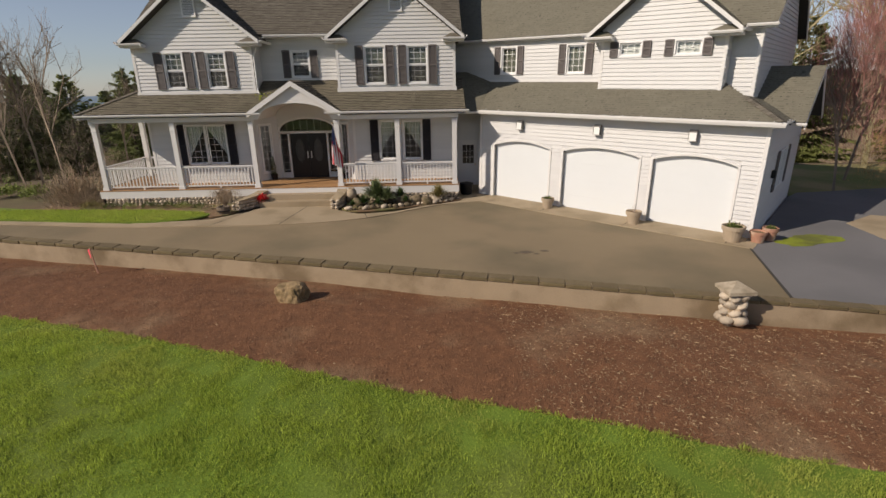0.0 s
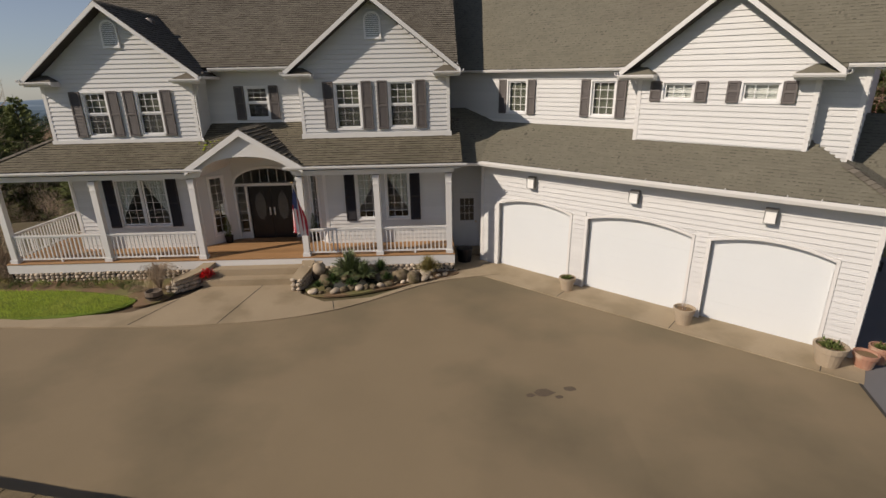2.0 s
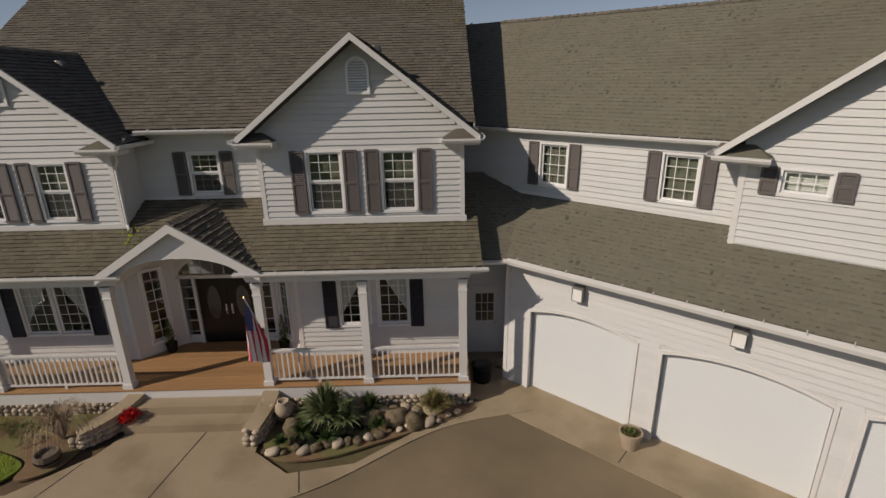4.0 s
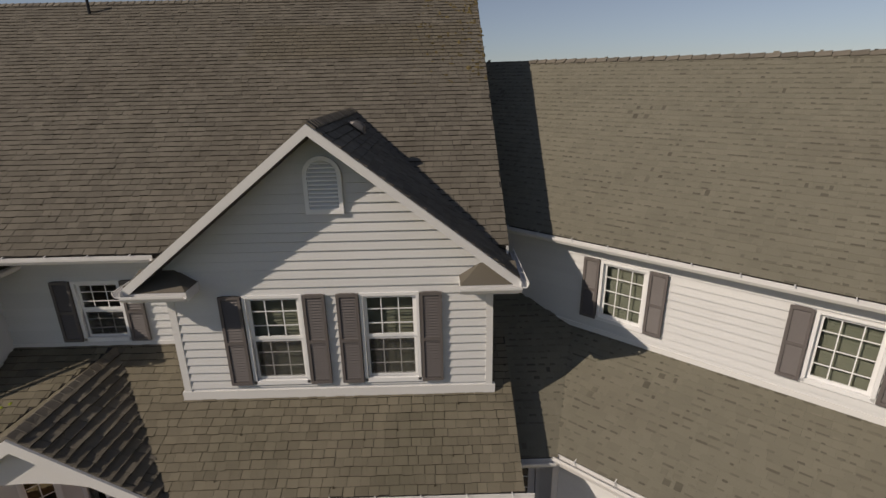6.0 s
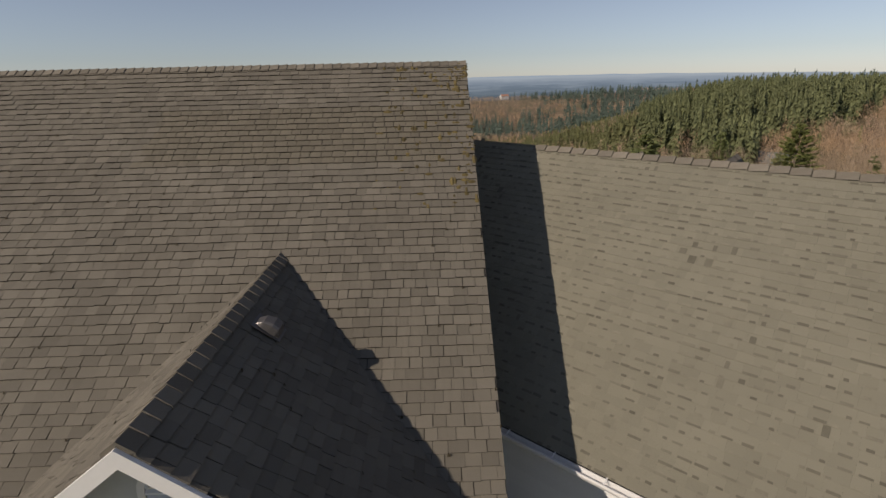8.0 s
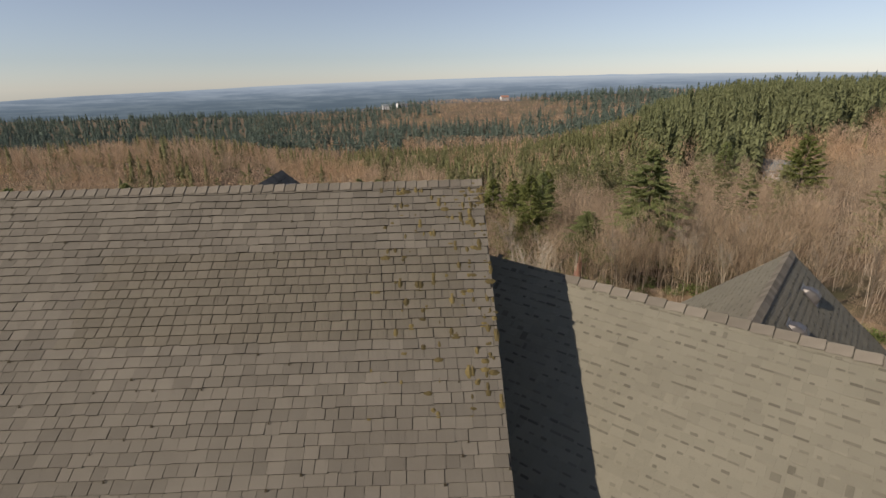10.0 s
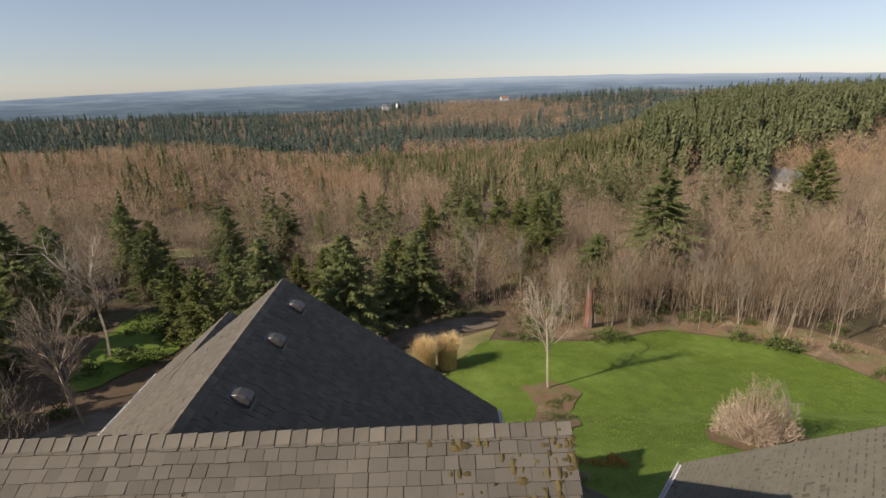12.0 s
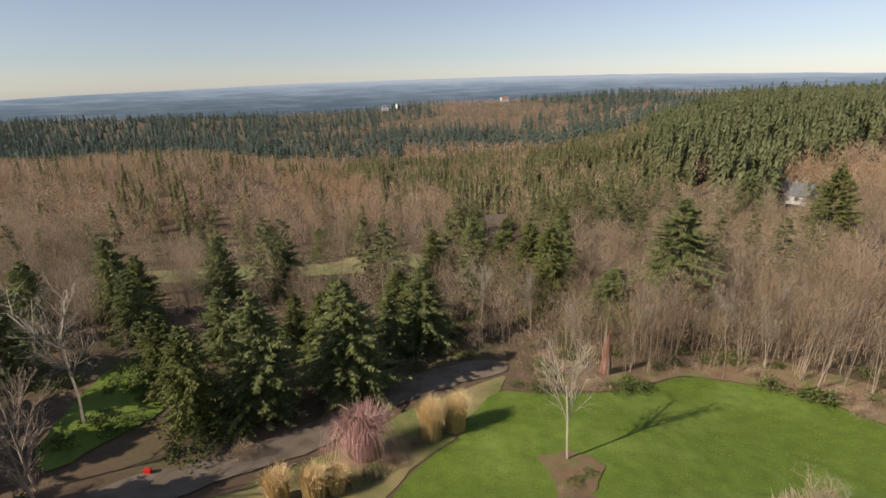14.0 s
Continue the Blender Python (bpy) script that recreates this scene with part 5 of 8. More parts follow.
def sheet(name, outline, z, mat, label, cat, thick=0.05, kind="structure"):
    """A slab with a free outline, level but where the court sinks."""
    if not any(abs(court(x, y)) > 1e-4 for x, y in outline):
        return tagged(put(name, Shape().prism([(x, y, z) for x, y in outline], (0, 0, -thick)), mat), label, cat, kind=kind)
    bm = bmesh.new()
    bm.faces.new([bm.verts.new((x, y, z)) for x, y in outline])
    for k in range(9):
        bmesh.ops.bisect_plane(bm, geom=bm.verts[:] + bm.edges[:] + bm.faces[:], plane_co=(k * 0.5 - 0.5 if k < 8 else 9, 0, 0), plane_no=(1, 0, 0))
    for k in (0.0, 2, 4, 6, 8, 10, 11.5, 13.0):
        bmesh.ops.bisect_plane(bm, geom=bm.verts[:] + bm.edges[:] + bm.faces[:], plane_co=(0.7524 * k, -0.6587 * k, 0), plane_no=(0.7524, -0.6587, 0))
    for v in bm.verts:
        v.co.z += court(v.co.x, v.co.y)
    bmesh.ops.recalc_face_normals(bm, faces=bm.faces[:])
    if bm.faces[:][0].normal.z < 0:
        bmesh.ops.reverse_faces(bm, faces=bm.faces[:])
    rim = bmesh.ops.extrude_edge_only(bm, edges=[e for e in bm.edges if e.is_boundary])
    for v in [g for g in rim["geom"] if isinstance(g, bmesh.types.BMVert)]:
        v.co.z -= thick
    me = bpy.data.meshes.new(name)
    bm.to_mesh(me)
    bm.free()
    me.materials.append(mat)
    return tagged(new(name, me), label, cat, kind=kind)


def curve_pts(ctrl, n=8):
    """Catmull-Rom through control points."""
    c = [Vector((p[0], p[1], 0)) for p in ctrl]
    c = [c[0] * 2 - c[1]] + c + [c[-1] * 2 - c[-2]]
    out = []
    for i in range(1, len(c) - 2):
        for k in range(n):
            t = k / n
            p = 0.5 * ((2 * c[i]) + (c[i + 1] - c[i - 1]) * t + (2 * c[i - 1] - 5 * c[i] + 4 * c[i + 1] - c[i + 2]) * t * t + (3 * c[i] - c[i - 1] - 3 * c[i + 1] + c[i + 2]) * t ** 3)
            out.append((p.x, p.y))
    out.append((c[-2].x, c[-2].y))
    return out


# driveway court, apron, side yard
WALLLINE = curve_pts([(-40, -5.0), (-24, -8.8), (-10.66, -11.75), (-7.9, -12.3), (-5.34, -12.82), (-2.96, -13.33), (-0.77, -13.84), (1.25, -14.26), (3.17, -14.6), (4.98, -14.91), (6.45, -15.14), (14, -16.4), (26, -19)], 6)
EDGE = curve_pts([(-40, -0.8), (-18, -3.9), (-12.4, -4.78), (-6.7, -4.92), (-3.6, -4.2), (-0.8, -2.3), (1.6, -1.6)], 8)
sheet("driveway", EDGE + [(8.75, -7.85), (6.3, -14.95)] + [q for q in WALLLINE[::-1] if q[0] < 6.3], -0.02, ASPHALT, "worn grey-brown asphalt driveway court", "driveway")
a0, a1 = gw(12.0, -0.55, 0), gw(0.9, -0.62, 0)
AP = [(a1.x - 0.1, a1.y), (a0.x, a0.y), tuple(gw(12.0, 0.9, 0))[:2], tuple(gw(0.85, 0.9, 0))[:2], (0.0, 1.2), (0.0, -1.3), (-0.3, -2.0)]
apron = sheet("apron", AP, 0.0, CONCRETE, "stained concrete apron before the garage doors", "apron", 0.06)
WALK = EDGE[2:] + [(1.3, -0.9), (0.0, -1.3), (-2.6, -3.35), (-4.0, -3.6), (-4.9, -2.9), (-5.0, -1.9), (-8.1, -1.9), (-8.5, -2.9), (-9.6, -4.0), (-12.4, -4.35), (-18, -3.5), (-34, -1.2)]
walkway = sheet("front_walk", WALK, 0.012, CONCRETE, "stained concrete front walk", "walkway", 0.06)
sheet("side_yard", [(8.76, -7.85), (6.32, -14.95), (26, -18.9), (60, -30), (60, 6), (15.5, -0.5), tuple(gw(11.8, 8.5, 0))[:2], tuple(gw(11.8, 0.0, 0))[:2]], -0.012, ASPHALT_B, "newer blue-grey asphalt side yard", "driveway")
# joints in the walk
for a, b in (((-6.7, -4.9), (-6.3, -2.1)), ((-9.2, -4.85), (-8.6, -3.1)), ((-3.6, -4.15), (-3.75, -3.55))):
    d = (Vector((*b, 0)) - Vector((*a, 0))).normalized()
    s = Vector((-d.y, d.x, 0)) * 0.012
    S = Shape().prism([Vector((*a, 0.0165)) - s, Vector((*a, 0.0165)) + s, Vector((*b, 0.0165)) + s, Vector((*b, 0.0165)) - s], (0, 0, -0.002))
    part("joint", S, UNDERLAY, walkway)
for u in (1.5, 4.6, 7.9, 11.2):
    part("joint", Shape().box(u, -0.55, 0.003, u + 0.02, 0.7, 0.0045, GM), UNDERLAY, apron)
sj = [(x, y, court(x, y) - 0.004) for x, y in ((8.73, -7.85), (8.79, -7.85), (6.36, -14.95), (6.28, -14.95))]
part("joint", Shape().prism(sj, (0, 0, -0.01)), UNDERLAY, apron)

# raised bed and lawn in front
def capz(x):
    """Top of the wall, which falls gently to one side."""
    return 1.36 - 0.03 * (max(-14, min(9, x)) + 1) - 0.02 * max(0, min(9, x) - 1)


def WALLY(x):
    """Line of the low wall."""
    for (xa, ya), (xb, yb) in zip(WALLLINE, WALLLINE[1:]):
        if x <= xb:
            return ya + (yb - ya) * (x - xa) / (xb - xa)
    return WALLLINE[-1][1]


def bedz(x, y):
    d = WALLY(x) - y
    return capz(x) - 0.36 - 0.11 * max(0.0, 1 - d / 1.4) + 0.05 * noise.noise(Vector((x * 0.5, y * 0.5, 0))) + 0.02 * noise.noise(Vector((x * 2.1, y * 2.1, 4)))


LEDGE = curve_pts([(-40, -8.5), (-20, -12.2), (-12, -14.1), (-8.06, -15.2), (-4.96, -16.09), (-2.35, -17.05), (-0.27, -17.65), (1.49, -18.2), (3.4, -18.7), (10, -20.6), (26, -25)], 6)


def strip(name, near, far, n, fz, mat, label, cat):
    """A sheet between two lines of equal count."""
    S = Shape()
    m = len(near)
    for i in range(m):
        for k in range(n + 1):
            f = k / n
            x, y = near[i][0] * (1 - f) + far[i][0] * f, near[i][1] * (1 - f) + far[i][1] * f
            S.v.append((x, y, fz(x, y)))
    S.f = [(i * (n + 1) + k, i * (n + 1) + k + 1, (i + 1) * (n + 1) + k + 1, (i + 1) * (n + 1) + k) for i in range(m - 1) for k in range(n)]
    ob = put(name, S, mat, smooth=True)
    return tagged(ob, label, cat, kind="structure")


def resample(line, n):
    P = [Vector((*p, 0)) for p in line]
    d = [0.0]
    for a, b in zip(P, P[1:]):
        d.append(d[-1] + (b - a).length)
    out, j = [], 0
    for i in range(n):
        t = d[-1] * i / (n - 1)
        while j < len(d) - 2 and d[j + 1] < t:
            j += 1
        f = (t - d[j]) / max(1e-6, d[j + 1] - d[j])
        q = P[j].lerp(P[j + 1], min(1, f))
        out.append((q.x, q.y))
    return out


wl = resample(WALLLINE, 160)
le = resample(LEDGE, 160)
strip("mulch_bed", wl, le, 16, bedz, MULCH, "raised bed of red-brown bark mulch", "mulch bed")
bk = [(x * 1.6, -70 + 0 * x) for x, y in le]
lawn = strip("front_lawn", [(x, y + 0.12) for x, y in le], bk, 40, lambda x, y: bedz(x, y) + 0.05 * smooth(0, -1, 0) + 0.035, LAWN, "thick green front lawn", "lawn")

# low wall along the bed: concrete body with a row of mossy cap blocks
S = Shape()
wv = [Vector((*p, 0)) for p in wl]
for a, b in zip(wv, wv[1:]):
    d = (b - a).normalized()
    s = Vector((d.y, -d.x, 0))
    S.prism([a + s * 0.02 + Vector((0, 0, -0.1)), b + s * 0.02 + Vector((0, 0, -0.1)), b + s * 0.02 + Vector((0, 0, capz(b.x) - 0.036)), a + s * 0.02 + Vector((0, 0, capz(a.x) - 0.036))], -s * 0.2)
rwall = put("retaining_wall", S, WALLCON)
tagged(rwall, "low tan concrete retaining wall with mossy cap blocks", "wall", kind="structure")

# ---- trees and rear garden ----
NR = np.random.RandomState(11)


def tri_mesh(name, V, F, mat, parent=None, matrix=None):
    """A mesh from arrays of vertices and triangles."""
    me = bpy.data.meshes.new(name)
    V, F = np.asarray(V, np.float32), np.asarray(F, np.int32)
    me.vertices.add(len(V))
    me.vertices.foreach_set("co", V.ravel())
    me.loops.add(len(F) * 3)
    me.loops.foreach_set("vertex_index", F.ravel())
    me.polygons.add(len(F))
    me.polygons.foreach_set("loop_start", np.arange(0, len(F) * 3, 3, dtype=np.int32))
    me.update(calc_edges=True)
    me.materials.append(mat)
    ob = new(name, me)
    if parent is not None:
        ob.parent = parent
    if matrix is not None:
        ob.matrix_basis = matrix
    return ob


def scatter(name, templates, places, mat, label, cat):
    """Many plants joined in one mesh. places: x, y, z, scale across, scale up, turn."""
    Vs, Fs, n = [], [], 0
    for k, (x, y, z, s, h, a) in enumerate(places):
        V, F = templates[k % len(templates)]
        c, d = math.cos(a), math.sin(a)
        W = np.empty_like(V)
        W[:, 0] = (V[:, 0] * c - V[:, 1] * d) * s + x
        W[:, 1] = (V[:, 0] * d + V[:, 1] * c) * s + y
        W[:, 2] = V[:, 2] * h + z
        Vs.append(W)
        Fs.append(F + n)
        n += len(V)
    return tagged(tri_mesh(name, np.concatenate(Vs), np.concatenate(Fs), mat), label, cat, kind="stuff")


def soup(P):
    """Loose triangles: P of shape (n, 3, 3)."""
    P = np.asarray(P, np.float32).reshape(-1, 3)
    return P, np.arange(len(P)).reshape(-1, 3)


def conifer_crown(seed, whorls=24, per=9, sprays=7, spread=0.24, skirt=0.04, droop=0.35, size=1.0, thin=1.0, taper=0.82):
    """Unit-height crown: whorls of uneven boughs, each a flat fan of side sprays that droops towards its tip."""
    R = np.random.RandomState(seed)
    nb = whorls * per
    f = np.clip((np.repeat(np.arange(whorls), per) + R.uniform(-0.9, 1.1, nb)) / whorls, 0.0, 0.985)
    a = R.uniform(0, 6.283, nb)
    lump = np.array([noise.noise(Vector((1.4 * math.cos(b), 1.4 * math.sin(b), g * 5.0 + seed))) for b, g in zip(a, f)])
    reach = (spread * (1 - f) ** taper * (1 + 0.4 * lump) + 0.012) * np.where(f < 0.1, 0.72 + 2.8 * f, 1.0)
    L = reach * R.uniform(0.55, 1.15, nb)
    rise = R.uniform(-0.12, 0.2, nb) + 0.45 * f
    k = np.repeat(np.arange(nb), sprays)
    n = len(k)
    q = R.uniform(0.08, 1.0, n) ** 0.62
    Lk, ak, fk = L[k], a[k], f[k]
    r = Lk * q
    z = skirt + (1 - skirt) * fk + rise[k] * r - droop * Lk * q * q + R.uniform(-0.006, 0.006, n)
    ca, sa = np.cos(ak), np.sin(ak)
    side = np.where(R.uniform(0, 1, n) < 0.5, -1, 1) * R.uniform(0.35, 1.15, n)
    b = ak + side
    shrink = 0.6 + 0.4 * (1 - fk)
    l = (0.035 * size + 0.28 * Lk * (1 - q)) * R.uniform(0.5, 1.2, n) * shrink
    w = 0.011 * thin * size * R.uniform(0.6, 1.5, n) * shrink
    hang = R.uniform(0.0, 0.55, n)
    tilt = R.uniform(-0.5, 0.5, n) * w
    x, y = r * ca, r * sa
    P = np.empty((n, 3, 3), np.float32)
    P[:, 0] = np.stack([x - w * ca, y - w * sa, z + tilt], 1)
    P[:, 1] = np.stack([x + w * ca, y + w * sa, z - tilt], 1)
    P[:, 2] = np.stack([x + l * np.cos(b), y + l * np.sin(b), z - hang * l], 1)
    top = [[(0.007 * math.cos(c), 0.007 * math.sin(c), 0.94), (0.007 * math.cos(c + 2), 0.007 * math.sin(c + 2), 0.94), (0, 0, 1.03)] for c in (0, 1.3, 2.6, 3.9, 5.2)]
    return soup(np.concatenate([P, np.array(top, np.float32)]))


def tiered_conifer(seed, whorls=12, per=9, spread=0.2, droop=0.5):
    """Unit-height conifer for the distance: close tiers of drooping boughs with a ragged outline."""
    R = np.random.RandomState(seed)
    T = []
    for i in range(whorls):
        f = i / whorls
        for k in range(per):
            a = (k + R.uniform(0, 1)) * 6.283 / per
            r = spread * (1 - f) ** 0.85 * R.uniform(0.6, 1.2) + 0.012
            z = 0.06 + 0.94 * f + R.uniform(-0.03, 0.03)
            w = max(0.012, r * R.uniform(0.32, 0.55))
            ca, sa = math.cos(a), math.sin(a)
            q = r * 0.15
            up = R.uniform(0.3, 0.9) / whorls
            T.append([(q * ca - w * sa, q * sa + w * ca, z + up), (q * ca + w * sa, q * sa - w * ca, z + up * R.uniform(0.4, 1.0)), (r * ca, r * sa, z - droop * r * R.uniform(0.4, 1.2))])
    for c in (0, 2.1, 4.2):
        T.append([(0.012 * math.cos(c), 0.012 * math.sin(c), 0.9), (0.012 * math.cos(c + 2), 0.012 * math.sin(c + 2), 0.9), (0, 0, 1.04)])
    return soup(T)


def bare_tree(seed, levels=4, trunk_r=0.012, split=2, spread=0.55, lean=0.5, first=0.3, twig=1.0, width=1.0):
    """Unit-height leafless tree as triangles: tapering three-sided limbs down to twigs."""
    R = random.Random(seed)
    thick, fine = [], []

    def limb(a, b, ra, rb, T):
        d = b - a
        if d.length < 1e-6:
            return
        u = d.orthogonal().normalized()
        w = d.normalized().cross(u)
        A = [a + (u * math.cos(k * 2.094) + w * math.sin(k * 2.094)) * ra for k in range(3)]
        B = [b + (u * math.cos(k * 2.094) + w * math.sin(k * 2.094)) * rb for k in range(3)]
        for k in range(3):
            j = (k + 1) % 3
            T.append([A[k], A[j], B[j]])
            T.append([A[k], B[j], B[k]])

    def grow(p, d, L, r, lev):
        n = 3 if lev < 2 else 2
        q = p
        for i in range(n):
            d2 = (d + Vector((R.uniform(-1, 1), R.uniform(-1, 1), R.uniform(-0.3, 0.6))) * 0.14).normalized()
            e = q + d2 * (L / n)
            limb(q, e, r * (1 - 0.28 * i / n), r * (1 - 0.28 * (i + 1) / n), thick if lev < 2 else fine)
            if lev < levels and (lev > 0 or i > 0):
                for _ in range(split if lev else split + 1):
                    ang = R.uniform(0, 2 * math.pi)
                    side = d2.orthogonal().normalized()
                    side = Matrix.Rotation(ang, 3, d2) @ side
                    nd = (d2 * R.uniform(0.5, 0.9) + side * spread * R.uniform(0.7, 1.5) + Vector((0, 0, lean * R.uniform(0, 0.7)))).normalized()
                    start = q.lerp(e, R.uniform(0.2, 1.0))
                    grow(start, nd, L * R.uniform(0.42, 0.68) * (twig if lev == levels - 1 else 1), r * 0.5, lev + 1)
            q, d = e, d2

    grow(Vector((0, 0, 0)), Vector((0, 0, 1)), 0.62, trunk_r * width, 0)
    return [soup([[tuple(v) for v in t] for t in T]) for T in (thick, fine)]


def brush(seed, n=70, spread=0.3, thin=0.007, low=0.0, fan=0.5, short=1.0):
    """Unit-height tuft of thin upright twigs."""
    R = np.random.RandomState(seed)
    T = []
    for k in range(n):
        a, r = R.uniform(0, 6.283), spread * R.uniform(0, 1) ** 0.6 * 0.5
        z0 = low + R.uniform(0, 0.55 if short == 1.0 else 0.8)
        b = a + R.uniform(-0.9, 0.9)
        L = R.uniform(0.18, 0.5) * (1.05 - z0 * 0.7) * short
        x, y = r * math.cos(a) * (0.4 + z0), r * math.sin(a) * (0.4 + z0)
        ox, oy = L * fan * math.cos(b), L * fan * math.sin(b)
        w = thin * R.uniform(0.6, 1.6)
        T.append([(x - w, y, z0), (x + w, y + w, z0), (x + ox, y + oy, min(1.0, z0 + L))])
    return soup(T)


def stems(seed, n=3):
    R = np.random.RandomState(seed)
    T = []
    for k in range(n):
        x, y = R.uniform(-0.06, 0.06, 2)
        tx, ty = x + R.uniform(-0.12, 0.12), y + R.uniform(-0.12, 0.12)
        w = R.uniform(0.0022, 0.0055)
        h = R.uniform(0.7, 0.98)
        T.append([(x - w, y, 0), (x + w, y, 0), (tx, ty, h)])
        T.append([(x, y - w, 0), (x, y + w, 0), (tx, ty, h)])
    return soup(T)


def alder(seed, n, thin, base=0.22, spread=0.3):
    """Unit-height leafless crown: a haze of short fine twigs that ascend and spread."""
    R = np.random.RandomState(seed)
    T = []
    lobes = [(R.uniform(0, 6.283), R.uniform(0.05, 0.2), R.uniform(0.45, 0.85)) for _ in range(6)]
    for k in range(n):
        if R.uniform() < 0.55:
            a0, r0, z0 = lobes[R.randint(6)]
            x, y, z = r0 * math.cos(a0) + R.normal(0, 0.065), r0 * math.sin(a0) + R.normal(0, 0.065), z0 + R.normal(0, 0.12)
        else:
            z = base + (1 - base) * R.uniform() ** 0.8
            a0, r0 = R.uniform(0, 6.283), spread * math.sin(min(1.0, (1.05 - z) * 1.5) * 1.57) * R.uniform() ** 0.6
            x, y = r0 * math.cos(a0), r0 * math.sin(a0)
        z = min(0.97, max(0.08, z))
        b = math.atan2(y, x) + R.normal(0, 0.9)
        L = R.uniform(0.05, 0.15)
        g = abs(R.normal(0.45, 0.35))
        w = thin * R.uniform(0.6, 1.5)
        c = R.uniform(0, 6.283)
        T.append([(x - w * math.cos(c), y - w * math.sin(c), z), (x + w * math.cos(c), y + w * math.sin(c), z), (x + L * g * math.cos(b), y + L * g * math.sin(b), z + L * R.uniform(0.5, 1.1))])
    return soup(T)


def mound(seed, n=500, flat=0.62, leaf=0.05, up=0.6, hollow=0.55, thin=0.35):
    """Unit-radius dome of small leaves or twigs."""
    R = np.random.RandomState(seed)
    T = []
    for k in range(n):
        d = R.normal(size=3)
        d /= np.linalg.norm(d)
        d[2] = abs(d[2])
        r = R.uniform(hollow, 1.0) * (0.85 + 0.2 * math.sin(3 * math.atan2(d[1], d[0]) + seed))
        p = d * r * np.array([1, 1, flat])
        o = (d + R.normal(size=3) * 0.7 + np.array([0, 0, up]))
        o /= np.linalg.norm(o)
        s = np.cross(o, R.normal(size=3))
        s /= np.linalg.norm(s) + 1e-6
        L = leaf * R.uniform(0.7, 1.6)
        T.append([p - s * leaf * thin, p + s * leaf * thin, p + o * L])
    return soup(T)


# --- near conifers, each a tree of its own
CROWNS = [conifer_crown(s, 30, 13, 54, spread=0.34, droop=0.16, size=0.82, thin=1.15, taper=0.72) for s in (1, 2, 3)] + [conifer_crown(7, 26, 12, 50, spread=0.37, droop=0.06, size=0.95, thin=1.15, taper=0.66)]
crown_me = {}


def conifer_tree(x, y, h, kind, mat, wide=1.0, bare=0.0, label="dark green conifer with drooping boughs"):
    z = land(x, y)
    t = empty("conifer_tree", label, "tree", (x, y, z - 0.1), group="conifers below the house")
    t.rotation_euler = (0, 0, (x * 7.3 + y) % 6.28)
    part("trunk", Shape().tube([(0, 0, 0), (0, 0, h * 0.5), (0, 0, h * 0.95)], [h * 0.018, h * 0.011, 0.02], 7), BARK, t)
    key = (kind, mat.name)
    if key not in crown_me:
        o = tri_mesh("crown", *CROWNS[kind], mat, t)
        crown_me[key] = o.data
    else:
        o = new("crown", crown_me[key])
        o.parent = t
    o.location = (0, 0, h * bare)
    o.scale = (h * wide, h * wide, h * (1 - bare))
    return t


for x, y, h, k, m_, w in ((-10.1, 48.5, 11.8, 0, NEEDLE, 1.25), (-16.5, 44.2, 11.2, 1, NEEDLE, 1.1), (-3.4, 59.5, 10.5, 2, NEEDLE, 1.25), (-20.7, 41.0, 8.6, 3, NEEDLE_Y, 1.0),
                          (-12.8, 52, 9.5, 2, NEEDLE_Y, 1.1), (-39.5, 63, 10.5, 0, NEEDLE, 1.0), (-36, 62, 8.5, 1, NEEDLE_Y, 1.0), (-47, 60, 8.5, 2, NEEDLE_Y, 1.1), (-30, 70, 9.5, 3, NEEDLE, 1.0),
                          (-23, 74, 9, 1, NEEDLE, 1.0), (-6.5, 66, 8.5, 3, NEEDLE_Y, 1.1), (12.8, 67.5, 13.5, 1, NEEDLE_Y, 0.95), (16.0, 75, 13.5, 2, NEEDLE, 0.9), (9.5, 84, 12, 0, NEEDLE_Y, 1.0),
                          (5.0, 92, 11, 3, NEEDLE, 1.0), (-2, 84, 10.5, 0, NEEDLE_Y, 1.0), (-14, 64, 7.5, 2, NEEDLE, 1.1), (70, 94, 17, 3, NEEDLE_Y, 1.0), (64, 110, 15, 1, NEEDLE, 1.0), (-33.5, 101, 9, 2, NEEDLE, 1.2), (-24.5, 137, 8.5, 0, NEEDLE, 1.1), (-26.2, 110, 7.0, 1, NEEDLE, 1.2), (-25, 45.5, 7.0, 1, NEEDLE_Y, 1.2), (-38, 38, 11, 0, NEEDLE, 1.1), (-36.5, 33, 9.5, 2, NEEDLE_Y, 1.1), (-40, 46, 11, 1, NEEDLE, 1.2), (-31, 28, 8, 3, NEEDLE, 1.2),
                          # added beyond the rear view to cast shade: (-36, 25), (-40, 30), (-34.5, 21)
                          (-7.0, 56.5, 8.5, 1, NEEDLE, 1.05), (-22.5, 52.0, 8.0, 0, NEEDLE, 1.1), (-36, 25, 10, 0, NEEDLE, 1.2), (-40, 30, 11, 2, NEEDLE, 1.2), (-34.5, 21, 9, 1, NEEDLE, 1.2), (-43.0, 55.0, 9.0, 3, NEEDLE, 1.0), (-33.5, 56.0, 8.0, 2, NEEDLE, 1.1), (12.2, 78, 12.0, 3, NEEDLE_Y, 0.9), (20.5, 92, 12.5, 1, NEEDLE_Y, 0.95), (-17.0, 57.0, 7.0, 1, NEEDLE_Y, 1.0)):
    conifer_tree(x, y, h, k, m_, w)
conifer_tree(29.0, 66.5, 17.5, 0, NEEDLE, 0.95, 0.3, "tall green conifer with a bare lower trunk")
conifer_tree(19.3, 62.0, 9.5, 1, NEEDLE, 1.3, 0.35, "ragged dark conifer over a broken trunk")

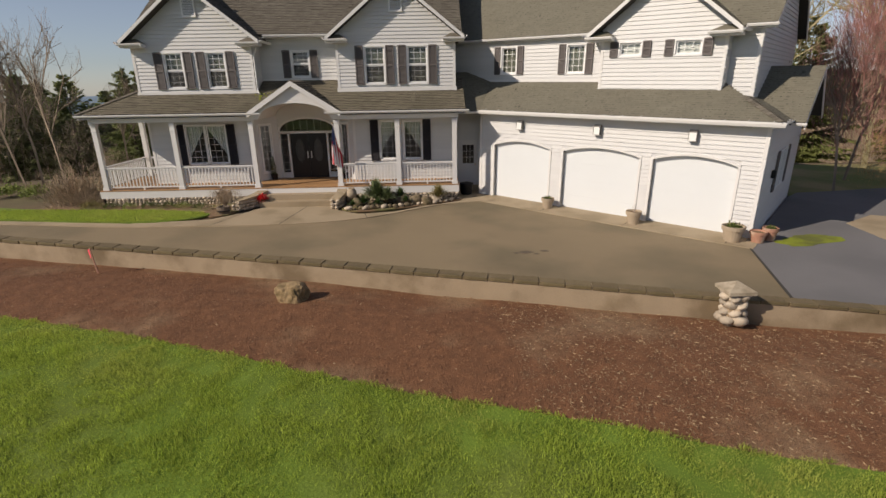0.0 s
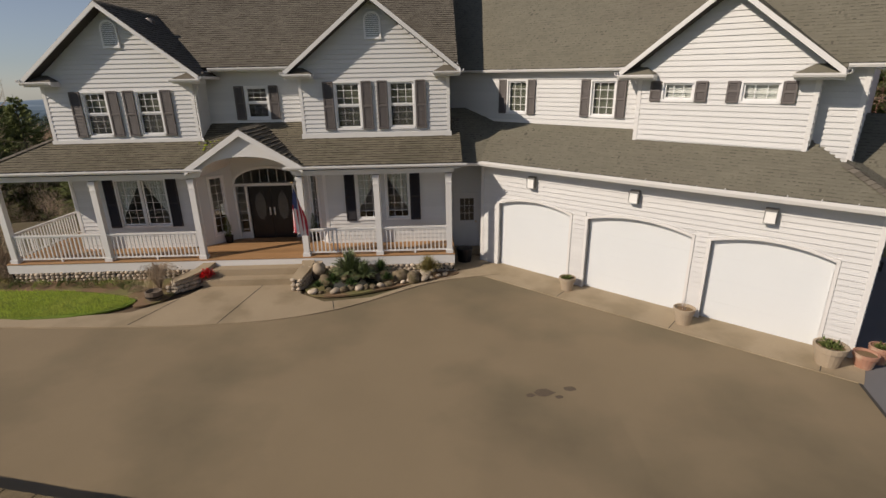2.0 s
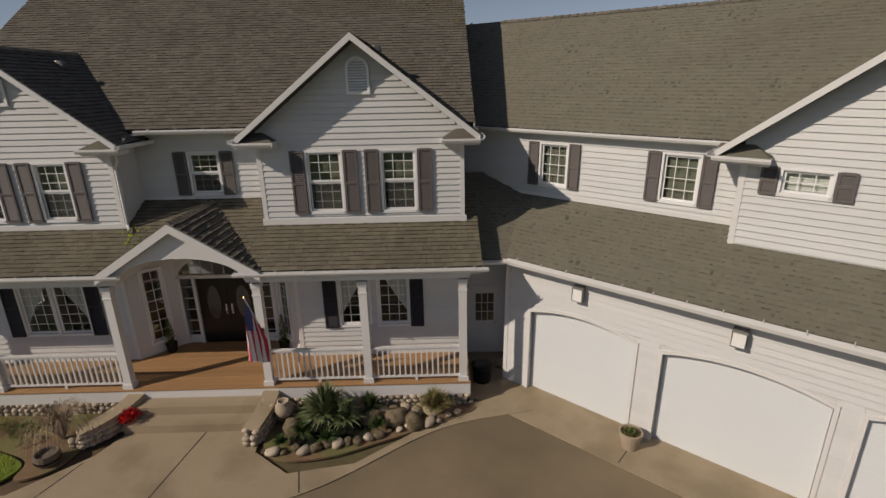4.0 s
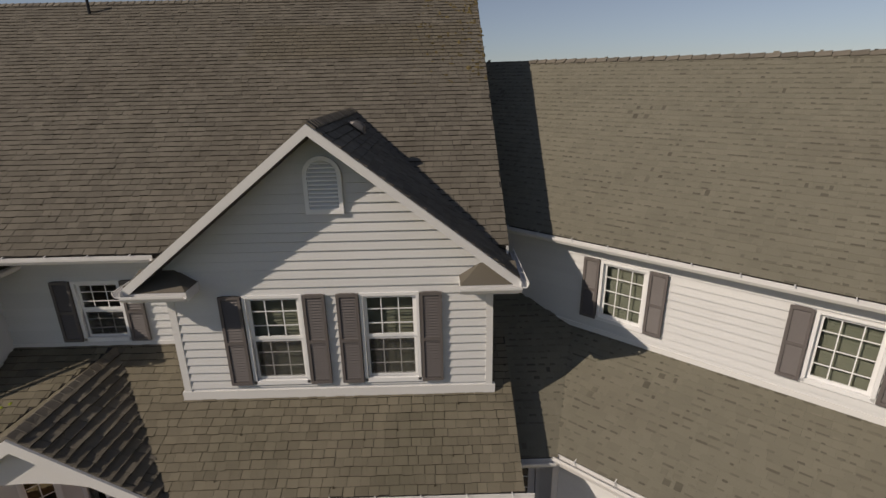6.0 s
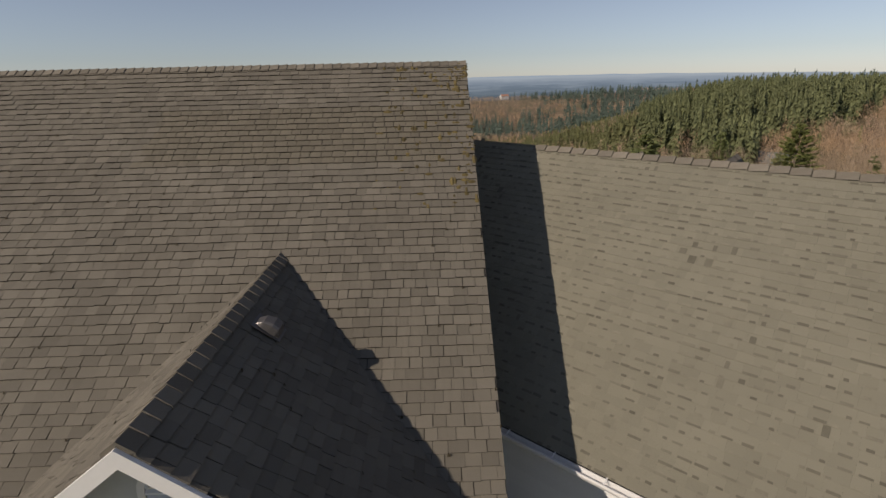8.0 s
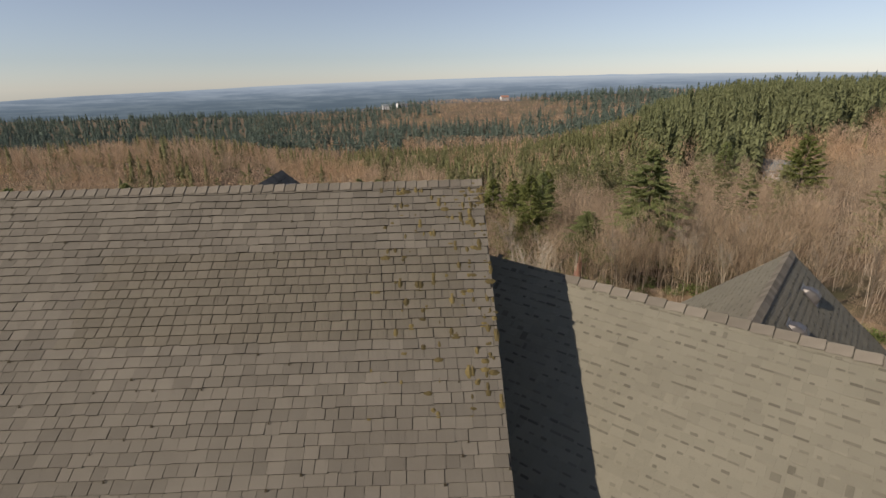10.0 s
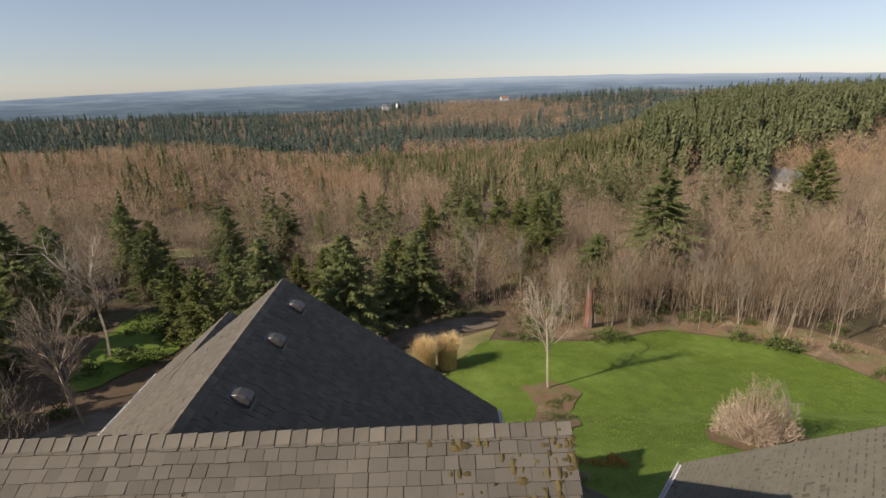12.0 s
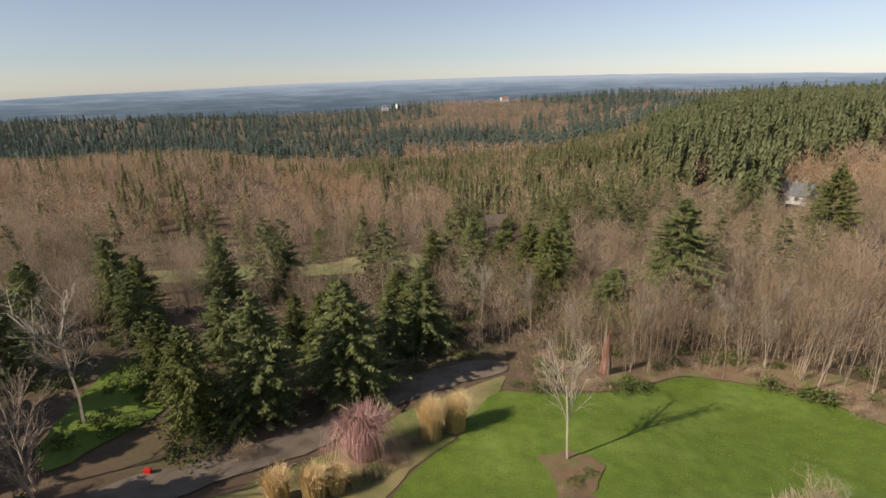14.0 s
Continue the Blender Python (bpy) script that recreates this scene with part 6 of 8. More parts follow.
# --- leafless trees near the house, each a tree of its own
BARE = [bare_tree(1, 4, 0.012), bare_tree(2, 4, 0.0115, spread=0.7), bare_tree(3, 4, 0.013, spread=0.5, lean=0.75)]
bare_me = {}


def leafless_tree(x, y, h, kind, mat, wide=1.0, label="leafless tree with pale branching limbs", turn=0.0, z=None, group="leafless trees"):
    t = empty("leafless_tree", label, "tree", (x, y, (land(x, y) if z is None else z) - 0.1), group)
    t.rotation_euler = (0, 0, turn)
    for i, name in enumerate(("trunk", "crown")):
        key = (kind, mat.name, i)
        if key not in bare_me:
            o = tri_mesh(name, *BARE[kind][i], mat, t)
            bare_me[key] = o.data
        else:
            o = new(name, bare_me[key])
            o.parent = t
        o.scale = (h * wide, h * wide, h)
    return t


leafless_tree(7.7, 37.7, 10.2, 2, BARKPALE, 0.75, "young leafless lawn tree with pale ascending limbs")
leafless_tree(-28.4, 39.7, 11.5, 1, BARKPALE, 0.9, turn=1.0)
leafless_tree(-24.5, 30.5, 9.0, 0, BARKDULL, 0.9, turn=2.0)
leafless_tree(-27.5, 33.5, 9.0, 2, BARKDULL, 0.8, turn=0.5)
leafless_tree(4.0, 66.5, 10.5, 0, BARKPALE, 0.8, turn=2.6)
leafless_tree(9.8, 63.0, 9.0, 2, BARKPALE, 0.7, turn=0.9)
leafless_tree(13.5, 58.0, 7.0, 1, BARKPALE, 0.7, turn=0.2)

RL = random.Random(44)
for x, y in ((21.5, 57.0), (24.5, 59.5), (27.5, 57.5), (31.5, 58.0), (34.0, 55.0), (36.5, 57.0), (38.5, 52.5), (40.5, 48.5), (42.5, 44.5), (26.0, 63.0), (33.5, 62.0), (39.0, 60.0)):
    leafless_tree(x, y, RL.uniform(7.5, 10.5), RL.randrange(3), RL.choice((BARKPALE, BARKDULL)), RL.uniform(0.6, 0.8), "leafless alder with pale limbs at the wood's edge", RL.uniform(0, 6.28), group="alders at the wood's edge")

# --- woods on the hillside
BR = [alder(s, 140, 0.0044) for s in range(5)]
ALD = [alder(90 + s, 400, 0.0017) for s in range(5)]
BRF = [brush(80 + s, 420, 0.85, 0.0024, fan=0.35, short=0.6) for s in range(4)]
ST = [stems(s, 3) for s in range(5)]
NEARC = [conifer_crown(20 + s, 17, 8, 8, spread=0.27, droop=0.2, size=1.25, thin=1.9, taper=0.8) for s in range(3)]
MIDC = [tiered_conifer(30 + s, 12, 9, 0.2) for s in range(5)]
FARC = [tiered_conifer(40 + s, 8, 6, 0.19) for s in range(4)]


def woods(n, y0, y1, slope, keep):
    out = []
    while len(out) < n:
        y = y0 + (y1 - y0) * NR.uniform() ** 0.75
        x = NR.uniform(-slope, slope) * (y + 25)
        if keep(x, y):
            out.append((x, y))
    return out


def inside(x, y, poly):
    c = False
    for (xa, ya), (xb, yb) in zip(poly, poly[1:] + poly[:1]):
        if (ya > y) != (yb > y) and x < (xb - xa) * (y - ya) / (yb - ya) + xa:
            c = not c
    return c


LAWN_OL = curve_pts([(-7.5, 30), (-5.2, 34.2), (-3.0, 37.8), (-0.6, 40.5), (1.2, 44.2), (3.8, 48.2), (8.0, 47.8), (13.5, 48.0), (20.0, 50.6), (24.5, 52.6), (30.6, 50.6), (35.0, 46.2), (37.2, 41), (38, 33), (34, 22), (20, 17), (6, 17), (-5, 21), (-7.5, 30)], 4)[:-1]
LANE_OL = curve_pts([(-24, 24), (-19.3, 33.0), (-14.1, 37.4), (-11.2, 39.8), (-5.5, 46.2), (-0.2, 49.9), (5.5, 53.0), (2.9, 55.8), (-6.0, 51.0), (-10.8, 45.6), (-14.3, 41.0), (-18.1, 37.6), (-24.5, 33), (-28, 24)], 4)[:-1]
LEFT_OL = curve_pts([(-30, 37), (-32, 50), (-28, 48), (-24, 42), (-26, 37.5), (-28, 35), (-30, 37)], 4)[:-1]
ROADB = [(12, 118), (17, 100), (20.5, 100), (17, 120), (15.5, 135), (10, 150), (7, 150)]
FIELD = [(-66, 88), (-37, 85), (-8, 98), (4, 104), (-8, 112), (-43, 103), (-66, 98)]


def dense(x, y):
    """The closed conifer forest on the climbing side of the hill."""
    r = x / max(y, 1)
    return r > 0.4 and y > 138 + abs(r - 0.62) * 230 + 14 * noise.noise(Vector((x * 0.03, y * 0.03, 7.0)))


def thicket(x, y):
    if dense(x, y) or (9.5 < x < 20 and 88 < y < 140):
        return False
    if y < 54 + 0.28 * abs(x - 8) * (x < 8) and not (x > 36 and y > 41):
        return (x < -36 and y > 30) or (8 < x < 45 and y > 51 and not inside(x, y, LAWN_OL))
    if inside(x, y, ROADB) or inside(x, y, FIELD) or (-34 < x < 8 and y < 58):
        return False
    g = noise.noise(Vector((x * 0.02, y * 0.02, 5.0)))
    if -0.12 < x / y < 0.45 and y > 190:
        return g > -0.2
    return g > -0.42


pl = []
for x, y in woods(6200, 44, 360, 1.0, thicket):
    h = NR.uniform(5.5, 12.0) * (0.75 if (y < 120 and -60 < x < 20) else 1.0)
    pl.append((x, y, land(x, y) - 0.2, h * NR.uniform(0.8, 1.3), h, NR.uniform(0, 6.28)))
for x, y in woods(520, 50, 105, 0.62, lambda x, y: x > 8 and thicket(x, y)):
    h = NR.uniform(6.0, 9.0)
    pl.append((x, y, land(x, y) - 0.2, h * NR.uniform(0.7, 1.1), h, NR.uniform(0, 6.28)))
scatter("bare_wood", BR, [p for p in pl if p[1] >= 130], TWIG, "leafless brown alder wood on the far hillside", "woods")
scatter("near_bare_wood", ALD, [p for p in pl if p[1] < 130], TWIG_N, "leafless brown alder wood below the garden", "woods")
scatter("wood_stems", ST, [p for p in pl if p[1] < 150], STEM, "pale thin alder stems of the leafless wood", "woods")


def conifer_place(x, y):
    if y < 64 or (8.5 < x < 21 and 84 < y < 150) or inside(x, y, ROADB) or inside(x, y, FIELD):
        return False
    r = x / y
    g = noise.noise(Vector((x * 0.017 + 9, y * 0.017, 2.0)))
    if dense(x, y):
        return True
    if 0.02 < r < 0.45 and 98 < y < 200:
        return g > -0.1 or NR.uniform() < 0.35
    if -0.12 < r < 0.5 and y >= 190:
        return g > -0.12 or NR.uniform() < 0.35
    if r < -0.12 and y > 225:
        return g > 0.1 or NR.uniform() < 0.1
    return NR.uniform() < (0.12 if g > 0.05 else 0.025)


pl = []
for x, y in woods(5200, 66, 390, 1.0, conifer_place):
    h = NR.uniform(7.5, 13.5)
    if dense(x, y):
        h = NR.uniform(9, 16.5)
    pl.append((x, y, land(x, y) - 0.3, h * NR.uniform(0.9, 1.25), h, NR.uniform(0, 6.28)))
scatter("hill_conifers", MIDC, [p for p in pl if dense(p[0], p[1])], NEEDLE_D, "closed dark green conifer forest on the hill", "woods")
pl = [p for p in pl if not dense(p[0], p[1])]
scatter("near_conifer_wood", NEARC, [p for p in pl if p[1] < 135], NEEDLE_M, "young olive-green conifers below the garden", "woods")
scatter("conifer_wood", MIDC, [p for p in pl if p[1] >= 135], NEEDLE_M, "young olive-green conifers on the hillside", "woods")
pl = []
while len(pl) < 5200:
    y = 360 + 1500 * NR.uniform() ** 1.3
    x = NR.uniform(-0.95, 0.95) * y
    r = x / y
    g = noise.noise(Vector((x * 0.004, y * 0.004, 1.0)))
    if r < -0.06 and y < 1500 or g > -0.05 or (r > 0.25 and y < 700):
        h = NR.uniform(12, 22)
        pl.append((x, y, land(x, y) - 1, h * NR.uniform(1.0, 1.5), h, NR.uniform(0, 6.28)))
scatter("far_conifer_wood", FARC, pl, FARCON_HAZE, "distant dark conifer forest", "woods")
pl = []
FB = [alder(60 + s, 40, 0.016) for s in range(4)]
while len(pl) < 5200:
    y = 350 + 1200 * NR.uniform() ** 1.3
    x = NR.uniform(-0.3, 0.9) * y
    g = noise.noise(Vector((x * 0.004, y * 0.004, 1.0)))
    if g <= 0.05:
        h = NR.uniform(8, 13)
        pl.append((x, y, land(x, y) - 1, h * 1.3, h, NR.uniform(0, 6.28)))
scatter("far_bare_wood", FB, pl, TWIG, "distant leafless brown woods", "woods")


# --- rear garden
def drape(name, outline, mat, label, cat, lift=0.06, step=1.0, kind="structure"):
    """A ground patch that follows the land inside an outline, ragged to the cell."""
    ol = []
    for (xa, ya), (xb, yb) in zip(outline, list(outline[1:]) + [outline[0]]):
        n = max(1, int(math.hypot(xb - xa, yb - ya) / 0.8))
        for k in range(n):
            x, y = xa + (xb - xa) * k / n, ya + (yb - ya) * k / n
            ol.append((x + 0.3 * noise.noise(Vector((x * 0.9, y * 0.9, 1.0))) + 0.12 * noise.noise(Vector((x * 3.1, y * 3.1, 2.0))), y + 0.3 * noise.noise(Vector((x * 0.9, y * 0.9, 5.0))) + 0.12 * noise.noise(Vector((x * 3.1, y * 3.1, 6.0)))))
    x0, x1 = min(p[0] for p in ol), max(p[0] for p in ol)
    y0, y1 = min(p[1] for p in ol), max(p[1] for p in ol)
    bm = bmesh.new()
    vs = [bm.verts.new((x, y, 0)) for x, y in ol]
    bm.faces.new(vs)
    for k in range(int((x1 - x0) / step)):
        bmesh.ops.bisect_plane(bm, geom=bm.verts[:] + bm.edges[:] + bm.faces[:], plane_co=(x0 + (k + 1) * step, 0, 0), plane_no=(1, 0, 0))
    for k in range(int((y1 - y0) / step)):
        bmesh.ops.bisect_plane(bm, geom=bm.verts[:] + bm.edges[:] + bm.faces[:], plane_co=(0, y0 + (k + 1) * step, 0), plane_no=(0, 1, 0))
    for v in bm.verts:
        v.co.z = land(v.co.x, v.co.y) + lift
    bmesh.ops.recalc_face_normals(bm, faces=bm.faces[:])
    me = bpy.data.meshes.new(name)
    bm.to_mesh(me)
    bm.free()
    me.materials.append(mat)
    me.shade_smooth()
    ob = new(name, me)
    if ob.data.polygons and ob.data.polygons[0].normal.z < 0:
        me.flip_normals()
    return tagged(ob, label, cat, kind=kind)


drape("back_lawn", LAWN_OL, BACKLAWN, "mown green back lawn on the slope", "lawn", 0.055, 2.0)
drape("gravel_lane", LANE_OL, GRAVEL, "shaded gravel lane below the house", "lane", 0.1, 2.0)
drape("far_lane", curve_pts([(11.0, 118), (15.6, 104), (18.5, 99), (20.5, 100), (18, 108), (14.6, 122), (11.5, 138), (8.5, 138), (11.0, 118)], 4)[:-1], GRAVEL, "gravel turning place among the trees", "lane", 0.25, 4.0)
drape("meadow", FIELD, MEADOW, "strip of pale green meadow between the woods", "meadow", 0.3, 4.0)
drape("left_grass", LEFT_OL, BACKLAWN, "shaded grass beside the lane", "lawn", 0.08, 2.0)
drape("garden_bank", curve_pts([(-19, 31.8), (-14, 36.2), (-8, 41.5), (-4.2, 45.8), (1.0, 49.2), (5.0, 51.8), (4.0, 48.6), (1.0, 44.2), (-0.8, 40.7), (-3.2, 38.0), (-5.6, 34.2), (-8.5, 29), (-19, 31.8)], 4)[:-1], DRYGRASS, "dry grassy garden bank along the lane", "bank", 0.05, 2.0)
pl = []
while len(pl) < 620:
    x, y = NR.uniform(-62, 46), NR.uniform(29, 84)
    if inside(x, y, LAWN_OL) or inside(x, y, LANE_OL) or inside(x, y, LEFT_OL) or inside(x, y, ROADB) or (x > -24 and y < 45 and x < 38) or (-24 < x < 6 and y < 47 + 0.35 * (x + 14)):
        continue
    h = NR.uniform(1.2, 3.6) * (0.7 if y < 56 else 1.0)
    pl.append((x, y, land(x, y) - 0.1, h * NR.uniform(1.2, 2.0), h, NR.uniform(0, 6.28)))
UND = [alder(120 + s, 260, 0.0038, 0.02, 0.45) for s in range(4)]
scatter("understorey", UND, pl, TWIG_N, "brown leafless understorey between the trees", "undergrowth")
pl = []
while len(pl) < 150:
    x, y = NR.uniform(-60, 44), NR.uniform(30, 70)
    if inside(x, y, LAWN_OL) or inside(x, y, LANE_OL) or inside(x, y, LEFT_OL) or (x > -24 and y < 46 and x < 38) or (-24 < x < 6 and y < 48 + 0.35 * (x + 14)):
        continue
    h = NR.uniform(0.8, 1.9)
    pl.append((x, y, land(x, y) - 0.1, h * NR.uniform(0.9, 1.5), h, NR.uniform(0, 6.28)))
scatter("evergreen_understorey", [mound(140 + s, 300, 0.9, 0.14, 0.5, 0.4) for s in range(3)], pl, SHRUBLEAF, "olive-green bramble and salal understorey", "undergrowth")
# added bushes that stand in for missing tree shade on this grass
pl = []
while len(pl) < 16:
    x, y = NR.uniform(-32, -24), NR.uniform(35, 50)
    if inside(x, y, LEFT_OL):
        h = NR.uniform(0.5, 1.3)
        pl.append((x, y, land(x, y) - 0.1, h * NR.uniform(1.0, 1.6), h, NR.uniform(0, 6.28)))
scatter("grass_brambles", [mound(150 + s, 260, 0.9, 0.14, 0.5, 0.4) for s in range(2)], pl, SHRUBLEAF, "added low olive brambles standing in for tree shade on the grass beside the lane", "undergrowth")
b1 = drape("tree_bed", curve_pts([(5.6, 38.1), (8.1, 38.6), (10.2, 36.9), (9.2, 35.3), (8.6, 33.5), (8.2, 30.6), (6.0, 30.2), (5.2, 31.6), (6.2, 34.4), (5.6, 38.1)], 4)[:-1], BEDSOIL, "kidney-shaped bark bed in the lawn", "bed", 0.12, 1.0)
b2 = drape("shrub_bed", curve_pts([(16.0, 29.4), (18.2, 30.4), (20.6, 29.2), (21.2, 26.8), (19.6, 24.8), (16.8, 24.8), (15.2, 26.8), (16.0, 29.4)], 4)[:-1], BEDSOIL, "bark bed round a bare shrub", "bed", 0.12, 1.0)
drape("wood_edge", curve_pts([(8.0, 49.5), (13.5, 48.3), (20.0, 50.9), (24.5, 52.9), (30.6, 50.9), (35.2, 46.4), (37.4, 41), (38.2, 33), (44, 34), (43, 48), (34, 58), (22, 60), (10, 58), (8, 49.5)], 4)[:-1], LITTER, "rough grassy edge of the wood", "verge", 0.06, 2.0)

# short tufts that break up the mown back lawn
pl = []
n = 42000
X, Y = NR.uniform(-7, 38, n), NR.uniform(17, 53, n)
k_ = np.array([inside(a, b, LAWN_OL) for a, b in zip(X, Y)])
X, Y = X[k_], Y[k_]
n = len(X)
Z = np.array([land(a, b) + 0.05 for a, b in zip(X, Y)])
A, HH = NR.uniform(0, 6.283, n), NR.uniform(0.05, 0.12, n) * (0.8 + 0.6 * np.sin(X * 0.9 + np.sin(Y * 0.8)) * np.sin(Y * 1.1))
WW = 0.03
P = np.stack([np.stack([X - WW * np.cos(A), Y - WW * np.sin(A), Z], 1), np.stack([X + WW * np.cos(A), Y + WW * np.sin(A), Z], 1), np.stack([X + NR.normal(0, 0.05, n), Y + NR.normal(0, 0.05, n), Z + HH], 1)], 1)
tagged(tri_mesh("grass_tufts", P.reshape(-1, 3), np.arange(3 * n).reshape(-1, 3), TUFT), "short grass tufts of the back lawn", "grass", kind="stuff")

SH = [mound(s, 2600, 0.75, 0.15, 0.8, 0.2, 0.05) for s in range(3)]
LF = [mound(10 + s, 900, 0.7, 0.075, 0.3, 0.6) for s in range(3)]
sh_me = {}


def shrub(name, x, y, r, mat, label, tall=1.0, kind=0, leafy=False, z=None, group=""):
    key = (kind, mat.name, leafy)
    if key not in sh_me:
        o = tri_mesh(name, *(LF if leafy else SH)[kind], mat)
        sh_me[key] = o.data
    else:
        o = new(name, sh_me[key])
    o.location = (x, y, (land(x, y) if z is None else z) + 0.02)
    o.scale = (r, r, r * tall)
    o.rotation_euler = (0, 0, x * 3.1 + y)
    return tagged(o, label, "shrub", group)


def fountain(name, x, y, r, h, n, mat, label, cat, seed, droop=1.0, thin=0.012, segs=5, foot=0.03):
    """Arching blades or whips from one foot."""
    R = np.random.RandomState(seed)
    T = []
    for k in range(n):
        a = R.uniform(0, 6.283)
        q = R.uniform(0.15, 1.0)
        top = h * R.uniform(0.75, 1.05)
        bq, ba = foot * r * R.uniform() ** 0.5, R.uniform(0, 6.283)
        bx, by = bq * math.cos(ba), bq * math.sin(ba)
        pts = []
        for i in range(segs + 1):
            f = i / segs
            rr = r * q * f ** (1.3 if droop < 1.2 else 1.05)
            zz = top * (1 - (1 - f) ** 2) - droop * q * h * max(0, f - 0.45) ** 2 * 2.2
            pts.append(np.array([rr * math.cos(a) + bx, rr * math.sin(a) + by, zz]))
        w = thin * R.uniform(0.6, 1.4)
        s = np.array([-math.sin(a), math.cos(a), 0.3]) * w
        for i in range(segs):
            w0, w1 = 1 - i / segs * 0.8, 1 - (i + 1) / segs * 0.8
            T.append([pts[i] - s * w0, pts[i] + s * w0, pts[i + 1] + s * w1])
            T.append([pts[i] - s * w0, pts[i + 1] + s * w1, pts[i + 1] - s * w1])
    o = tri_mesh(name, *soup(T), mat)
    o.location = (x, y, land(x, y))
    return tagged(o, label, cat)


cherry = empty("weeping_cherry", "pink-brown weeping cherry with arching bare whips", "tree", (-7.6, 38.8, land(-7.6, 38.8)))
part("trunk", Shape().tube([(0, 0, -0.1), (0.08, 0.05, 1.2), (0.0, 0.12, 2.4), (0.1, 0.1, 3.6)], [0.2, 0.16, 0.13, 0.06], 8), BARKDULL, cherry)
for k in range(7):
    a = k * 0.9
    part("limb", Shape().tube([(0.03, 0.1, 2.0 + 0.2 * k), (0.9 * math.cos(a), 0.9 * math.sin(a), 3.6 + 0.15 * k), (1.9 * math.cos(a), 1.9 * math.sin(a), 4.0 + 0.1 * k)], [0.08, 0.05, 0.02], 5), BARKDULL, cherry)
for seed, r, h, n in ((3, 4.0, 5.1, 640), (4, 3.2, 4.7, 480), (5, 2.5, 4.2, 300)):
    o = fountain("crown", 0, 0, r, h, n, PINKTWIG, "", "", seed, 1.7, 0.013, 7, 0.25)
    o.parent, o.location = cherry, (0, 0, 0)
for i, (x, y, r, h) in enumerate(((-2.4, 41.2, 1.15, 3.5), (-0.4, 42.2, 1.1, 3.3), (-12.4, 33.9, 0.9, 2.6), (-10.2, 34.3, 1.0, 2.5), (-8.9, 35.0, 0.8, 2.0))):
    fountain("ornamental_grass", x, y, r, h, 1700, STRAW, "tall clump of straw-coloured ornamental grass", "grass clump", 20 + i, 0.12, 0.014, 4, 0.75)
for x, y, h, k, w, m_ in ((17.7, 27.4, 4.2, 0, 0.95, SHRUB), (18.7, 28.0, 4.0, 1, 0.9, SHRUB), (19.5, 27.0, 4.0, 1, 0.85, BARKPALE)):
    leafless_tree(x, y, h, k, m_, w, "round many-stemmed leafless shrub in a bark bed", x, group="bare lawn shrubs")
o = tri_mesh("round_shrub", *mound(33, 13000, 0.85, 0.15, 0.25, 0.3, 0.035), FINETWIG)
o.location, o.scale = (18.1, 27.6, land(18.1, 27.6) - 0.5), (2.6, 2.4, 3.9)
tagged(o, "large round leafless shrub in a bark bed", "shrub")
for i, (x, y, r, m_, lf) in enumerate(((8.9, 35.9, 0.75, SHRUBLEAF, True), (7.6, 35.0, 0.9, SHRUBLEAF, True), (6.6, 34.0, 0.7, SHRUB, False), (7.0, 31.8, 1.2, SHRUBLEAF, True), (-5.2, 38.2, 1.4, SHRUB, False), (-6.6, 36.6, 1.3, SHRUBLEAF, True), (-8.8, 35.6, 1.2, SHRUBLEAF, True), (-3.6, 40.2, 1.0, SHRUB, False),
                                        (15.4, 48.6, 1.8, SHRUBLEAF, True), (17.2, 48.9, 1.5, SHRUBLEAF, True), (13.6, 49.2, 1.6, SHRUB, False), (18.6, 49.6, 1.2, SHRUBLEAF, True), (-18.0, 41.0, 2.6, SHRUBLEAF, True), (-20.0, 38.6, 3.0, SHRUBLEAF, True), (-16.4, 38.4, 1.5, SHRUB, False), (36.5, 44.5, 1.6, SHRUB, False), (38.5, 40.0, 1.8, SHRUBLEAF, True),
                                        (32, 53, 1.6, SHRUB, False), (26, 55.5, 1.7, SHRUB, False), (22, 55, 1.5, SHRUBLEAF, True), (12, 53, 1.6, SHRUB, False), (9, 51, 1.4, SHRUB, True), (4.5, 20.6, 0.9, SHRUBLEAF, True), (5.6, 22.4, 0.8, SHRUB, False))):
    shrub("garden_shrub", x, y, r, m_, "low clipped garden shrub" if lf else "low twiggy garden shrub", 0.8, i % 3, lf, group="garden shrubs")
for x, y, r in ((6.0, 24.5, 0.62), (8.1, 24.0, 0.75), (7.1, 24.0, 0.5)):
    shrub("orange_shrub", x, y, r, ORANGE, "rust-orange low rounded shrub", 1.0, 2, True, group="orange shrubs")
t = empty("fuel_can", "bright red plastic can on the ground beside the lane", "can", (-21.6, 35.5, land(-21.6, 35.5)))
part("body", Shape().box(-0.24, -0.14, 0, 0.24, 0.14, 0.36), CANRED, t)
part("handle", Shape().tube([(-0.14, 0, 0.36), (-0.09, 0, 0.45), (0.09, 0, 0.45), (0.14, 0, 0.36)], 0.03), CANRED, t)
# broken trunk by the lawn
R = random.Random(5)
snag = put("broken_trunk", Shape().tube([(0, 0, 0), (0.05, 0, 1.6), (-0.05, 0.05, 3.2), (0.0, 0.0, 4.6)], [0.62, 0.5, 0.42, 0.3], 9), SNAG)
snag.location = (15.6, 52.6, land(15.6, 52.6) - 0.1)
tagged(snag, "splintered reddish broken tree trunk", "tree trunk")
for k in range(7):
    a = k * 0.9
    part("splinter", Shape().tube([(0.3 * math.cos(a), 0.3 * math.sin(a), 3.6), (0.32 * math.cos(a), 0.32 * math.sin(a), 4.8 + R.random() * 1.3)], [0.14, 0.02], 4), BARKPALE if k in (2, 3, 4) else SNAG, snag)


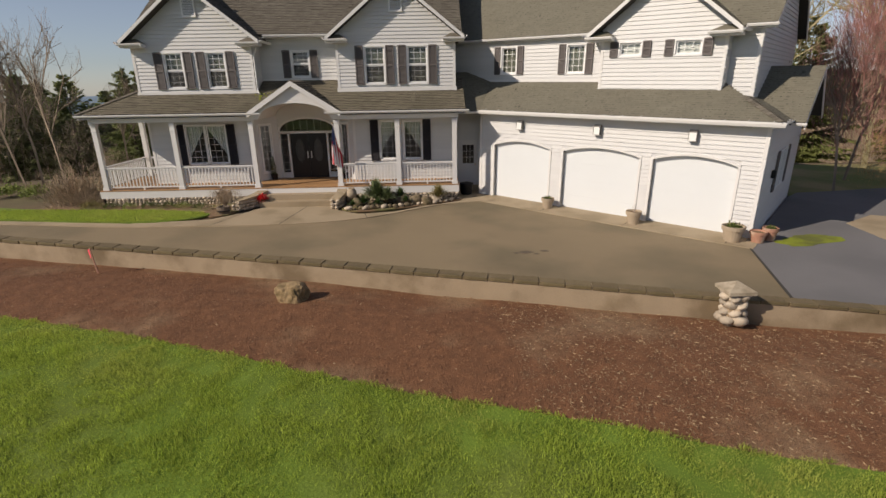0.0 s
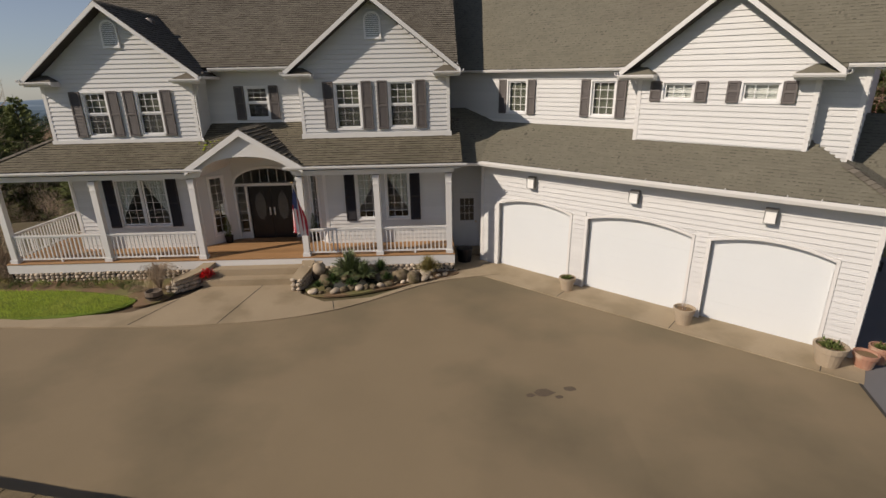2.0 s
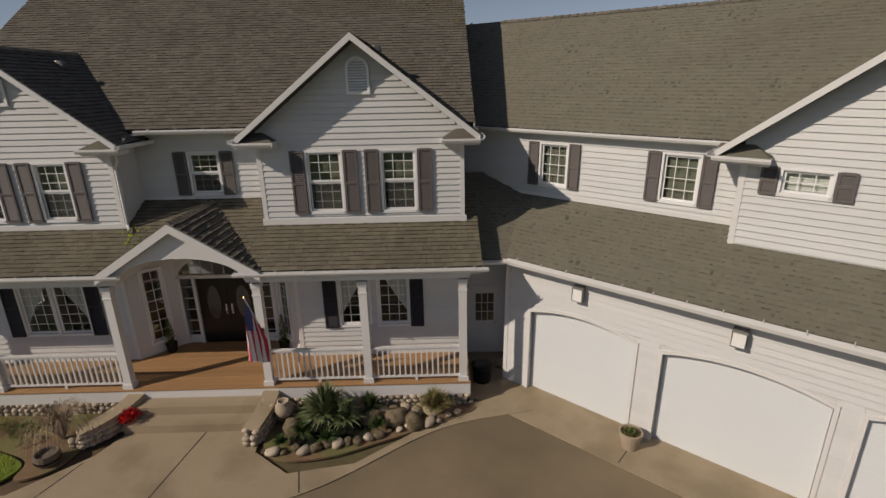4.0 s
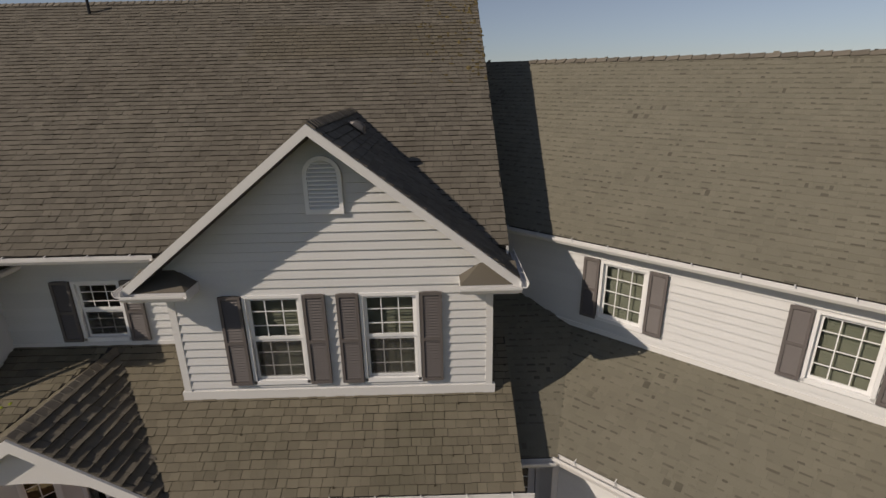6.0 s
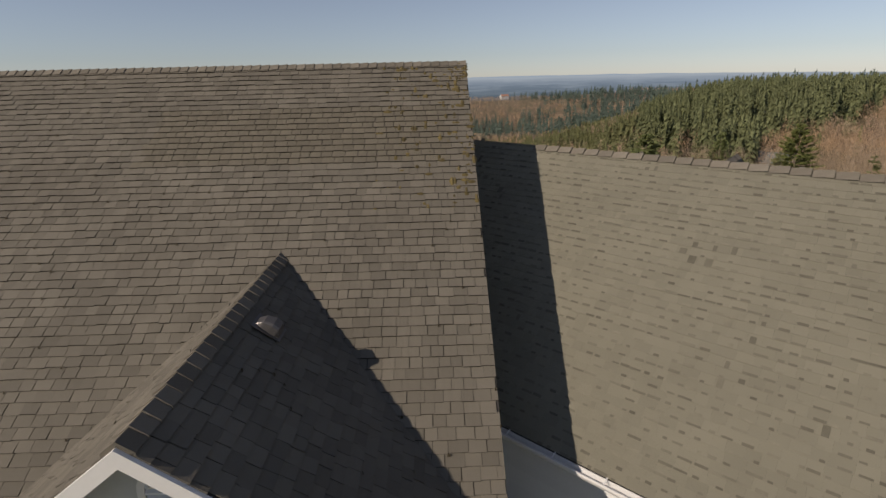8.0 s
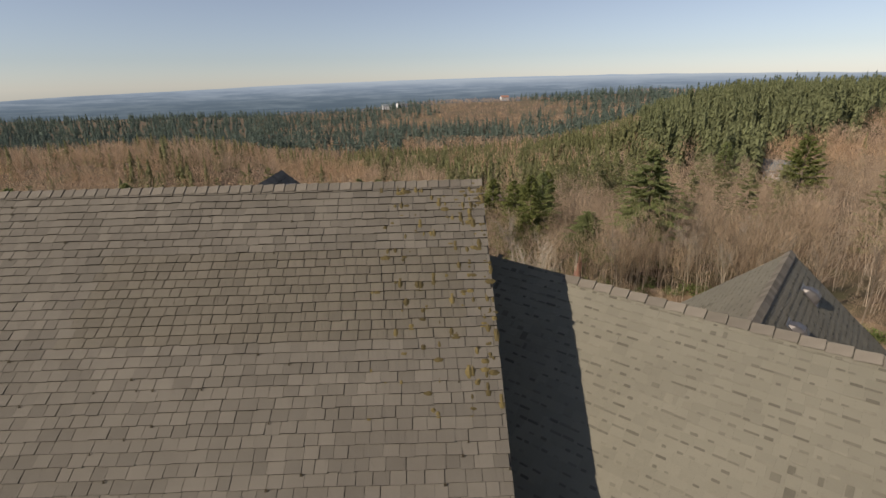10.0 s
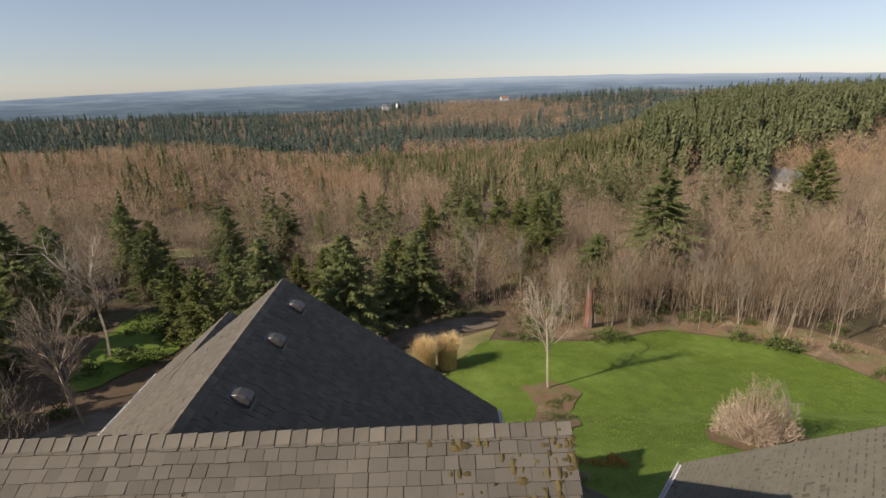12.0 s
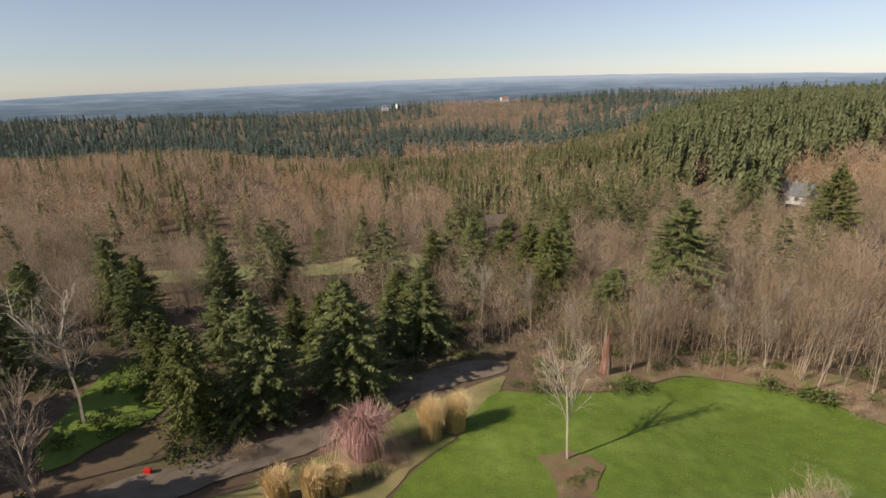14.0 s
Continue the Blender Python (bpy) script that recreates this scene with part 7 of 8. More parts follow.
def far_house(x, y, z, w, d, h, roofmat, turn, label):
    t = empty("far_house", label, "house", (x, y, z))
    t.rotation_euler = (0, 0, turn)
    part("wall", Shape().box(-w / 2, -d / 2, 0, w / 2, d / 2, h), WHITE, t)
    for sg in (-1, 1):
        part("roof", Shape().prism([(-w / 2 - 0.5, sg * (d / 2 + 0.5), h - 0.2), (w / 2 + 0.5, sg * (d / 2 + 0.5), h - 0.2), (w / 2 + 0.5, 0, h + d * 0.35), (-w / 2 - 0.5, 0, h + d * 0.35)], (0, 0, 0.15)), roofmat, t)
    part("gable", Shape().prism([(-w / 2, -d / 2, h), (-w / 2, d / 2, h), (-w / 2, 0, h + d * 0.33)], (0.2, 0, 0)), WHITE, t)
    part("gable", Shape().prism([(w / 2 - 0.2, -d / 2, h), (w / 2 - 0.2, d / 2, h), (w / 2 - 0.2, 0, h + d * 0.33)], (0.2, 0, 0)), WHITE, t)
    for k in (-0.25, 0.2):
        wi = part("window", Shape().box(w * k, -d / 2 - 0.06, h * 0.4, w * k + 1.2, -d / 2 + 0.02, h * 0.4 + 1.2), TRIM, t)
        part("pane", Shape().box(w * k + 0.1, -d / 2 - 0.08, h * 0.4 + 0.1, w * k + 1.1, -d / 2 - 0.065, h * 0.4 + 1.1), GLASS_DARK, wi)


far_house(96, 140, land(96, 140) + 0.9, 9, 7.5, 2.6, FARROOF, -1.0, "low house with a blue-grey roof among conifers")
far_house(13.0, 140, land(13, 140) - 0.2, 9, 6, 2.6, BARK, 0.3, "small brown shed beside the gravel lane")
for x, y, t in ((462, 1600, 0.2), (318, 1560, 0.5), (345, 1590, -0.3), (420, 1640, 0.1), (-120, 1350, 0.2), (-85, 1380, 0.6), (205, 1500, 0.2)):
    far_house(x, y, land(x, y) + 1, 22, 14, 9, ROOFRED if x > 0 and x % 2 else FARROOF, t, "distant pale house on the wooded ridge")
sg_ = put("notice_board", Shape().box(-0.5, -0.04, 1.2, 0.5, 0.04, 2.6).box(-0.06, -0.06, 0, 0.06, 0.06, 1.2), TRIM)
sg_.location = (14.0, 112, land(14.0, 112))
tagged(sg_, "small white notice board on a post", "sign")

# --- far valley and hills: a plain backdrop
S = Shape()
N_ = 120
for i in range(N_ + 1):
    a = radians(-75 + 150 * i / N_)
    b = max(-1.2, min(1.2, a / 0.7156))
    top = 21 - 50 * b * b + 28 * b + 7 * noise.noise(Vector((i * 0.11, 0, 0))) + 4 * noise.noise(Vector((i * 0.5, 3, 0)))
    for r, z in ((4250, -420), (4250, top - 28), (4250, top)):
        S.v.append((r * math.sin(a), r * math.cos(a), z))
for i in range(N_):
    for k in (0, 1):
        S.f.append((i * 3 + k, (i + 1) * 3 + k, (i + 1) * 3 + k + 1, i * 3 + k + 1))
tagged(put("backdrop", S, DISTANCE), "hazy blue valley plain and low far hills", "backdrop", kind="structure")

# ---- things round the house ----
def stone_mesh(seed, mat, flat=0.75, sub=2):
    bm = bmesh.new()
    bmesh.ops.create_icosphere(bm, subdivisions=sub, radius=0.5)
    for v in bm.verts:
        d = v.co.normalized()
        v.co *= 1 + 0.28 * noise.noise(d * 1.3 + Vector((seed * 7.1, 0, 0))) + 0.08 * noise.noise(d * 3.5 + Vector((0, seed * 3.3, 0)))
        v.co.z *= flat
    me = bpy.data.meshes.new("stone")
    bm.to_mesh(me)
    bm.free()
    me.materials.append(mat)
    me.shade_smooth()
    return me


STONES = [stone_mesh(i, STONE) for i in range(5)]
DARKSTONES = [stone_mesh(10 + i, ROCK, 0.8) for i in range(4)]
SR = random.Random(21)


def stone(x, y, z, s, parent=None, meshes=None, name="stone", stretch=(1, 1, 1)):
    o = new(name, SR.choice(meshes or STONES))
    if parent is not None:
        o.parent = parent
    o.location = (x, y, z)
    o.rotation_euler = (SR.uniform(-0.4, 0.4), SR.uniform(-0.4, 0.4), SR.uniform(0, 6.28))
    o.scale = (s * stretch[0], s * stretch[1], s * stretch[2])
    return o


# river-stone foundation under the porch
for x0, x1 in ((-15.1, -8.95), (-4.75, 0.02)):
    f = part("foundation", Shape().box(x0, -1.27, -0.3, x1, -1.1, 0.34), UNDERLAY, house, "round river-stone porch foundation")
    for row in range(3):
        x = x0 + SR.uniform(0.02, 0.12)
        while x < x1 - 0.05:
            s = SR.uniform(0.13, 0.21)
            stone(x + s / 2, -1.3, 0.06 + row * 0.115 + SR.uniform(-0.015, 0.015), s * 1.05, f)
            x += s * 0.95
part("foundation", Shape().box(-15.12, -1.27, -0.8, -15.0, 3.4, 0.34), UNDERLAY, house, "porch side foundation")
part("foundation", Shape().box(-8.95, -1.27, -0.3, -4.75, -1.1, 0.34), CONCRETE, house, "concrete foundation behind the steps")

# front steps with stone cheek walls
steps = empty("front_steps", "two broad concrete front steps", "steps", (-6.6, -1.7, 0))
part("step", Shape().box(-1.62, -0.05, 0.0, 1.62, 0.35, 0.44), CONCRETE, steps)
part("step", Shape().box(-1.66, -0.46, 0.0, 1.66, -0.05, 0.22), CONCRETE, steps)


def cheek(pts, h0, h1, label):
    """Low curved stone wall with a smooth concrete cap."""
    t = empty("cheek_wall", label, "garden wall", (pts[0][0], pts[0][1], 0), group="step cheek walls")
    o = Vector((pts[0][0], pts[0][1], 0))
    P = [Vector((*p, 0)) - o for p in curve_pts(pts, 4)]
    n = len(P)
    C, B = Shape(), Shape()
    for i in range(n - 1):
        a, b = P[i], P[i + 1]
        za, zb = h0 + (h1 - h0) * i / (n - 1), h0 + (h1 - h0) * (i + 1) / (n - 1)
        d = (b - a).normalized()
        s = Vector((-d.y, d.x, 0))
        for S, w, lo, hi in ((B, 0.13, -0.1, -0.07), (C, 0.2, -0.07, 0.0)):
            q = []
            for c, z in ((a, za), (b, zb)):
                low = lo if S is B else None
                q += [c - s * w + Vector((0, 0, (-0.05 if S is B else z - 0.08))), c + s * w + Vector((0, 0, (-0.05 if S is B else z - 0.08))), c + s * w + Vector((0, 0, z + hi)), c - s * w + Vector((0, 0, z + hi))]
            S.poly(q, ((0, 1, 2, 3), (7, 6, 5, 4), (0, 4, 5, 1), (1, 5, 6, 2), (2, 6, 7, 3), (3, 7, 4, 0)))
    part("core", B, UNDERLAY, t)
    part("cap", C, CONCRETE, t)
    for i in range(n - 1):
        a, b = P[i], P[i + 1]
        d = (b - a).normalized()
        s = Vector((-d.y, d.x, 0))
        z = h0 + (h1 - h0) * i / (n - 1)
        for sg in (-1, 1):
            for k in range(int(z / 0.13)):
                for f in (0.25, 0.75):
                    c = a.lerp(b, f) + s * sg * 0.13
                    stone(c.x, c.y, 0.07 + 0.13 * k, SR.uniform(0.13, 0.2), t)
    end = P[-1] + (P[-1] - P[-2]).normalized() * 0.08
    for k in range(2):
        for f in (-0.08, 0.08):
            stone(end.x + f, end.y, 0.07 + 0.13 * k, 0.18, t)
    return t


cheek([(-8.3, -1.3), (-8.42, -1.8), (-8.72, -2.3), (-9.0, -2.55)], 0.58, 0.42, "curved stone wall with a concrete cap left of entry")
cheek([(-4.95, -1.3), (-4.92, -1.8), (-4.98, -2.3), (-5.05, -2.6)], 0.58, 0.42, "stone wall with a concrete cap beside the steps")

# red flowers by the steps
t = empty("red_flowers", "bright red artificial flowers in a small pot", "flowers", (-8.2, -1.98, 0.0))
part("pot", Shape().lathe([(0.0, 0.0), (0.12, 0.0), (0.15, 0.26), (0.13, 0.26), (0.0, 0.22)], 12), TERRA, t, smooth=True)
o = tri_mesh("petals", *mound(31, 420, 0.8, 0.2, 0.3, 0.5), RED, t)
o.scale, o.location = (0.27, 0.27, 0.32), (0, 0, 0.32)
part("stalks", Shape().tube([(0, 0, 0.2), (0.02, 0, 0.4)], 0.05, 6), LEAF, t)

# planting on both sides of the steps
sheet("planting_soil", curve_pts([(-17.5, -1.35), (-17.5, -2.0), (-12.5, -2.25), (-10.1, -2.9), (-9.75, -3.6), (-9.1, -3.3), (-8.9, -2.5), (-8.3, -1.35)], 5), 0.03, BEDSOIL, "dark planting soil before the porch", "bed")
sheet("pond_bed", curve_pts([(-4.9, -1.35), (-4.85, -2.5), (-4.3, -3.2), (-3.2, -3.15), (-2.2, -2.75), (-1.0, -2.2), (0.1, -1.6), (0.1, -1.35)], 5), 0.04, BEDSOIL, "stony planting bed with a small pond", "bed")
sheet("left_lawn", curve_pts([(-44, -0.4), (-26, -1.9), (-17.9, -3.45), (-12.6, -4.3), (-10.6, -4.05), (-9.9, -3.4), (-10.3, -2.9), (-12.5, -2.3), (-17.0, -1.9), (-26, 0.2), (-44, 2.4)], 5), 0.035, LAWN, "strip of green lawn before the porch", "lawn")
pond = sheet("pond", curve_pts([(-4.3, -2.0), (-4.1, -2.75), (-3.2, -2.8), (-2.4, -2.45), (-2.6, -1.95), (-3.4, -1.75), (-4.3, -2.0)], 5)[:-1], 0.05, WATER, "small dark garden pond", "pond", 0.01)
for k in range(34):
    a = k / 34
    if a < 0.55:
        f = a / 0.55
        x, y = -4.45 + 4.3 * f, -3.0 + 1.25 * f ** 1.6 + SR.uniform(-0.08, 0.12)
    else:
        x, y = SR.uniform(-4.6, -0.6), SR.uniform(-2.0, -1.45)
    s = SR.uniform(0.12, 0.3) * (1.4 if a > 0.55 else 1)
    o = stone(x, y, 0.04 + s * 0.25, s, None, DARKSTONES if (x < -1.6 and k % 3) else STONES, "garden_stone", (1.2, 1.0, 0.9))
    tagged(o, "rounded garden stone beside the pond", "stone", "stones round the pond")
for x, y, s in ((-4.45, -1.75, 0.62), (-4.2, -2.25, 0.5), (-2.75, -1.6, 0.6), (-2.4, -1.95, 0.52), (-1.75, -2.0, 0.6), (-1.35, -2.15, 0.5)):
    o = stone(x, y, s * 0.28, s, None, DARKSTONES, "boulder", (1.1, 0.9, 1.0))
    tagged(o, "dark weathered boulder in the planting bed", "boulder", "boulders round the pond")


def leaf_rosette(name, x, y, z, r, h, n, mat, label, seed, w=0.035, droop=0.8):
    R = np.random.RandomState(seed)
    T = []
    for k in range(n):
        a, e = R.uniform(0, 6.28), R.uniform(0.15, 1.0)
        L = R.uniform(0.7, 1.1)
        pts = []
        for i in range(5):
            f = i / 4
            rr = r * L * f * e
            pts.append(np.array([rr * math.cos(a), rr * math.sin(a), h * L * (f * (1.15 - 0.35 * e) - droop * e * f * f * 0.75) + 0.1]))
        s = np.array([-math.sin(a), math.cos(a), 0.0]) * w
        for i in range(4):
            w0, w1 = (0.7, 1.0, 0.8, 0.5, 0.05)[i], (0.7, 1.0, 0.8, 0.5, 0.05)[i + 1]
            T.append([pts[i] - s * w0, pts[i] + s * w0, pts[i + 1] + s * w1])
            T.append([pts[i] - s * w0, pts[i + 1] + s * w1, pts[i + 1] - s * w1])
    o = tri_mesh(name, *soup(T), mat)
    o.location = (x, y, z)
    return tagged(o, label, "plant")


leaf_rosette("evergreen_fern", -3.45, -1.95, 0.1, 0.85, 0.95, 420, YUCCA, "large dark green strap-leaved clump by the pond", 5)
leaf_rosette("evergreen_fern", -3.0, -2.15, 0.1, 0.6, 0.65, 240, YUCCA, "dark green strap-leaved clump by the pond", 6)
for x, y, r, h, n, sd in ((-3.9, -2.5, 0.4, 0.4, 160, 8), (-2.45, -1.7, 0.45, 0.55, 170, 9), (-2.2, -2.35, 0.3, 0.3, 120, 10), (-4.3, -2.85, 0.28, 0.26, 120, 11), (-3.3, -2.75, 0.3, 0.3, 130, 12)):
    leaf_rosette("ground_cover", x, y, 0.08, r, h, n, LEAF, "low dark leafy ground cover among the stones", sd, 0.022)
leaf_rosette("ornamental_sedge", -0.85, -1.75, 0.1, 0.6, 0.62, 600, STRAWGREEN, "tan-green dome of fine ornamental sedge", 7, 0.01)
for i, (x, y, r, m_) in enumerate(((-14.6, -1.75, 0.4, SHRUBLEAF), (-13.8, -1.8, 0.36, HEDGELEAF), (-13.0, -1.75, 0.4, SHRUBLEAF), (-12.2, -1.85, 0.42, SHRUBLEAF), (-11.5, -1.9, 0.4, HEDGELEAF), (-10.8, -2.0, 0.36, SHRUBLEAF), (-15.4, -1.7, 0.55, STRAWGREEN), (-10.3, -2.4, 0.3, SHRUB))):
    shrub("porch_shrub", x, y, r, m_, "low evergreen shrub before the porch", 0.9, i % 3, True, 0.03, "shrubs before the porch")
o = fountain("weeping_maple", -9.6, -2.3, 0.95, 1.0, 330, SHRUB, "small weeping maple with bare arching twigs", "shrub", 41, 1.3, 0.008, 6)
o.location.z = 0.03
t = empty("barrel_planter", "half barrel planter with dark soil", "planter", (-9.35, -3.1, 0.03))
part("barrel", Shape().lathe([(0.0, 0.0), (0.2, 0.0), (0.25, 0.16), (0.24, 0.28), (0.21, 0.28), (0.2, 0.2), (0.0, 0.2)], 16), BARK, t, smooth=False)
part("hoop", Shape().lathe([(0.247, 0.1), (0.256, 0.1), (0.26, 0.14), (0.25, 0.14)], 16), BLACKMETAL, t)
t = empty("clay_urn", "round tan clay urn lying in the rocks", "urn", (-4.45, -2.0, 0.3))
part("body", Shape().lathe([(0.0, 0.0), (0.14, 0.02), (0.21, 0.16), (0.2, 0.3), (0.13, 0.38), (0.15, 0.42), (0.11, 0.42), (0.1, 0.36)], 16), CLAYTAN, t, smooth=True)


def planter(x, y, z, r, h, mat, label, plant=None, seed=0):
    t = empty("plant_pot", label, "plant pot", (x, y, z), group="pots before the garage")
    part("pot", Shape().lathe([(0.0, 0.0), (r * 0.68, 0.0), (r * 0.9, h * 0.72), (r * 1.0, h * 0.74), (r * 1.04, h), (r * 0.9, h), (r * 0.86, h * 0.85), (0.0, h * 0.85)], 20), mat, t, smooth=False)
    part("soil", Shape().lathe([(0.0, h * 0.855), (r * 0.85, h * 0.855), (r * 0.8, h * 0.87), (0.0, h * 0.88)], 14), BEDSOIL, t)
    if plant == "green":
        o = tri_mesh("foliage", *mound(seed, 200, 0.7, 0.28, 0.9, 0.3), SHRUBLEAF, t)
        o.location, o.scale = (0, 0, h * 0.85), (r * 0.8, r * 0.8, r * 0.75)
    if plant == "stalks":
        o = tri_mesh("stalks", *brush(seed, 26, 0.7, 0.012, fan=0.25), FLAGWHITE, t)
        o.location, o.scale = (0, 0, h * 0.8), (r * 1.2, r * 1.2, 0.5)
    return t


def gp(u, n):
    q = gw(u, -n, 0)
    return q.x, q.y


planter(*gp(4.6, -0.1), -0.075, 0.25, 0.42, CLAYTAN, "tan clay pot with a low green plant", "green", 51)
planter(*gp(8.1, 0.0), -0.13, 0.27, 0.46, CLAYTAN, "worn tan clay pot with dry white stalks", "stalks", 52)
planter(*gp(11.3, 0.05), -0.18, 0.34, 0.5, CLAYTAN, "large tan clay pot at the garage corner", "green", 53)
planter(*gp(11.95, -0.35), -0.205, 0.25, 0.36, TERRA, "pinkish terracotta pot at the garage corner")
planter(*gp(12.2, -0.8), -0.205, 0.23, 0.42, TERRA, "terracotta pot with a small green plant", "green", 54)

# flag on the porch post
fl = empty("flag", "striped red and white flag with a blue canton on a pole", "flag", (-4.98, -1.28, 2.2))
part("pole", Shape().tube([(0, 0, 0), (-0.06, -0.62, 1.12)], 0.016, 8), TRIM, fl, "white wooden pole")
part("pole_tip", Shape().lathe([(0.0, -0.03), (0.03, 0.0), (0.0, 0.04)], 8, (-0.06, -0.63, 1.14)), BRASS, fl)
part("bracket", Shape().box(-0.04, -0.06, -0.08, 0.04, 0.02, 0.08), BLACKMETAL, fl)


def cloth(a0, a1, b0, b1):
    """A piece of the hanging cloth between fractions across (a) and along (b)."""
    S = Shape()
    na, nb = 3, 14
    for i in range(na + 1):
        a = a0 + (a1 - a0) * i / na
        for j in range(nb + 1):
            b = b0 + (b1 - b0) * j / nb
            top = Vector((-0.06, -0.60, 1.08)).lerp(Vector((-0.015, -0.16, 0.30)), a * (1 - 0.45 * b))
            fold = 0.05 * math.sin(a * 19 + b * 2.0) * (0.4 + b)
            x = top.x + fold + (a - 0.45) * 0.27 * min(1.0, b * 2.2)
            y = top.y + 0.09 * b * a + 0.03 * math.sin(a * 13 + 1)
            S.v.append((x, y, top.z - 1.55 * b * (1 - 0.12 * a) + 0.0))
    m = nb + 1
    S.f = [(i * m + j, (i + 1) * m + j, (i + 1) * m + j + 1, i * m + j + 1) for i in range(na) for j in range(nb)]
    return S


for k in range(13):
    part("stripe", cloth(k / 13, (k + 1) / 13, 0.42 if k < 7 else 0.0, 1.0), FLAGRED if k % 2 == 0 else FLAGWHITE, fl, smooth=True)
part("canton", cloth(0.0, 7 / 13, 0.0, 0.42), FLAGBLUE, fl, smooth=True)

# clipped cones by the door
for x in (-8.35, -5.15):
    t = empty("clipped_cone", "dark clipped conical shrub in a pot by the door", "shrub", (x, 0.62, FL), group="cones by the door")
    part("pot", Shape().lathe([(0.0, 0.0), (0.12, 0.0), (0.16, 0.26), (0.13, 0.26), (0.0, 0.22)], 12), BLACKMETAL, t)
    o = tri_mesh("foliage", *conifer_crown(77, 18, 9, 8, spread=0.2, droop=0.1, size=1.2, thin=2.0), NEEDLE, t)
    o.location, o.scale = (0, 0, 0.22), (0.9, 0.9, 0.85)
t = empty("storage_bin", "black plastic bin beside the side door", "bin", (0.45, -0.2, 0.0))
part("body", Shape().lathe([(0.0, 0.0), (0.24, 0.0), (0.29, 0.45), (0.0, 0.45)], 14), BLACKMETAL, t)
part("lid", Shape().lathe([(0.0, 0.45), (0.31, 0.45), (0.3, 0.5), (0.1, 0.55), (0.0, 0.55)], 14), BLACKMETAL, t)

# pillar, rock and stake in the bed
t = empty("stone_pillar", "short river-stone pillar with a pyramid cap against the wall", "pillar", (4.0, -14.92, 0.72))
part("core", Shape().box(-0.13, -0.13, 0, 0.13, 0.13, 0.55), WALLCON, t)
for k, (n, r, big) in enumerate(((5, 0.15, 0.26), (5, 0.135, 0.23), (5, 0.13, 0.21), (6, 0.155, 0.2))):
    for a in range(n):
        q = a / n * 6.283 + k * 0.7
        stone(r * math.cos(q), r * math.sin(q), 0.1 + k * 0.14, big * SR.uniform(0.9, 1.12), t, STONES, "stone", (1.05, 0.95, 0.85))
part("cap", Shape().poly([(-0.23, -0.23, 0.60), (0.23, -0.23, 0.60), (0.23, 0.23, 0.60), (-0.23, 0.23, 0.60), (-0.23, -0.23, 0.66), (0.23, -0.23, 0.66), (0.23, 0.23, 0.66), (-0.23, 0.23, 0.66), (0, 0, 0.79)],
                         ((3, 2, 1, 0), (0, 1, 5, 4), (1, 2, 6, 5), (2, 3, 7, 6), (3, 0, 4, 7), (4, 5, 8), (5, 6, 8), (6, 7, 8), (7, 4, 8))), CAPPALE, t, "pyramid-shaped pale concrete cap")
bm = bmesh.new()
bmesh.ops.create_icosphere(bm, subdivisions=4, radius=0.5)
for v in bm.verts:
    d = v.co.normalized()
    k = 1 + 0.35 * noise.noise(d * 1.4 + Vector((3, 1, 0))) + 0.12 * noise.noise(d * 4) + 0.05 * noise.noise(d * 11)
    v.co = Vector((v.co.x * k * 0.62, v.co.y * k * 0.5, max(-0.1, v.co.z * k * 0.62)))
    if v.co.z > 0.2:
        v.co.z = 0.2 + (v.co.z - 0.2) * 0.35
me = bpy.data.meshes.new("garden_rock")
bm.to_mesh(me)
bm.free()
me.materials.append(ROCKTAN)
o = new("garden_rock", me)
o.location, o.scale = (-3.68, -14.2, 1.1), (0.95, 0.95, 1.1)
tagged(o, "rough brown boulder lying in the mulch", "rock")
t = empty("survey_stake", "leaning wooden stake with a pink ribbon", "stake", (-8.0, -12.85, 1.13))
part("stake", Shape().prism([(-0.011, -0.011, 0), (0.011, -0.011, 0), (0.011, 0.011, 0), (-0.011, 0.011, 0)], (-0.07, 0.02, 0.56)), TERRA, t)
part("ribbon", Shape().poly([(-0.075, -0.025, 0.5), (-0.03, -0.05, 0.49), (-0.025, -0.06, 0.36), (-0.06, -0.03, 0.38), (-0.09, -0.02, 0.55), (-0.04, -0.04, 0.56)], [(0, 1, 2, 3), (4, 5, 1, 0)]), PINKRIBBON, t)

# moss and stains on the paving
sheet("moss_patch", [(x + 0.25 * noise.noise(Vector((i * 1.7, 0, 0))), y + 0.2 * noise.noise(Vector((0, i * 1.7, 0)))) for i, (x, y) in enumerate(curve_pts([(9.75, -7.75), (10.4, -7.2), (11.4, -6.9), (12.2, -7.2), (12.0, -7.7), (11.0, -7.9), (10.3, -8.1), (9.75, -7.75)], 4)[:-1])], -0.004, MOSS, "bright yellow-green moss on the asphalt", "moss", 0.006, kind="stuff")
for x, y, r in ((1.65, -8.45, 0.15), (2.25, -8.3, 0.09), (1.35, -8.55, 0.07), (1.95, -8.6, 0.06)):
    sheet("stain", [(x + r * (1 + 0.4 * noise.noise(Vector((k, x, 0)))) * math.cos(k * 0.5236) * 1.5, y + r * (1 + 0.4 * noise.noise(Vector((k, y, 2)))) * math.sin(k * 0.5236)) for k in range(12)], -0.0155, STAIN, "dark oil stain on the asphalt", "stain", 0.003, kind="stuff")

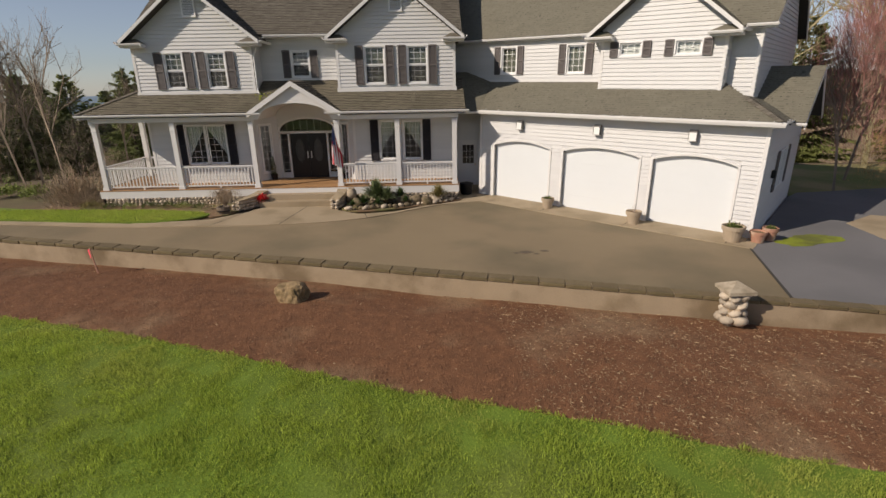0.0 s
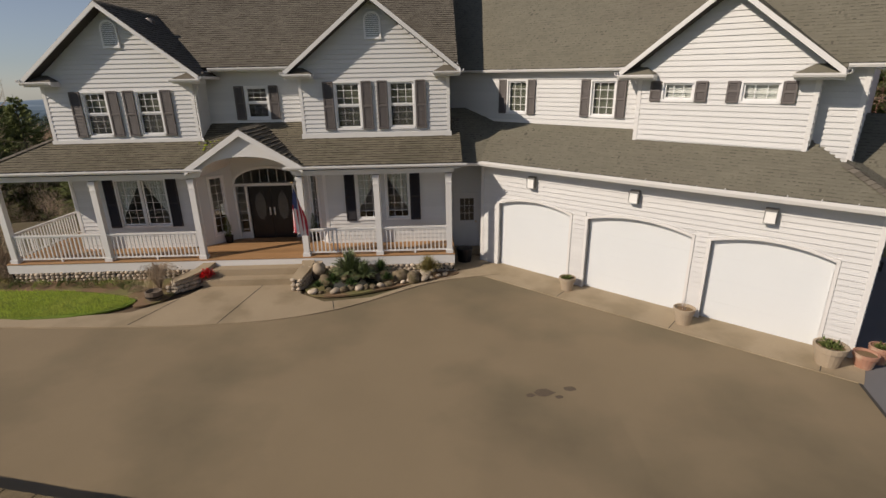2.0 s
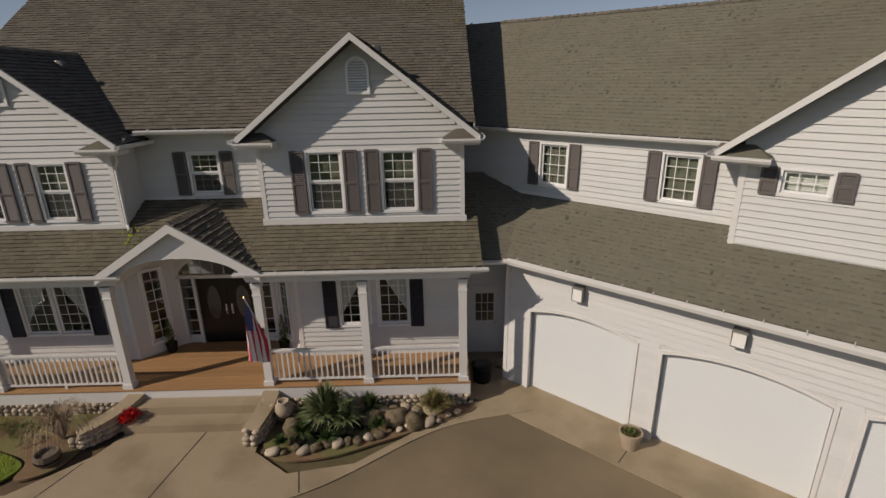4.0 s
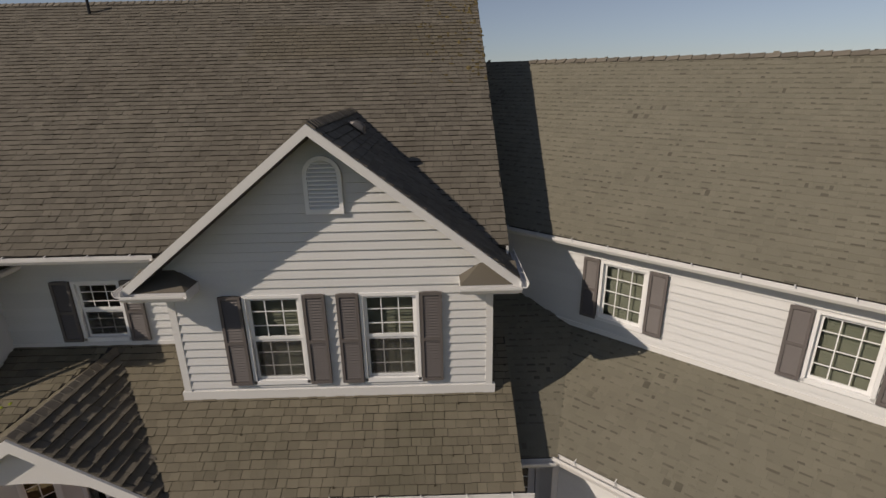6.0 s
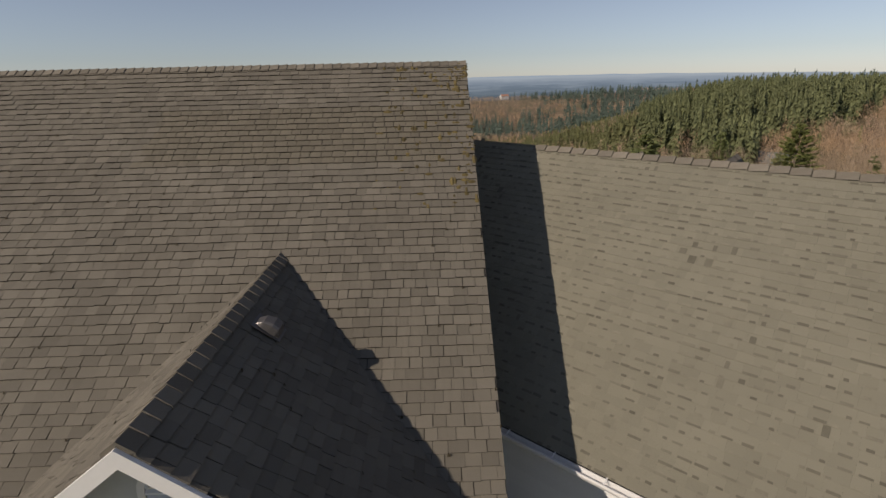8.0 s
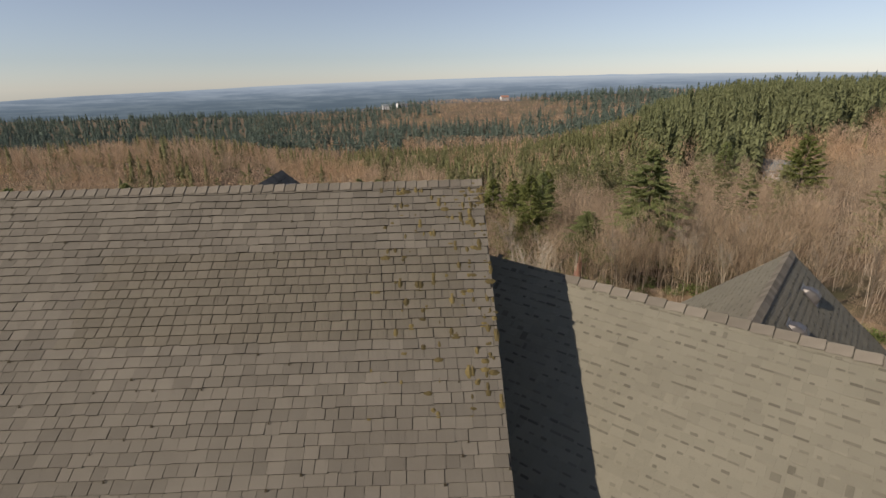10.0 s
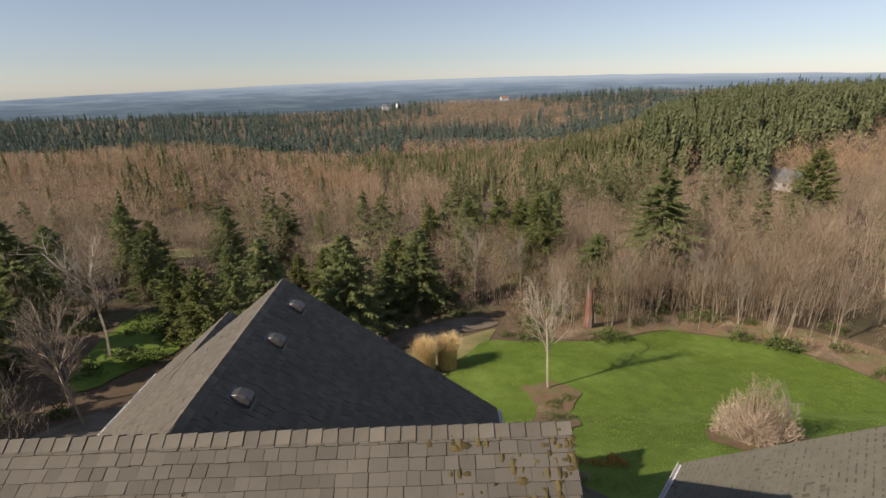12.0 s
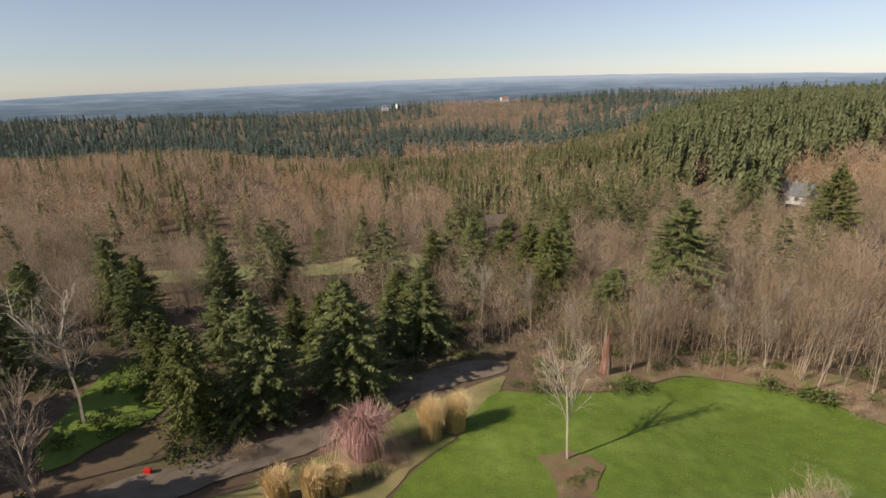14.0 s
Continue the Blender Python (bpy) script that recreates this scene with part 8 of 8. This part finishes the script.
# trees either side of the house, seen from the front
for x, y, h, k, w, tn in ((-20.6, 4.4, 9.0, 0, 0.6, 0.3), (-22.4, 5.2, 9.5, 1, 0.65, 1.4), (-24.0, 6.0, 8.5, 1, 0.7, 2.9), (-28.0, 9.0, 10.0, 0, 0.7, 4.1), (-19.8, 9.0, 6.5, 2, 0.8, 5.6)):
    leafless_tree(x, y, h, k, BARKDULL, w, "tall leafless tree beside the house", tn, group="leafless trees beside the house")
for x, y, h, k, w in ((-30.9, 16.0, 9.0, 0, 1.0), (-28.7, 18.0, 8.8, 3, 0.9), (-22.0, 14.0, 8.2, 2, 0.85), (-22.6, 17.0, 9.0, 1, 0.8), (-18.2, 16.5, 8.0, 2, 1.0), (-33.5, 14.0, 9.5, 1, 1.0)):
    conifer_tree(x, y, h, k, NEEDLE, w, label="dark conifer beside the house")
pl = []
R = np.random.RandomState(9)
for i in range(150):
    x, y = R.uniform(-46, -17.6), R.uniform(2.6, 24)
    if y > 3.0 or x < -22:
        pl.append((x, y, land(x, y) - 0.1, R.uniform(1.4, 2.4), R.uniform(0.9, 2.4), R.uniform(0, 6.28)))
scatter("undergrowth", UND, pl, SHRUB, "brown leafless undergrowth beside the house", "undergrowth")
pl = [(R.uniform(-34, -18.8), R.uniform(1.4, 2.6), 0.0, 0.55, 0.5, R.uniform(0, 6.28)) for i in range(60)]
scatter("low_hedge", [mound(61, 160, 0.9, 0.16, 0.4, 0.6)], pl, HEDGELEAF, "low yellow-green hedge along the drive", "hedge")
pl = [(R.uniform(-40, -19.5), R.uniform(7, 24), 0, 0, R.uniform(4.0, 7.0), R.uniform(0, 6.28)) for i in range(34)]
pl = [(x, y, land(x, y) - 0.2, h * 0.9, h, a) for x, y, z, s, h, a in pl]
scatter("thin_trees", ALD, pl, BARKDULL, "thin leafless saplings beside the house", "woods")
scatter("sapling_stems", ST, pl, BARKDULL, "thin grey stems of the saplings", "woods")
shrub("large_bush", -16.8, -0.2, 1.6, SHRUB, "large twiggy brown bush beside the porch", 1.35, 0, False, 0.0)
shrub("large_bush", -17.9, 0.6, 1.2, SHRUB, "large twiggy brown bush beside the porch", 1.1, 1, False, 0.0)
shrub("large_bush", -16.0, -1.0, 0.8, SHRUB, "twiggy brown bush at the porch corner", 0.9, 2, False, 0.0)

# red-twigged trees and rough ground beyond the side yard
for x, y, h, k, tn in ((16.6, -1.2, 6.6, 0, 0.4), (18.4, -2.4, 7.4, 1, 2.0), (19.0, 1.2, 7.8, 0, 3.3), (21.5, -3.5, 7.6, 1, 4.0)):
    t = empty("red_maple", "red-budded leafless maple beyond the side yard", "tree", (x, y, 0), group="red maples")
    t.rotation_euler = (0, 0, tn)
    o = tri_mesh("trunk", *BARE[k][0], BARKDULL, t)
    o.scale = (h * 0.8, h * 0.8, h)
    o = tri_mesh("crown", *BARE[k][1], BARKDULL, t)
    o.scale = (h * 0.8, h * 0.8, h)
    o = tri_mesh("budded_crown", *alder(71 + k, 3600, 0.0012, 0.2, 0.44), REDTWIG, t)
    o.scale = (h * 0.95, h * 0.95, h * 1.05)
for x, y, h in ((26.0, 15.0, 11.0), (31.5, 10.0, 11.5)):
    conifer_tree(x, y, h, 3, NEEDLE_Y, 1.0, label="yellow-green conifer beyond the side yard")
for x, y, h, k, tn in ((24, 6.0, 15.0, 2, 0.3), (28, 3.0, 15.5, 2, 1.9), (22, 12, 14.5, 1, 3.0), (32, 9, 15, 2, 4.4)):
    leafless_tree(x, y, h, k, WILLOW, 0.8, "tall pale yellow-twigged willow", tn, group="pale willows")
pl = [(R.uniform(14.5, 40), R.uniform(-1.5, 12), -0.1, R.uniform(1.6, 3.2), R.uniform(1.0, 2.6), R.uniform(0, 6.28)) for i in range(190)]
pl = [p for p in pl if (GM.inverted() @ Vector((p[0], p[1], 0))).x > 14.2]
scatter("rough_brush", UND, pl, DRYTWIG, "rough brown brush beyond the side yard", "undergrowth")

drape("side_verge", [(14.5, -4.2), (17, -4.8), (24, -6.5), (40, -9), (44, 14), (20, 14), (15.5, 6)], DRYGRASS, "rough dry grass beyond the side yard", "verge", 0.07, 2.0)

# loose bits on the mulch, and grass blades on the front lawn
R = np.random.RandomState(15)


def bed_points(n, a0=-12, a1=8):
    out = []
    while len(out) < n:
        i = R.randint(0, len(wl) - 1)
        if not a0 < wl[i][0] < a1:
            continue
        f = R.uniform(0.02, 0.99)
        x = wl[i][0] * (1 - f) + le[i][0] * f + R.uniform(-0.3, 0.3)
        y = wl[i][1] * (1 - f) + le[i][1] * f
        out.append((x, y))
    return out


def bits(name, n, lo, hi, thin, mat, label, a0=-14, a1=9, lift=0.012):
    P = bed_points(n, a0, a1)
    T = []
    for x, y in P:
        a, L = R.uniform(0, 6.28), R.uniform(lo, hi)
        c, s = math.cos(a) * L, math.sin(a) * L
        z = bedz(x, y) + lift * R.uniform(0.2, 1.5)
        w = thin * R.uniform(0.5, 1.3)
        q = R.uniform(-0.4, 0.4) * L
        T.append([(x - c, y - s, z - q * 0.3), (x + c - s / L * w, y + s + c / L * w, z + q), (x + c + s / L * w, y + s - c / L * w, z + 0.004)])
    return tagged(tri_mesh(name, *soup(T), mat), label, "mulch", kind="stuff")


bits("bark_chips", 44000, 0.006, 0.022, 0.010, CHIP, "loose red-brown bark chips on the bed")
bits("straw_litter", 8000, 0.006, 0.03, 0.0035, STRAWBIT, "pale straw and twig litter on the mulch", 0.0, 6.5)
bits("pale_litter", 260, 0.008, 0.022, 0.012, STRAWBIT, "pale wood chips lying on the mulch", -14, 9, 0.02)
n = 430000
X = R.uniform(-9, 6, n)
Y = -20.6 + R.uniform(0, 1, n) ** 0.9 * 5.8
lx = np.array([p[0] for p in le])
ly = np.array([p[1] for p in le])
keep = Y < np.interp(X, lx, ly) + 0.16 + 0.03 * np.sin(X * 9) + 0.02 * np.sin(X * 23)
keep &= R.uniform(0, 1, n) < np.clip((X + 9) / 1.6, 0, 1) * np.clip((6 - X) / 1.6, 0, 1)
X, Y = X[keep], Y[keep]
clump = np.array([noise.noise(Vector((a * 3.2, b * 3.2, 0))) + 0.7 * noise.noise(Vector((a * 0.9, b * 0.9, 3))) for a, b in zip(X, Y)])
keep = R.uniform(0, 1, len(X)) < np.clip(0.9 + 0.5 * clump, 0.25, 1)
X, Y, clump = X[keep], Y[keep], clump[keep]
n = len(X)
Z = np.array([bedz(a, b) + 0.03 for a, b in zip(X, Y)])
H = R.uniform(0.022, 0.062, n) * np.clip(1 + 0.75 * clump, 0.4, 1.8)
A = R.uniform(0, 6.283, n)
W = R.uniform(0.0028, 0.006, n)
LX, LY = R.normal(0, 0.022, n), R.normal(0, 0.022, n)
P0 = np.stack([X - W * np.cos(A), Y - W * np.sin(A), Z], 1)
P1 = np.stack([X + W * np.cos(A), Y + W * np.sin(A), Z], 1)
P2 = np.stack([X + LX, Y + LY, Z + H], 1)
V = np.stack([P0, P1, P2], 1).reshape(-1, 3)
tagged(tri_mesh("grass_blades", V, np.arange(3 * n).reshape(-1, 3), BLADE), "short green grass blades of the front lawn", "grass", kind="stuff")

# blades on the strip of lawn before the porch
n = 26000
X, Y = R.uniform(-20, -10, n), R.uniform(-4.4, -1.9, n)
STRIP = [(-20, -3.1), (-17.9, -3.45), (-12.6, -4.3), (-10.6, -4.05), (-9.9, -3.4), (-10.3, -2.9), (-12.5, -2.3), (-17.0, -1.9), (-20, -1.4)]
k_ = np.array([inside(a, b, STRIP) for a, b in zip(X, Y)])
X, Y = X[k_], Y[k_]
n = len(X)
A = R.uniform(0, 6.283, n)
V = np.stack([np.stack([X - 0.007 * np.cos(A), Y - 0.007 * np.sin(A), 0.03 + 0 * X], 1), np.stack([X + 0.007 * np.cos(A), Y + 0.007 * np.sin(A), 0.03 + 0 * X], 1), np.stack([X + R.normal(0, 0.03, n), Y + R.normal(0, 0.03, n), 0.035 + R.uniform(0.03, 0.11, n)], 1)], 1).reshape(-1, 3)
tagged(tri_mesh("grass_blades", V, np.arange(3 * n).reshape(-1, 3), BLADE), "uneven green grass blades before the porch", "grass", kind="stuff")
sheet("concrete_pad", [(13.68, -5.65), (15.45, -4.61), (19.5, -6.5), (16.5, -9.6), (13.39, -7.58)], -0.003, CONCRETE, "pale concrete pad beside the asphalt", "paving", 0.008)

# ---- small repeated pieces ----
R = random.Random(3)
acc, length = 0.0, 0.47
pts = wv
cum = [0.0]
for a, b in zip(pts, pts[1:]):
    cum.append(cum[-1] + (b - a).length)
cap_me = bpy.data.meshes.new("cap_block")
bm = bmesh.new()
bmesh.ops.create_cube(bm, size=1.0)
for v in bm.verts:
    v.co = (v.co.x * 0.454, v.co.y * 0.26, v.co.z * 0.068)
bmesh.ops.bevel(bm, geom=list(bm.edges), offset=0.005, segments=1, affect="EDGES")
bmesh.ops.subdivide_edges(bm, edges=[e for e in bm.edges if e.calc_length() > 0.2], cuts=4, use_grid_fill=True)
for v in bm.verts:
    v.co += Vector((0, 0.007 * noise.noise(v.co * 14), 0.008 * noise.noise(v.co * 17 + Vector((5, 0, 0)))))
bm.to_mesh(cap_me)
bm.free()
cap_me.materials.append(CAPSTONE)
i, j = 0, 0
while acc < cum[-1] - 0.5:
    t = acc + length / 2
    while j < len(cum) - 2 and cum[j + 1] < t:
        j += 1
    f = (t - cum[j]) / (cum[j + 1] - cum[j])
    c = pts[j].lerp(pts[j + 1], f)
    d = (pts[j + 1] - pts[j]).normalized()
    if -24 < c.x < 20:
        o = new("cap_block", cap_me)
        o.parent = rwall
        m = frame_at(c.x, c.y, capz(c.x) - 0.055 + R.uniform(-0.006, 0.006), (d.x, d.y)) @ Matrix.Rotation(R.uniform(-0.015, 0.015), 4, "Z") @ Matrix.Rotation(R.uniform(-0.015, 0.015), 4, "X")
        rise = (capz(c.x + d.x * 0.25) - capz(c.x - d.x * 0.25)) / 0.5
        m = m @ Matrix.Rotation(-math.atan(rise), 4, "Y") @ Matrix.Translation((0, 0.09, 0))
        o.matrix_basis = m
    acc += length
lay_boards()
lay_singles()
